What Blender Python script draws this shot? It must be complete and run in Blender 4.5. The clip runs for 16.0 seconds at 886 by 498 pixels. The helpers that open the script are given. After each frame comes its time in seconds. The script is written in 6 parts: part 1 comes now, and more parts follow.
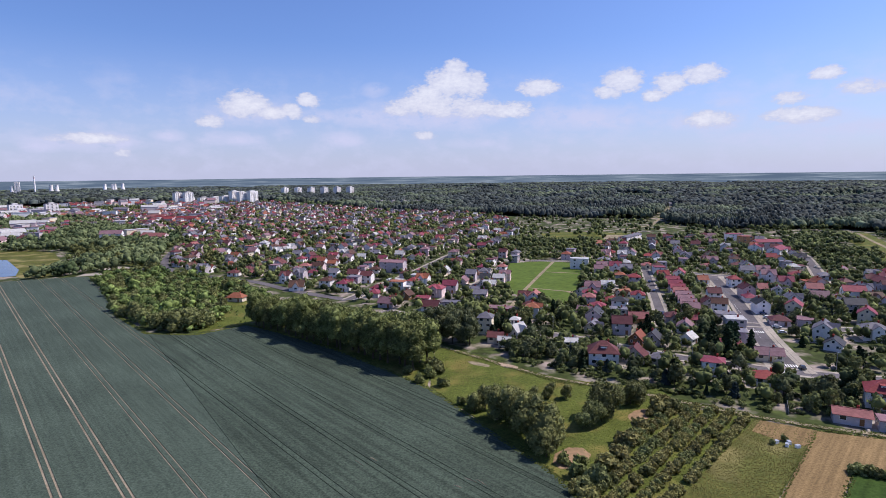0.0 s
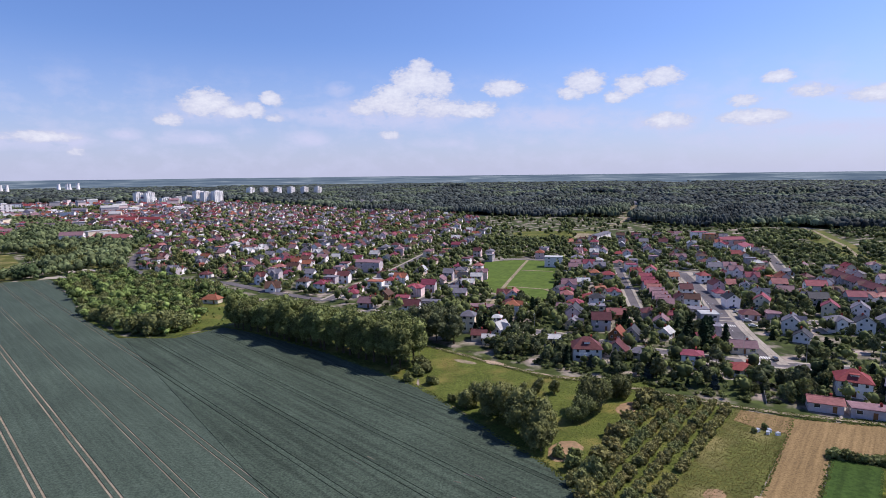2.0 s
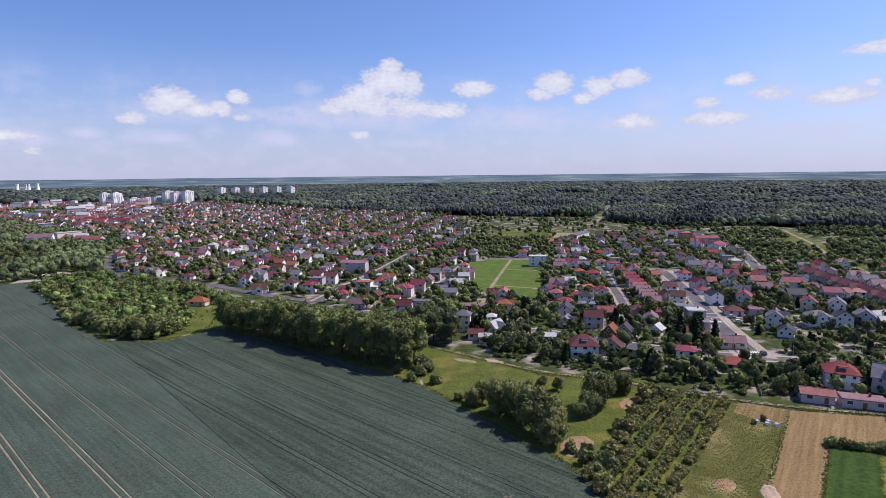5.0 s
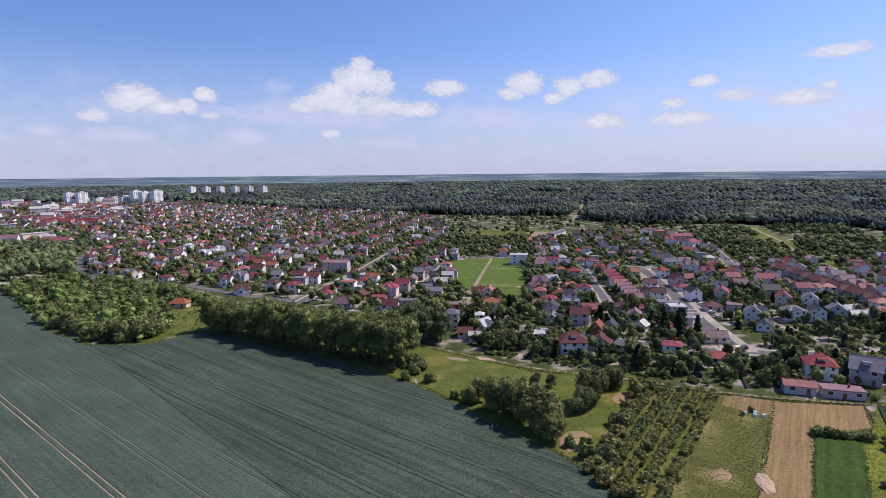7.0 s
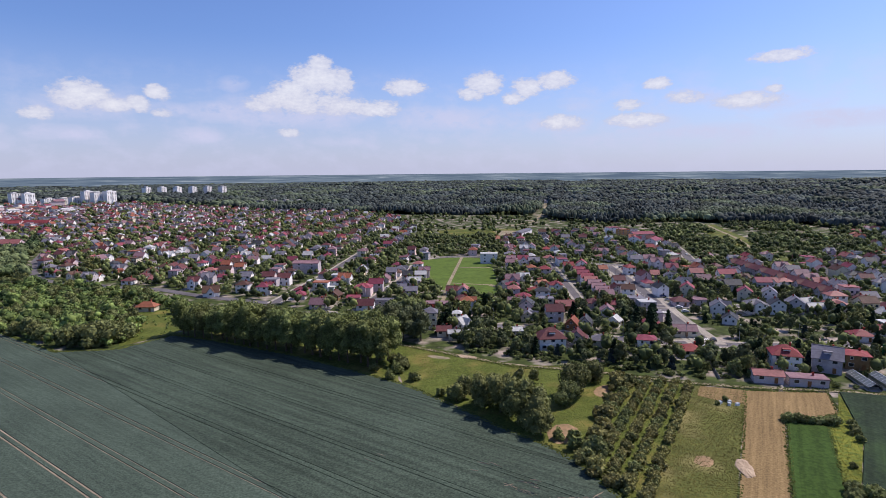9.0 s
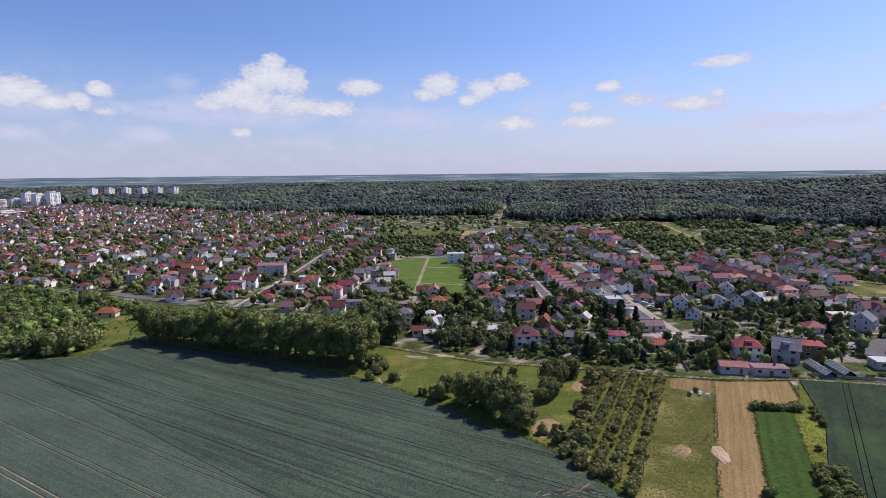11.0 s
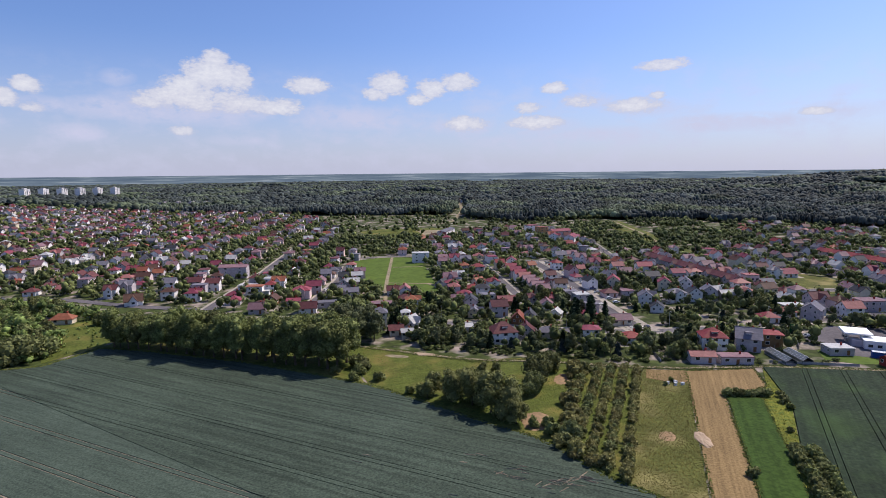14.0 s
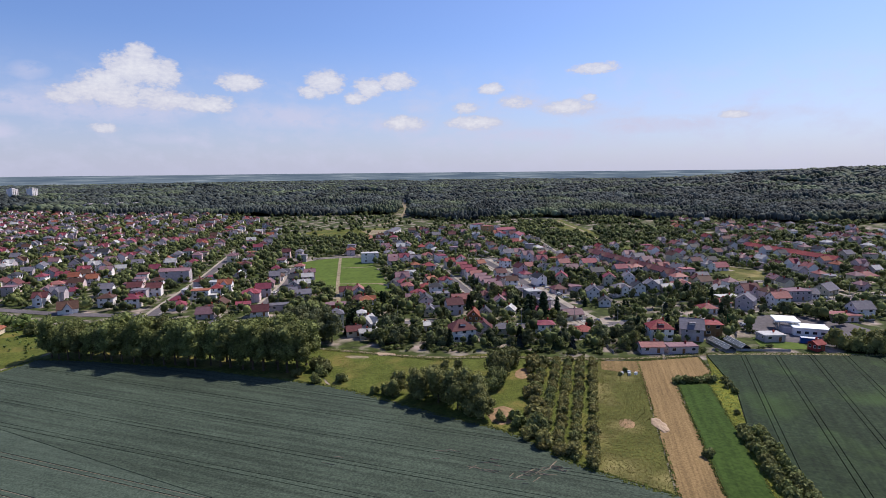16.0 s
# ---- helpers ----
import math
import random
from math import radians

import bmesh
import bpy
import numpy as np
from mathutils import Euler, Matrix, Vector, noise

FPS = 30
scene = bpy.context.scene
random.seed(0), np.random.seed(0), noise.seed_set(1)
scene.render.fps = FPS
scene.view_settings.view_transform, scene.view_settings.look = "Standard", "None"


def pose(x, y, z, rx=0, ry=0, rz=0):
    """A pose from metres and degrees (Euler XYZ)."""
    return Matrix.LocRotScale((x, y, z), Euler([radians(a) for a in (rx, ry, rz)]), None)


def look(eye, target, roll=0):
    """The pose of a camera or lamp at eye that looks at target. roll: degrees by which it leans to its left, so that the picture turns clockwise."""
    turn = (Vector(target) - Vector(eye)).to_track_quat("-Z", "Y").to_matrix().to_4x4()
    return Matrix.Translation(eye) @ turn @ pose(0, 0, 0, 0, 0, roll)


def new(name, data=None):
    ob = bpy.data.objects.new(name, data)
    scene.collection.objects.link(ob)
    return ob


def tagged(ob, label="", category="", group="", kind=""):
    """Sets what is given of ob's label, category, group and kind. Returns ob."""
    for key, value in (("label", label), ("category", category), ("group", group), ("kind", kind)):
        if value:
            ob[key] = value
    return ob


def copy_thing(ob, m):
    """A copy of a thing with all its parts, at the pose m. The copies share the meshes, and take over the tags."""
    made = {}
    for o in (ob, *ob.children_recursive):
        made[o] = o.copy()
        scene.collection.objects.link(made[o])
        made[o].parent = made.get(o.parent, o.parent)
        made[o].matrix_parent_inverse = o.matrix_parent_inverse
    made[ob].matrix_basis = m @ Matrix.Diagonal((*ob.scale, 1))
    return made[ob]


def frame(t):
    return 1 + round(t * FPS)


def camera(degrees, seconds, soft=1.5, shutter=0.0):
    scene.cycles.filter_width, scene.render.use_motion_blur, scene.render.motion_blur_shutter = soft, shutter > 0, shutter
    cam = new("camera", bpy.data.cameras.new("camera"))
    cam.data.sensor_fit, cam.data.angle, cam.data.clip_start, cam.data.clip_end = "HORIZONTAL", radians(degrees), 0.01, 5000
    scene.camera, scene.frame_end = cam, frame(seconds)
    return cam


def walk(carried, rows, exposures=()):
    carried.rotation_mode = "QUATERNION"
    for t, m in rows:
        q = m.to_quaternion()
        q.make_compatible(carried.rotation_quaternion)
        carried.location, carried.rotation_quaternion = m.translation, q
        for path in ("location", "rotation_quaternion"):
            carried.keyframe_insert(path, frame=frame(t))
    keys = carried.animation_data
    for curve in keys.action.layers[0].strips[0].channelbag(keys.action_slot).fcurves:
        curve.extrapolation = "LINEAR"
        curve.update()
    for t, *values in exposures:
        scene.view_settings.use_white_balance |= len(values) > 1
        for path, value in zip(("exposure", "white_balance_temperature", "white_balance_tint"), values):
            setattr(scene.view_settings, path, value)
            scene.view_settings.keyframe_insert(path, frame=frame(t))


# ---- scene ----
cam = camera(76.7, 16.0, soft=0.35)
PATH = [
    (0, (-2.697, 1.965, 80.034), (-2.646, 3.947, 79.774), -0.66),
    (0.5, (-4.683, 1.709, 80.02), (-4.603, 3.691, 79.759), -0.65),
    (1, (-6.714, 1.424, 79.978), (-6.602, 3.403, 79.716), -0.65),
    (1.5, (-8.822, 1.249, 79.94), (-8.677, 3.227, 79.679), -0.64),
    (2, (-10.924, 1.146, 79.905), (-10.754, 3.121, 79.643), -0.64),
    (2.5, (-12.997, 1.083, 79.898), (-12.808, 3.057, 79.636), -0.63),
    (3, (-15.053, 1.014, 79.917), (-14.85, 2.986, 79.655), -0.62),
    (3.5, (-17.084, 0.978, 79.956), (-16.867, 2.949, 79.693), -0.62),
    (4, (-19.1, 1.001, 80.002), (-18.868, 2.97, 79.74), -0.61),
    (6.5, (-29.366, 1.279, 80.333), (-29.021, 3.231, 80.066), -0.58),
    (7, (-31.455, 1.318, 80.359), (-31.086, 3.266, 80.092), -0.57),
    (7.5, (-33.573, 1.368, 80.38), (-33.181, 3.311, 80.113), -0.57),
    (8, (-35.716, 1.404, 80.386), (-35.292, 3.341, 80.119), -0.56),
    (8.5, (-37.88, 1.442, 80.388), (-37.417, 3.369, 80.119), -0.56),
    (9, (-40.01, 1.569, 80.388), (-39.507, 3.486, 80.119), -0.56),
    (11.5, (-50.432, 2.981, 80.409), (-49.755, 4.843, 80.14), -0.56),
    (12, (-52.537, 3.44, 80.389), (-51.832, 5.292, 80.119), -0.56),
    (12.5, (-54.623, 3.954, 80.372), (-53.887, 5.794, 80.102), -0.56),
    (13, (-56.678, 4.497, 80.343), (-55.912, 6.325, 80.072), -0.56),
    (13.5, (-58.683, 5.111, 80.321), (-57.89, 6.927, 80.05), -0.56),
    (14, (-60.677, 5.84, 80.311), (-59.866, 7.648, 80.04), -0.56),
    (14.5, (-62.641, 6.528, 80.305), (-61.793, 8.319, 80.034), -0.56),
    (15, (-64.606, 7.146, 80.297), (-63.707, 8.912, 80.025), -0.56),
    (15.5, (-66.611, 7.714, 80.322), (-65.66, 9.452, 80.049), -0.56),
    (16, (-68.649, 8.24, 80.355), (-67.649, 9.951, 80.081), -0.56),
]
walk(cam, [(t, look(eye, target, roll)) for t, eye, target, roll in PATH],
     exposures=[(0, 0.19, 6260, 14), (8, 0.16, 6380, 13), (16, 0.11, 6560, 11)])

# ---------------------------------------------------------------- light
SUN_AZ, SUN_EL = 78.0, 52.0          # degrees clockwise from +y, and above the horizon
world = bpy.data.worlds.new("sky")
scene.world = world
world.use_nodes = True
wn, wl = world.node_tree.nodes, world.node_tree.links
wn.clear()


def wmath(op, a, b=None, c=None, clamp=False):
    n = wn.new("ShaderNodeMath")
    n.operation, n.use_clamp = op, clamp
    for i, v in enumerate((a, b, c)):
        if v is None:
            continue
        if isinstance(v, (int, float)):
            n.inputs[i].default_value = v
        else:
            wl.new(v, n.inputs[i])
    return n.outputs[0]


def build_sky():
    sky = wn.new("ShaderNodeTexSky")
    sky.sky_type, sky.sun_disc = "NISHITA", False
    sky.sun_elevation, sky.sun_rotation = radians(SUN_EL), radians(SUN_AZ)
    sky.altitude, sky.air_density, sky.dust_density, sky.ozone_density = 100, 1.0, 1.2, 2.2
    co = wn.new("ShaderNodeTexCoord")
    sep = wn.new("ShaderNodeSeparateXYZ")
    wl.new(co.outputs["Generated"], sep.inputs[0])
    x, y, z = sep.outputs
    az = wmath("MULTIPLY", wmath("ARCTAN2", x, y), 57.2958)
    el = wmath("MULTIPLY", wmath("ARCSINE", z), 57.2958)
    flat = wn.new("ShaderNodeCombineXYZ")
    wl.new(az, flat.inputs[0])
    wl.new(wmath("MULTIPLY", el, 1.7), flat.inputs[1])

    def grain(scale, detail, rough):
        n = wn.new("ShaderNodeTexNoise")
        n.inputs["Scale"].default_value, n.inputs["Detail"].default_value, n.inputs["Roughness"].default_value = scale, detail, rough
        wl.new(flat.outputs[0], n.inputs["Vector"])
        return n.outputs["Fac"]

    puff, fluff, wisp = grain(0.55, 9, 0.62), grain(2.1, 6, 0.6), grain(0.3, 7, 0.6)

    def shapes(rows):
        """The largest of many soft discs: azimuth, elevation, half width, half height, strength."""
        out = None
        for a, e, w, h, s in rows:
            d = wmath("ADD", wmath("POWER", wmath("ABSOLUTE", wmath("DIVIDE", wmath("SUBTRACT", az, a), w)), 2.0),
                      wmath("POWER", wmath("ABSOLUTE", wmath("DIVIDE", wmath("SUBTRACT", el, e), h)), 2.0))
            m = wmath("MULTIPLY", wmath("SUBTRACT", 1.0, d), s)
            out = m if out is None else wmath("MAXIMUM", out, m)
        return out

    rough = wmath("ADD", wmath("MULTIPLY", wmath("SUBTRACT", puff, 0.5), 2.4), wmath("MULTIPLY", wmath("SUBTRACT", fluff, 0.5), 1.5))
    body = wmath("ADD", wmath("MAXIMUM", shapes(CLOUDS), -1.2), rough)
    thick = wmath("MULTIPLY", wmath("ADD", body, 0.12), 1.5, clamp=True)
    # thin drifts round the clouds, and a veil of small far ones low over the horizon
    drift = wmath("MULTIPLY", wmath("MAXIMUM", shapes(VEILS), 0.0), wmath("MULTIPLY", wmath("SUBTRACT", puff, 0.3), 6.0, clamp=True), clamp=True)
    band = wmath("SUBTRACT", 1.0, wmath("POWER", wmath("DIVIDE", wmath("SUBTRACT", el, 5.0), 5.5), 2.0))
    veil = wmath("ADD", wmath("MULTIPLY", wmath("MULTIPLY", wmath("SUBTRACT", wisp, 0.46), 2.6, clamp=True), wmath("MAXIMUM", band, 0.0)), wmath("MULTIPLY", drift, 1.7), clamp=True)
    low = wmath("SUBTRACT", 1.0, wmath("DIVIDE", wmath("MAXIMUM", el, 0.0), 13.0), clamp=True)
    haze = wmath("ADD", wmath("MULTIPLY", wmath("POWER", low, 1.5), HAZE), wmath("MULTIPLY", veil, 0.5), clamp=True)
    tone = wn.new("ShaderNodeMixRGB")
    wl.new(haze, tone.inputs[0])
    tint = wn.new("ShaderNodeMixRGB")
    tint.blend_type = "MULTIPLY"
    tint.inputs[0].default_value = 1.0
    tint.inputs[2].default_value = SKY_TINT
    wl.new(sky.outputs[0], tint.inputs[1])
    wl.new(tint.outputs[0], tone.inputs[1])
    tone.inputs[2].default_value = HAZE_COLOUR
    mix = wn.new("ShaderNodeMixRGB")
    wl.new(wmath("MULTIPLY", thick, 0.88), mix.inputs[0])
    wl.new(tone.outputs[0], mix.inputs[1])
    lit = wn.new("ShaderNodeMixRGB")
    wl.new(wmath("MULTIPLY", wmath("SUBTRACT", body, 0.15), 0.7, clamp=True), lit.inputs[0])
    lit.inputs[1].default_value, lit.inputs[2].default_value = CLOUD_DIM, CLOUD_BRIGHT
    wl.new(lit.outputs[0], mix.inputs[2])
    bg, out = wn.new("ShaderNodeBackground"), wn.new("ShaderNodeOutputWorld")
    wl.new(mix.outputs[0], bg.inputs[0])
    bg.inputs[1].default_value = SKY_STRENGTH
    wl.new(bg.outputs[0], out.inputs[0])


SKY_STRENGTH, HAZE = 0.091, 0.75
SKY_TINT = (0.87, 1.03, 1.46, 1)
HAZE_COLOUR = (6.05, 6.25, 8.2, 1)
CLOUD_DIM, CLOUD_BRIGHT = (5.8, 6.0, 7.4, 1), (8.6, 8.6, 9.0, 1)
CLOUDS = [
    (2.9, 10.3, 1.29, 1.1, 1.2), (2.6, 9.0, 3.06, 1.67, 1.2), (4.9, 8.9, 1.31, 1.24, 1.1), (0.1, 7.9, 2.21, 1.26, 1.1), (-1.9, 7.1, 1.55, 0.87, 1.0), (-2.9, 6.5, 1.38, 0.62, 0.9),
    (1.3, 6.9, 5.1, 1.21, 0.9), (8.2, 6.4, 2.5, 0.87, 1.0), (5.5, 6.5, 3.61, 0.92, 0.85), (11.1, 8.4, 2.23, 0.88, 1.1), (19.0, 8.6, 2.08, 1.25, 1.05), (17.8, 7.7, 1.55, 0.69, 0.8),
    (23.1, 8.2, 1.67, 1.04, 1.05), (21.9, 7.2, 1.22, 0.63, 0.9), (-13.0, 6.2, 1.04, 0.71, 1.1), (-11.5, 7.3, 1.12, 0.67, 1.0), (-11.3, 5.6, 0.9, 0.45, 0.85), (-0.2, 4.0, 1.26, 0.47, 0.8),
    (25.8, 8.8, 2.15, 0.9, 1.05), (45.2, 9.6, 2.52, 0.58, 0.9), (35.3, 8.0, 1.43, 0.58, 0.95), (32.7, 6.2, 1.55, 0.55, 0.85), (33.5, 4.8, 2.74, 0.75, 1.0), (26.4, 4.8, 2.15, 0.83, 0.85),
    (42.8, 6.1, 2.79, 0.79, 0.9), (44.8, 6.9, 0.84, 0.42, 1.0), (37.7, 6.7, 1.69, 0.61, 0.75), (57.4, 4.8, 1.3, 0.35, 0.75), (-17.5, 6.8, 2.43, 1.36, 1.15), (-20.5, 5.2, 1.27, 0.63, 1.0),
    (-14.7, 6.1, 1.98, 0.66, 1.0), (-11.7, 7.4, 1.01, 0.67, 1.0), (-13.3, 6.5, 1.06, 0.6, 1.0), (-30.3, 3.5, 3.17, 0.52, 0.95), (-27.9, 2.3, 0.77, 0.42, 0.75),
]
VEILS = [
    (0.7, 6.0, 8.26, 1.75, 0.55), (-5.1, 8.4, 1.65, 0.84, 0.4), (-6.5, 5.8, 3.57, 1.13, 0.5), (15.4, 5.4, 6.52, 1.37, 0.5), (-8.4, 3.7, 2.62, 0.87, 0.35), (4.2, 3.2, 2.94, 0.65, 0.25),
    (50.9, 4.2, 8.04, 0.93, 0.45), (39.6, 3.6, 6.02, 0.84, 0.3), (34.1, 4.5, 4.45, 1.03, 0.35), (43.4, 6.0, 4.58, 1.05, 0.35), (26.4, 4.6, 3.47, 1.11, 0.35), (59.3, 4.8, 4.51, 0.85, 0.25),
    (38.4, 6.7, 3.03, 0.94, 0.35), (-17.6, 6.0, 4.86, 1.46, 0.4), (-10.5, 5.9, 2.36, 0.74, 0.4), (-24.1, 3.9, 1.85, 0.62, 0.4), (-18.8, 3.7, 3.54, 0.77, 0.35), (-30.0, 3.2, 4.92, 0.98, 0.4),
    (-33.5, 2.7, 1.94, 0.55, 0.3),
]
build_sky()
sun = new("sun", bpy.data.lights.new("sun", "SUN"))
sun.data.energy, sun.data.angle, sun.data.color = 5.0, radians(0.53), (1.0, 0.915, 0.83)
sun.matrix_world = look((sin_az := math.sin(radians(SUN_AZ)) * 100 * math.cos(radians(SUN_EL)), math.cos(radians(SUN_AZ)) * 100 * math.cos(radians(SUN_EL)), 100 * math.sin(radians(SUN_EL))), (0, 0, 0))
tagged(sun, "midday summer sun in a clear sky", "sun", kind="structure")


# ---------------------------------------------------------------- materials
def mat(name, c1, c2=None, scale=0.5, rough=0.85, bump=0.0, big=0.25, rand=0.0, island=0.0, stripe=None, c3=None, patch=0.02, translucent=0.0, metal=0.0, spec=0.06):
    """A surface of two colours in grain of that scale (per metre), with broad patches, and a chance tone for each object or island."""
    m = bpy.data.materials.new(name)
    m.use_nodes = True
    n, l = m.node_tree.nodes, m.node_tree.links
    p = n["Principled BSDF"]
    p.inputs["Roughness"].default_value, p.inputs["Metallic"].default_value = rough, metal
    p.inputs["Specular IOR Level"].default_value = spec
    co = n.new("ShaderNodeTexCoord")
    src = co.outputs["Object"]

    def noise_of(sc, detail=5.0):
        t = n.new("ShaderNodeTexNoise")
        t.inputs["Scale"].default_value, t.inputs["Detail"].default_value = sc, detail
        l.new(src, t.inputs["Vector"])
        return t.outputs["Fac"]

    def mixed(fac, a, b):
        k = n.new("ShaderNodeMixRGB")
        for i, v in enumerate((fac, a, b)):
            if isinstance(v, (tuple, float)):
                k.inputs[i].default_value = v if isinstance(v, float) else (*v, 1)
            else:
                l.new(v, k.inputs[i])
        return k.outputs[0]

    def rng(v, lo, hi, to_lo=0.0, to_hi=1.0):
        r = n.new("ShaderNodeMapRange")
        l.new(v, r.inputs[0])
        for i, q in enumerate((lo, hi, to_lo, to_hi)):
            r.inputs[i + 1].default_value = q
        return r.outputs[0]

    fine = noise_of(scale)
    col = mixed(rng(fine, 0.35, 0.65), c1, c2 or tuple(v * 0.8 for v in c1))
    if c3:
        col = mixed(rng(noise_of(patch, 4.0), 0.5, 0.66), col, c3)
    height = fine
    if stripe:
        ang, pitch, depth = stripe
        mp = n.new("ShaderNodeMapping")
        mp.inputs["Rotation"].default_value = (0, 0, radians(-ang))
        l.new(src, mp.inputs["Vector"])
        sq = n.new("ShaderNodeMapping")
        sq.inputs["Scale"].default_value = (0.035 / pitch, 1.0 / pitch, 1.0 / pitch)
        l.new(mp.outputs[0], sq.inputs["Vector"])
        w = n.new("ShaderNodeTexNoise")
        w.inputs["Scale"].default_value, w.inputs["Detail"].default_value, w.inputs["Roughness"].default_value = 1.0, 3.0, 0.65
        l.new(sq.outputs[0], w.inputs["Vector"])
        streak = rng(w.outputs["Fac"], 0.38, 0.62)
        dark = n.new("ShaderNodeMixRGB")
        dark.blend_type = "MULTIPLY"
        l.new(rng(streak, 0.0, 1.0, depth, 0.0), dark.inputs[0])
        l.new(col, dark.inputs[1])
        dark.inputs[2].default_value = (0.45, 0.45, 0.45, 1)
        col = dark.outputs[0]
    hsv = n.new("ShaderNodeHueSaturation")
    l.new(col, hsv.inputs["Color"])
    val = rng(noise_of(patch * 2.3, 3.0), 0.3, 0.7, 1 - big, 1 + big)
    if rand or island:
        if island:
            g = n.new("ShaderNodeNewGeometry")
            a = rng(g.outputs["Random Per Island"], 0, 1, 1 - island, 1 + island)
            k = n.new("ShaderNodeMath"); k.operation = "MULTIPLY"
            l.new(a, k.inputs[0]); l.new(val, k.inputs[1]); val = k.outputs[0]
        if rand:
            o = n.new("ShaderNodeObjectInfo")
            a = rng(o.outputs["Random"], 0, 1, 1 - rand, 1 + rand)
            k = n.new("ShaderNodeMath"); k.operation = "MULTIPLY"
            l.new(a, k.inputs[0]); l.new(val, k.inputs[1]); val = k.outputs[0]
            l.new(rng(o.outputs["Random"], 0, 1, 0.5 - 0.05 * rand, 0.5 + 0.03 * rand), hsv.inputs["Hue"])
    l.new(val, hsv.inputs["Value"])
    l.new(hsv.outputs[0], p.inputs["Base Color"])
    if bump:
        b = n.new("ShaderNodeBump")
        b.inputs["Strength"].default_value, b.inputs["Distance"].default_value = min(1.0, bump), 0.2
        l.new(height, b.inputs["Height"])
        l.new(b.outputs[0], p.inputs["Normal"])
    if translucent:
        t, k = n.new("ShaderNodeBsdfTranslucent"), n.new("ShaderNodeMixShader")
        l.new(hsv.outputs[0], t.inputs[0])
        k.inputs[0].default_value = translucent
        l.new(p.outputs[0], k.inputs[1]); l.new(t.outputs[0], k.inputs[2])
        l.new(k.outputs[0], n["Material Output"].inputs[0])
    return m


M_GROUND = mat("garden_ground", (0.058, 0.075, 0.022), (0.032, 0.042, 0.014), 0.25, big=0.3, c3=(0.30, 0.245, 0.215), patch=0.075, bump=0.5)
# blue-grey in the far ground's colour imitates distance haze
M_FAR_HAZED = mat("hazed_far_country", (0.042, 0.062, 0.050), (0.028, 0.045, 0.040), 0.02, big=0.35, c3=(0.10, 0.12, 0.075), patch=0.0022)
M_SOIL = mat("field_soil", (0.262, 0.216, 0.158), (0.190, 0.156, 0.109), 0.8, bump=0.6)
M_CROP = mat("blue_green_cereal", (0.080, 0.105, 0.079), (0.042, 0.059, 0.044), 1.8, 0.75, bump=0.7, big=0.14, stripe=(-49.5, 1.25, 0.4), patch=0.012)
M_CROP_DRILLED = mat("drilled_cereal", (0.076, 0.100, 0.073), (0.036, 0.051, 0.037), 1.8, 0.75, bump=0.7, big=0.14, stripe=(-49.5, 1.7, 0.65), patch=0.012)
M_CROP2 = mat("dark_green_cereal", (0.027, 0.045, 0.021), (0.013, 0.024, 0.012), 0.9, 0.75, bump=0.7, big=0.2, stripe=(39, 1.5, 0.5), c3=(0.035, 0.065, 0.02), patch=0.03)
M_MEADOW = mat("meadow_grass", (0.101, 0.116, 0.026), (0.055, 0.071, 0.015), 0.9, bump=0.8, big=0.22, c3=(0.16, 0.135, 0.04), patch=0.06)
M_LAWN = mat("mown_grass", (0.088, 0.128, 0.024), (0.066, 0.1, 0.02), 0.3, bump=0.4, big=0.15, patch=0.04)
M_ROUGH = mat("rough_grass", (0.104, 0.106, 0.027), (0.058, 0.066, 0.017), 0.9, bump=0.9, big=0.25, c3=(0.20, 0.17, 0.07), patch=0.05)
M_STRAW = mat("stubble", (0.265, 0.18, 0.085), (0.175, 0.118, 0.055), 1.6, bump=0.7, big=0.12, stripe=(45, 1.3, 0.5))
M_GREEN = mat("young_bright_crop", (0.045, 0.080, 0.016), (0.027, 0.052, 0.010), 0.9, bump=0.7, big=0.12, stripe=(45, 1.5, 0.45))
M_YELLOW = mat("flowering_weeds", (0.155, 0.155, 0.024), (0.06, 0.085, 0.016), 0.5, bump=1.0, big=0.25)
M_PATCH = mat("bare_reddish_earth", (0.30, 0.19, 0.11), (0.20, 0.14, 0.08), 0.6, bump=0.8)
M_SAND = mat("pale_sand", (0.40, 0.30, 0.21), (0.29, 0.215, 0.15), 0.5, bump=0.8)
M_TRACK = mat("dirt_track", (0.29, 0.235, 0.16), (0.17, 0.145, 0.09), 0.5, bump=0.5, big=0.2)
M_ASPHALT = mat("asphalt", (0.126, 0.113, 0.121), (0.093, 0.086, 0.090), 0.6, 0.9, big=0.2)
M_PAVE = mat("paving_blocks", (0.34, 0.3, 0.25), (0.25, 0.22, 0.19), 0.8, big=0.15)
M_MARK = mat("road_paint", (0.75, 0.75, 0.72), (0.65, 0.65, 0.62), 3.0)
M_WATER = mat("pond_water", (0.05, 0.08, 0.13), (0.04, 0.07, 0.12), 0.05, 0.08, spec=0.5)
M_LEAF = mat("green_leaves", (0.200, 0.216, 0.083), (0.120, 0.137, 0.055), 0.35, 0.6, island=0.35, rand=0.28, big=0.15, translucent=0.3)
M_LEAF_DARK = mat("dark_green_leaves", (0.133, 0.148, 0.071), (0.088, 0.102, 0.051), 0.35, 0.6, island=0.35, rand=0.2, big=0.15, translucent=0.28)
M_LEAF_BELT = mat("olive_green_leaves", (0.190, 0.215, 0.075), (0.120, 0.140, 0.050), 0.35, 0.6, island=0.35, rand=0.15, big=0.15, translucent=0.3)
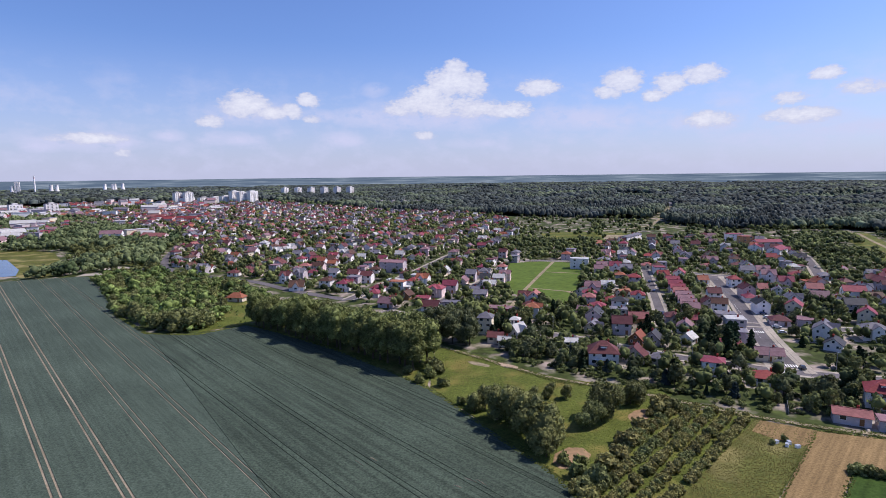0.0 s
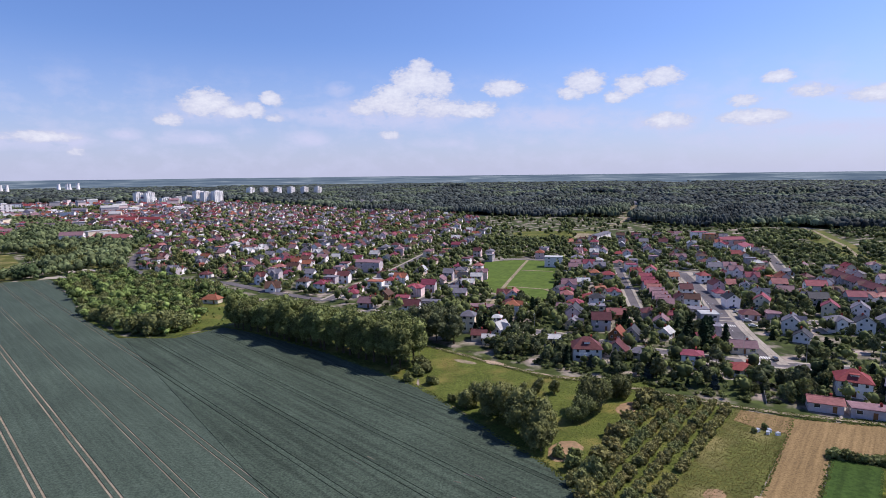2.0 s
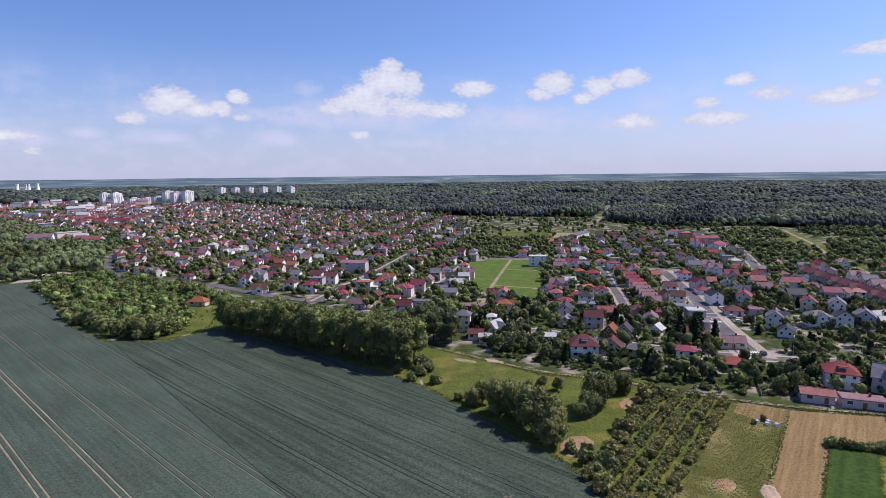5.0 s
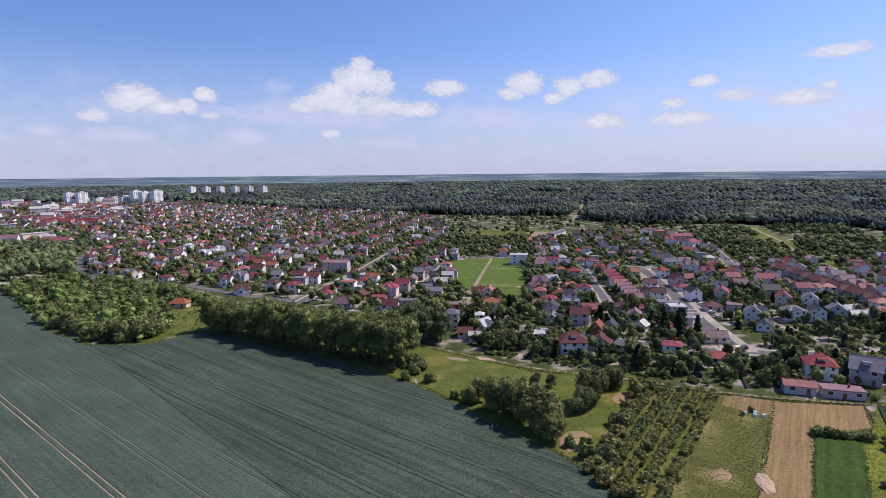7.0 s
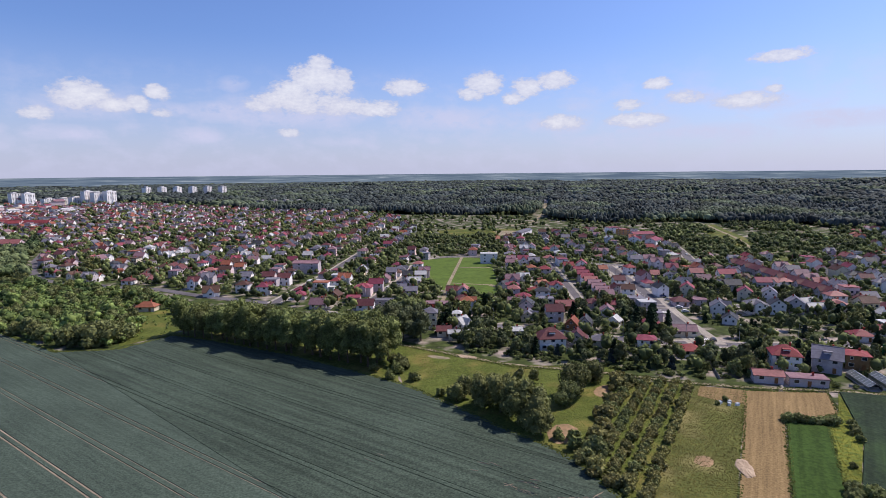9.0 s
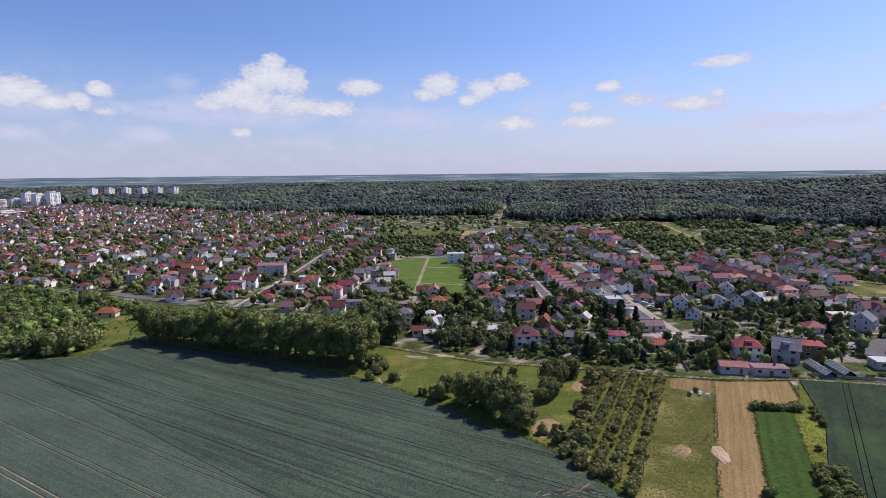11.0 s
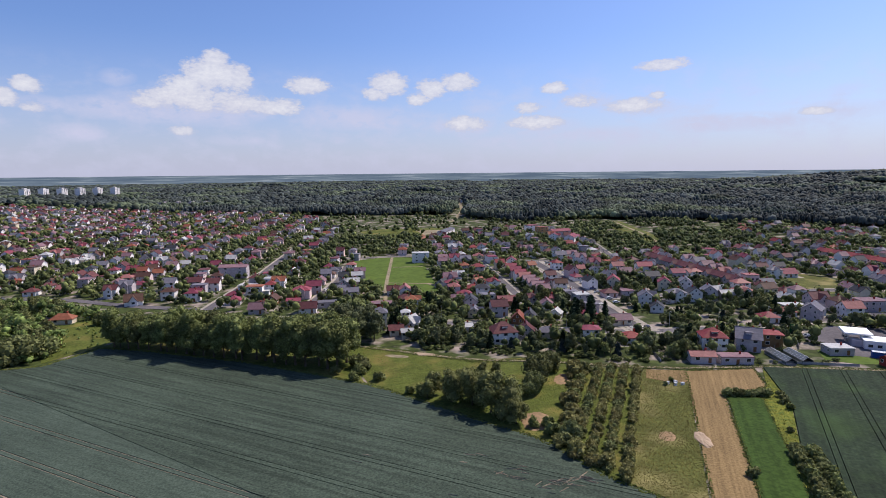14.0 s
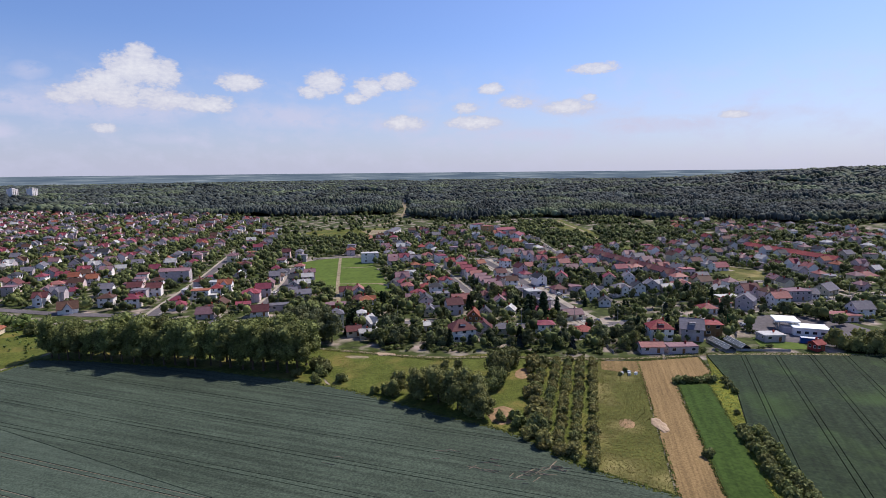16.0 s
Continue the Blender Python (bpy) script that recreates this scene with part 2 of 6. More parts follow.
M_LEAF_GREY = mat("grey_green_leaves", (0.226, 0.234, 0.085), (0.140, 0.150, 0.058), 0.35, 0.6, island=0.35, rand=0.15, big=0.15, translucent=0.3)
M_LEAF_LIGHT = mat("light_green_leaves", (0.266, 0.245, 0.091), (0.160, 0.157, 0.061), 0.35, 0.6, island=0.35, rand=0.2, big=0.15, translucent=0.3)
M_NEEDLE = mat("dark_conifer_needles", (0.026, 0.044, 0.020), (0.018, 0.032, 0.016), 0.5, 0.7, island=0.3, rand=0.25)
# bluer than the garden trees: distance haze mixed into the leaf colour
M_FOREST_HAZED = mat("hazed_forest_leaves", (0.085, 0.098, 0.088), (0.033, 0.042, 0.043), 0.13, 0.7, island=0.5, big=0.45, c3=(0.118, 0.145, 0.083), patch=0.0075, bump=0.6, translucent=0.2)
# the bluish cast paints a mild distance haze into the canopy
M_CANOPY_HAZED = mat("hazed_forest_canopy", (0.040, 0.052, 0.046), (0.022, 0.030, 0.030), 0.06, 0.7, big=0.35, patch=0.008)
M_TOWN_LEAF = mat("town_tree_leaves", (0.187, 0.211, 0.073), (0.061, 0.076, 0.031), 0.11, 0.65, island=0.45, big=0.35, c3=(0.042, 0.056, 0.026), patch=0.05, translucent=0.25)
M_RIVER_LEAF = mat("river_tree_leaves", (0.198, 0.235, 0.104), (0.102, 0.128, 0.061), 0.08, 0.65, island=0.35, big=0.35, c3=(0.051, 0.075, 0.032), patch=0.02, translucent=0.25)
M_THICKET = mat("thicket_leaves", (0.218, 0.278, 0.083), (0.098, 0.139, 0.044), 0.12, 0.65, island=0.4, big=0.35, c3=(0.063, 0.096, 0.037), patch=0.03, translucent=0.28)
M_BARK = mat("bark", (0.11, 0.085, 0.06), (0.07, 0.055, 0.04), 2.0, bump=0.6)
M_GLASS = mat("window_glass", (0.02, 0.025, 0.03), (0.03, 0.035, 0.045), 1.0, 0.08, spec=0.6)
M_FRAME = mat("white_window_frame", (0.72, 0.72, 0.70), (0.66, 0.66, 0.64), 3.0, 0.5)
M_WOODEN = mat("brown_wood", (0.26, 0.13, 0.06), (0.19, 0.095, 0.045), 1.5, 0.6)
M_METAL = mat("galvanised_metal", (0.45, 0.46, 0.47), (0.38, 0.39, 0.40), 1.0, 0.4, metal=0.6)
M_TYRE = mat("rubber", (0.03, 0.03, 0.03), (0.02, 0.02, 0.02), 5.0)
WALLS = {
    "white": mat("white_plaster", (0.82, 0.78, 0.76), (0.75, 0.71, 0.69), 0.8, rand=0.12, big=0.06, patch=0.2),
    "grey": mat("grey_plaster", (0.50, 0.44, 0.45), (0.42, 0.37, 0.38), 0.8, rand=0.15, big=0.08, patch=0.2),
    "cream": mat("cream_plaster", (0.7, 0.61, 0.46), (0.62, 0.54, 0.41), 0.8, rand=0.1, big=0.06, patch=0.2),
    "pink": mat("pinkish_plaster", (0.68, 0.53, 0.52), (0.6, 0.47, 0.46), 0.8, rand=0.1, big=0.06, patch=0.2),
    "brown": mat("brown_plaster", (0.26, 0.16, 0.08), (0.21, 0.13, 0.065), 0.8, rand=0.1, big=0.06, patch=0.2),
    "wood": M_WOODEN,
    "brick": mat("dark_red_wall", (0.33, 0.07, 0.05), (0.27, 0.055, 0.04), 0.8, rand=0.1, big=0.06, patch=0.2),
    "orange": mat("orange_plaster", (0.62, 0.36, 0.16), (0.55, 0.32, 0.14), 0.8, rand=0.1, big=0.06, patch=0.2),
}
ROOFS = {}
for key, col in {"red": (0.25, 0.058, 0.058), "salmon": (0.30, 0.125, 0.115), "orange": (0.27, 0.10, 0.062), "maroon": (0.125, 0.05, 0.052), "brown": (0.11, 0.062, 0.048),
                 "dusty": (0.235, 0.14, 0.155), "grey": (0.175, 0.165, 0.19), "dark": (0.06, 0.06, 0.068), "tin": (0.46, 0.45, 0.44), "crimson": (0.235, 0.062, 0.082)}.items():
    ROOFS[key] = mat(key + "_roof", col, tuple(v * 0.82 for v in col), 1.2, 0.55 if key != "tin" else 0.4, rand=0.18, big=0.12, patch=0.15, bump=0.4, stripe=(0, 0.35, 0.25))


# ---------------------------------------------------------------- shapes
def meshed(name, verts, faces, mats, index=None, smooth=False):
    me = bpy.data.meshes.new(name)
    me.from_pydata(verts, [], faces)
    for m in (mats if isinstance(mats, (list, tuple)) else [mats]):
        me.materials.append(m)
    if index is not None:
        me.polygons.foreach_set("material_index", index)
    if smooth:
        me.polygons.foreach_set("use_smooth", [True] * len(me.polygons))
    me.update()
    return me


def part(name, me, parent, at=None, label=""):
    """One mesh as a part under a thing or part."""
    ob = new(name, me)
    ob.parent = parent
    if at is not None:
        ob.matrix_basis = at
    return tagged(ob, label)


class Solid:
    """Gathers boxes and faces into one mesh."""

    def __init__(self):
        self.v, self.f, self.i = [], [], []

    def face(self, pts, k=0):
        s = len(self.v)
        self.v += [tuple(p) for p in pts]
        self.f.append(tuple(range(s, s + len(pts))))
        self.i.append(k)

    def box(self, x0, y0, z0, x1, y1, z1, k=0):
        s = len(self.v)
        self.v += [(x, y, z) for z in (z0, z1) for y in (y0, y1) for x in (x0, x1)]
        for q in ((0, 2, 3, 1), (4, 5, 7, 6), (0, 1, 5, 4), (2, 6, 7, 3), (0, 4, 6, 2), (1, 3, 7, 5)):
            self.f.append(tuple(s + a for a in q))
            self.i.append(k)

    def prism(self, outline, lo, hi, k=0):
        """outline: (x, y) going round; lo, hi: heights."""
        n, s = len(outline), len(self.v)
        self.v += [(x, y, lo) for x, y in outline] + [(x, y, hi) for x, y in outline]
        self.f += [tuple(range(s + n, s + 2 * n)), tuple(range(s + n - 1, s - 1, -1))]
        self.f += [(s + a, s + (a + 1) % n, s + n + (a + 1) % n, s + n + a) for a in range(n)]
        self.i += [k] * (n + 2)

    def mesh(self, name, mats):
        return meshed(name, self.v, self.f, mats, self.i)


def terrain(x, y):
    """Height of the land: a valley floor that climbs slowly to a level plain, with one wooded hill."""
    r = math.hypot(x, y)
    z = 0.0153 * max(0.0, min(r, 1900.0) - 800.0) - 0.004 * max(0.0, r - 1900.0)
    z += 54.0 * math.exp(-(((x - 2150.0) / 750.0) ** 2 + ((y - 850.0) / 650.0) ** 2))
    return z


def inside(p, poly):
    x, y = p
    odd = False
    for (x0, y0), (x1, y1) in zip(poly, poly[1:] + poly[:1]):
        if (y0 > y) != (y1 > y) and x < (x1 - x0) * (y - y0) / (y1 - y0) + x0:
            odd = not odd
    return odd


def near_line(p, pts, gap):
    q = Vector(p)
    for a, b in zip(pts, pts[1:]):
        a, b = Vector(a), Vector(b)
        t = max(0.0, min(1.0, (q - a).dot(b - a) / (b - a).length_squared))
        if (q - a.lerp(b, t)).length < gap:
            return True
    return False


# ---------------------------------------------------------------- plan
TURN_TOWN = -19.5
UX, UY = Vector((math.cos(radians(TURN_TOWN)), math.sin(radians(TURN_TOWN)))), Vector((-math.sin(radians(TURN_TOWN)), math.cos(radians(TURN_TOWN))))
FIELD = [(-343, 449), (-324, 459), (-287, 469), (-240, 407), (-192, 335), (-150, 289), (-123, 285), (-103, 303), (-86, 291), (-45, 254), (-17, 222), (-3, 205), (10, 181), (20, 161),
         (28, 147), (33, 134), (35, 115), (40, 103), (46, 90), (66, 40), (40, -120), (-420, -120), (-620, 120), (-450, 430)]
MEADOW = [(-3, 205), (0, 262), (26, 233), (50, 212), (88, 198), (78, 187), (48, 152), (34, 136), (20, 163), (10, 183)]
ORCHARD = [(78, 187), (103, 173), (38, 110), (33, 125), (31, 138), (48, 152)]
GRASS = [(103.0, 172.8), (117, 164), (46, 91), (37.8, 110.2)]
STRAW = [(117, 164), (144, 154), (131, 139), (109, 139), (57, 85), (42, 66), (36, 78), (47, 91)]
GREEN = [(109, 138), (119, 132), (66, 78), (50, 58), (42, 66), (57, 85)]
WEEDS = [(147.7, 153.2), (122, 123.4), (95, 102.4), (74, 73), (58, 52), (50, 58), (66, 78), (87, 100), (119, 132), (131, 139)]
FIELD_EAST = [(148, 153), (186, 129), (217, 107), (330, 40), (230, -90), (58, 40), (74, 73), (95, 102), (122, 123)]
THICKET = [(-287, 470), (-240, 408), (-192, 337), (-150, 293), (-124, 290), (-104, 306), (-92, 330), (-108, 372), (-140, 420), (-190, 452), (-240, 490)]
COMMON = [(72, 506), (112, 515), (132, 493), (113, 420), (90, 350), (75, 331), (51, 380), (51, 419)]
FOREST = [(-150, 1230), (110, 1060), (220, 1000), (335, 950), (400, 765), (535, 750), (590, 680), (655, 612), (750, 450), (860, 365), (1500, -200), (4900, -600), (4900, 4900), (-4500, 4500), (-4500, 1000), (-1150, 1200), (-920, 1480), (-760, 1640), (-420, 1570)]
OVAL = [(300, 232), (318, 224), (346, 232), (368, 262), (366, 282), (348, 280), (318, 258)]
ROADS = {
    "avenue": ([(143, 214), (158, 262), (188, 336), (218, 428)], 7.5),
    "street_front": ([(-30, 330), (-6, 313), (38, 285), (66, 270), (97, 241), (131, 219), (151, 211), (172, 203), (205, 196), (243, 189), (294, 180), (356, 169), (470, 150)], 6.5),
    "street_terrace": ([(122, 288), (142, 349), (178, 460)], 5.0),
    "street_common": ([(40, 315), (52, 350), (64, 385), (112, 510)], 2.6),
    "street_west": ([(-56, 362), (-12, 472), (8, 530), (40, 620)], 6.0),
    "street_mid": ([(-2, 340), (38, 419), (60, 480)], 5.0),
    "street_cross": ([(148, 291), (178, 281), (227, 268), (282, 249), (330, 232)], 6.0),
    "street_north": ([(60, 525), (112, 515), (150, 500), (218, 428), (246, 420)], 5.0),
    "street_east": ([(272, 375), (310, 440), (344, 500), (372, 560)], 7.0),
    "street_river": ([(-312, 722), (-285, 620), (-263, 554), (-240, 505), (-195, 462), (-140, 436), (-100, 395), (-56, 362)], 7.0),
    "street_far_east": ([(290, 330), (364, 379), (407, 336), (520, 290)], 5.0),
    "forest_road": ([(271, 787), (330, 831), (431, 1008), (525, 1208)], 6.0),
    "meadow_path": ([(364, 379), (414, 475), (470, 560), (540, 693)], 4.0),
}
TRACK = [(2, 258), (27, 232), (47, 210), (66, 203), (101, 176), (124, 163), (146, 156), (186, 131), (217, 109), (270, 78)]


class Taken:
    """Places already built on, found by cell."""

    def __init__(self):
        self.cells = {}

    def append(self, item):
        x, y, r = item
        for i in range(int((x - r - 8) // 15), int((x + r + 8) // 15) + 1):
            for j in range(int((y - r - 8) // 15), int((y + r + 8) // 15) + 1):
                self.cells.setdefault((i, j), []).append(item)

    def clash(self, x, y, gap):
        return any((x - a) ** 2 + (y - b) ** 2 < (gap + c) ** 2 for a, b, c in self.cells.get((int(x // 15), int(y // 15)), ()))


taken, houses = Taken(), Taken()
for item in ((218, 150, 15), (205, 150, 10), (232, 150, 14), (216, 168, 12), (232, 168, 12), (165, 157, 7), (172, 154, 7), (184, 163, 6), (190, 148, 7), (240, 160, 8)):
    taken.append(item)


def free(x, y, gap, roads=5.0):
    p = (x, y)
    if taken.clash(x, y, gap):
        return False
    if any(near_line(p, pts, w / 2 + roads) for pts, w in ROADS.values()):
        return False
    return not (near_line(p, TRACK, 4) or any(inside(p, q) for q in (FIELD, MEADOW, ORCHARD, GRASS, STRAW, GREEN, WEEDS, FIELD_EAST, COMMON, OVAL)))


def hides_house(x, y):
    """Whether a tall plant here would stand close before a house, on its garden side."""
    d = Vector((x + 35, y - 3)).normalized()
    return any(houses.clash(x + d.x * s, y + d.y * s, 0.5) for s in (3, 7, 12, 17))


# ---------------------------------------------------------------- ground
def ground():
    """One sheet from under the camera to the horizon."""
    v, f = [], []
    rings = [0.0] + [60.0 * 1.062 ** k for k in range(74)]
    rings = [r for r in rings if r < 4900] + [4940.0]
    n = 240
    for r in rings:
        for a in range(n):
            x, y = r * math.sin(2 * math.pi * a / n), r * math.cos(2 * math.pi * a / n)
            v.append((x, y, terrain(x, y)))
    for k in range(len(rings) - 1):
        for a in range(n):
            b = (a + 1) % n
            f.append((k * n + a, k * n + b, (k + 1) * n + b, (k + 1) * n + a))
    me = meshed("ground", v, f, [M_GROUND, M_FAR_HAZED], [0 if i // n < sum(r < 1500 for r in rings) else 1 for i in range(len(f))], True)
    me.flip_normals()
    tagged(new("ground", me), "wide green valley floor reaching the horizon", "ground", kind="structure")


ground()


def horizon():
    """Far country on the skyline, all round the plain: blue haze painted in, and glowing."""
    m = bpy.data.materials.new("glowing_haze_backdrop")
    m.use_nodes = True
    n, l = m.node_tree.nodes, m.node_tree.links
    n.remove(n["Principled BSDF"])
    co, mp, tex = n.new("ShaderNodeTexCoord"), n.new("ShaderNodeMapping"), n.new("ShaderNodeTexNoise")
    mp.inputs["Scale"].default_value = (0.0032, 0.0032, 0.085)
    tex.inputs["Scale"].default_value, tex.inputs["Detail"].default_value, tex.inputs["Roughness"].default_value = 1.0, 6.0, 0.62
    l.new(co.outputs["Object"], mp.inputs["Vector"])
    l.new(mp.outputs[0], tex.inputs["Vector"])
    # distance haze is put straight into these colours, which the emission makes glow
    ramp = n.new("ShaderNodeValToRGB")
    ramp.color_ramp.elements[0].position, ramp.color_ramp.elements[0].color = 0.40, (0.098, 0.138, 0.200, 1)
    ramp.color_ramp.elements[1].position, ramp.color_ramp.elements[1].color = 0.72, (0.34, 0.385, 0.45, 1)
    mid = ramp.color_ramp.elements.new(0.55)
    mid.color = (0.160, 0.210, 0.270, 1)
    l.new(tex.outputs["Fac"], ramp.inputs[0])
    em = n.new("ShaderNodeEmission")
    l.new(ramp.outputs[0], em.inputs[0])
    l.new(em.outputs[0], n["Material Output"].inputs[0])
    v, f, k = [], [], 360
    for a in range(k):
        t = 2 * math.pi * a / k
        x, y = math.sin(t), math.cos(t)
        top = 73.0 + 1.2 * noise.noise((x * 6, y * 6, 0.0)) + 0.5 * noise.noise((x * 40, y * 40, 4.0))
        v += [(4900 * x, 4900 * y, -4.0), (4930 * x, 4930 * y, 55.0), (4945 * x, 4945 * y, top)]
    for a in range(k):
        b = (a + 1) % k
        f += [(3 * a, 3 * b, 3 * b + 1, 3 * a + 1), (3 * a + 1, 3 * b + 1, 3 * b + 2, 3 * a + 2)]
    tagged(new("backdrop", meshed("backdrop", v, f, m, smooth=True)), "glowing backdrop of country along the horizon, blue haze painted in", "backdrop", kind="structure")


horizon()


def plot(name, poly, height, material, label, category, lo=-0.05):
    s = Solid()
    s.prism(poly, lo, height)
    return tagged(new(name, s.mesh(name, material)), label, category, kind="structure")


def crop_field(name, poly, angle, first, spacing, count, height, material, worn, label):
    """A stand of crop with pairs of wheel ruts cut through it down to the soil."""
    bm = bmesh.new()
    bm.faces.new([bm.verts.new((x, y, height)) for x, y in poly])
    nx, ny = -math.sin(radians(angle)), math.cos(radians(angle))
    ruts = []
    for k in range(count):
        w = worn(k)
        for side in (-0.9, 0.9):
            ruts.append((first + spacing * k + side - w / 2, first + spacing * k + side + w / 2))
    for lo, hi in ruts:
        for d in (lo, hi):
            bmesh.ops.bisect_plane(bm, geom=bm.verts[:] + bm.edges[:] + bm.faces[:], plane_co=(nx * d, ny * d, height), plane_no=(nx, ny, 0))
    dead = []
    for face in bm.faces:
        c = face.calc_center_median()
        d = c.x * nx + c.y * ny
        if any(lo < d < hi for lo, hi in ruts):
            dead.append(face)
    bmesh.ops.delete(bm, geom=dead, context="FACES")
    for face in bm.faces:
        if face.normal.z < 0:
            face.normal_flip()
    out = bmesh.ops.extrude_face_region(bm, geom=bm.faces[:])
    bmesh.ops.translate(bm, verts=[e for e in out["geom"] if isinstance(e, bmesh.types.BMVert)], vec=(0, 0, -height))
    bmesh.ops.recalc_face_normals(bm, faces=bm.faces[:])
    me = bpy.data.meshes.new(name)
    bm.to_mesh(me)
    bm.free()
    me.materials.append(material)
    plot(name + "_soil", poly, 0.06, M_SOIL, "pale dry soil under the cereal", "soil")
    return tagged(new(name, me), label, "crop field", kind="stuff")


def half(poly, a, b):
    """The part of an outline to the left of the line from a to b."""
    out = []
    side = [(b[0] - a[0]) * (y - a[1]) - (b[1] - a[1]) * (x - a[0]) for x, y in poly]
    for k, p in enumerate(poly):
        q, s, t = poly[(k + 1) % len(poly)], side[k], side[(k + 1) % len(poly)]
        if s >= 0:
            out.append(p)
        if s * t < 0:
            out.append((p[0] + (q[0] - p[0]) * s / (s - t), p[1] + (q[1] - p[1]) * s / (s - t)))
    return out


DRILLED = half(FIELD, (-138, 273), (-83, 193))
crop_field("cereal_field_drilled", DRILLED, -49.5, -80.6, 13.6, 34, 0.31, M_CROP_DRILLED, lambda k: 0.2, "blue-green cereal field in close drilled rows")
crop_field("cereal_field", half(FIELD, (-83, 193), (-138, 273)), -49.5, -80.6, 13.6, 34, 0.2, M_CROP, lambda k: 0.6 if k < 9 else 0.36, "blue-green cereal field with parallel tractor ruts")
crop_field("cereal_field_east", FIELD_EAST, 39, -111.2, 13.6, 10, 0.5, M_CROP2, lambda k: 0.24, "dark green cereal field with tractor ruts")
plot("meadow", MEADOW, 0.10, M_MEADOW, "yellow-green meadow beside the cereal field", "meadow")
plot("belt_undergrowth", [(-103, 304), (-86, 292), (-45, 255), (-17, 223), (-4, 207), (0, 260), (-28, 290), (-88, 332)], 0.12, M_MEADOW, "rough grass under the tree belt", "grass")
plot("orchard_ground", ORCHARD, 0.12, M_MEADOW, "rough grass between rows of fruit bushes", "grass")
plot("grass_strip", GRASS, 0.14, M_ROUGH, "uneven dry grass strip", "grass")
plot("dry_corner", [(104, 172), (117, 164), (107.5, 154), (101, 158.5), (97, 164.8)], 0.17, M_STRAW, "straw-coloured dry grass by the dirt track", "grass")
plot("stubble_strip", STRAW, 0.09, M_STRAW, "straw-coloured mown strip of land", "field")
plot("green_strip", GREEN, 0.35, M_GREEN, "bright green strip of young crop", "field")
plot("weed_strip", WEEDS, 0.25, M_YELLOW, "yellow flowering weeds along a field edge", "weeds")
plot("common", COMMON, 0.08, M_LAWN, "open mown green among the houses", "lawn")


def ribbon(pts, width, step=8.0, shift=0.0):
    """Left and right edge points along a bent line."""
    line = []
    for a, b in zip(pts, pts[1:]):
        a, b = Vector(a), Vector(b)
        n = max(1, int((b - a).length / step))
        line += [a.lerp(b, k / n) for k in range(n)]
    line.append(Vector(pts[-1]))
    for _ in range(3):
        line = [line[0]] + [(line[i - 1] + line[i] * 2 + line[i + 1]) / 4 for i in range(1, len(line) - 1)] + [line[-1]]
    left, right = [], []
    for i, p in enumerate(line):
        d = (line[min(i + 1, len(line) - 1)] - line[max(i - 1, 0)]).normalized()
        nrm = Vector((-d.y, d.x))
        left.append(p + nrm * (shift + width / 2))
        right.append(p + nrm * (shift - width / 2))
    return left, right


def strip(name, pts, width, z, material, label, category, shift=0.0, parent=None, thick=0.1):
    left, right = ribbon(pts, width, shift=shift)
    v, f = [], []
    for a, b in zip(left, right):
        ta, tb = terrain(*a), terrain(*b)
        v += [(*a, ta + z), (*b, tb + z), (*a, ta + z - thick), (*b, tb + z - thick)]
    for k in range(len(left) - 1):
        s = 4 * k
        f += [(s, s + 1, s + 5, s + 4), (s, s + 4, s + 6, s + 2), (s + 1, s + 3, s + 7, s + 5)]
    me = meshed(name, v, f, material)
    if parent:
        return part(name, me, parent, label=label)
    return tagged(new(name, me), label, category, kind="structure")


for i, (key, (pts, w)) in enumerate(ROADS.items()):
    pale = key in ("street_common", "meadow_path", "forest_road")
    base = 0.10 + 0.008 * i
    strip("road", pts, w, base, M_TRACK if pale else M_ASPHALT, "pale gravel path" if pale else "grey asphalt street", "path" if pale else "road")
    if not pale and key not in ("street_river",):
        for side in (-1, 1):
            strip("pavement", pts, 1.9, base + 0.09, M_PAVE, "light paved footway with a kerb", "pavement", shift=side * (w / 2 + 0.96), thick=0.2)
# parking bays and wide footways along the avenue
AV = ROADS["avenue"][0]
strip("pavement", AV, 2.6, 0.16, M_PAVE, "pale block-paved parking bays beside the avenue", "pavement", shift=-7.1)
strip("pavement", AV, 2.4, 0.15, M_PAVE, "pale footway beside the avenue", "pavement", shift=7.6)
strip("dirt_track", TRACK, 1.9, 0.30, M_TRACK, "pale dirt track behind the gardens", "track", thick=0.4)
strip("footpath", [(68, 392), (80, 384), (95, 376)], 2.0, 0.13, M_TRACK, "pale gravel footpath across the green", "path")
strip("footpath", [(94, 456), (106, 452), (118, 447)], 2.0, 0.13, M_TRACK, "pale gravel footpath across the green", "path")
strip("footpath", [(93, 378), (96, 366), (98, 360)], 4.0, 0.14, M_TRACK, "pale gravel footpath across the green", "path")


def zebra(x, y, angle, n=7):
    s = Solid()
    for k in range(n):
        s.box(-n * 0.5 + k, -1.6, 0, -n * 0.5 + k + 0.5, 1.6, 0.02)
    ob = tagged(new("crossing", s.mesh("crossing", M_MARK)), "white zebra crossing on the street", "road marking", kind="structure")
    ob.matrix_basis = pose(x, y, 0.26, 0, 0, angle)


zebra(146, 222, TURN_TOWN)
zebra(162, 272, TURN_TOWN)
zebra(139, 214, 62)
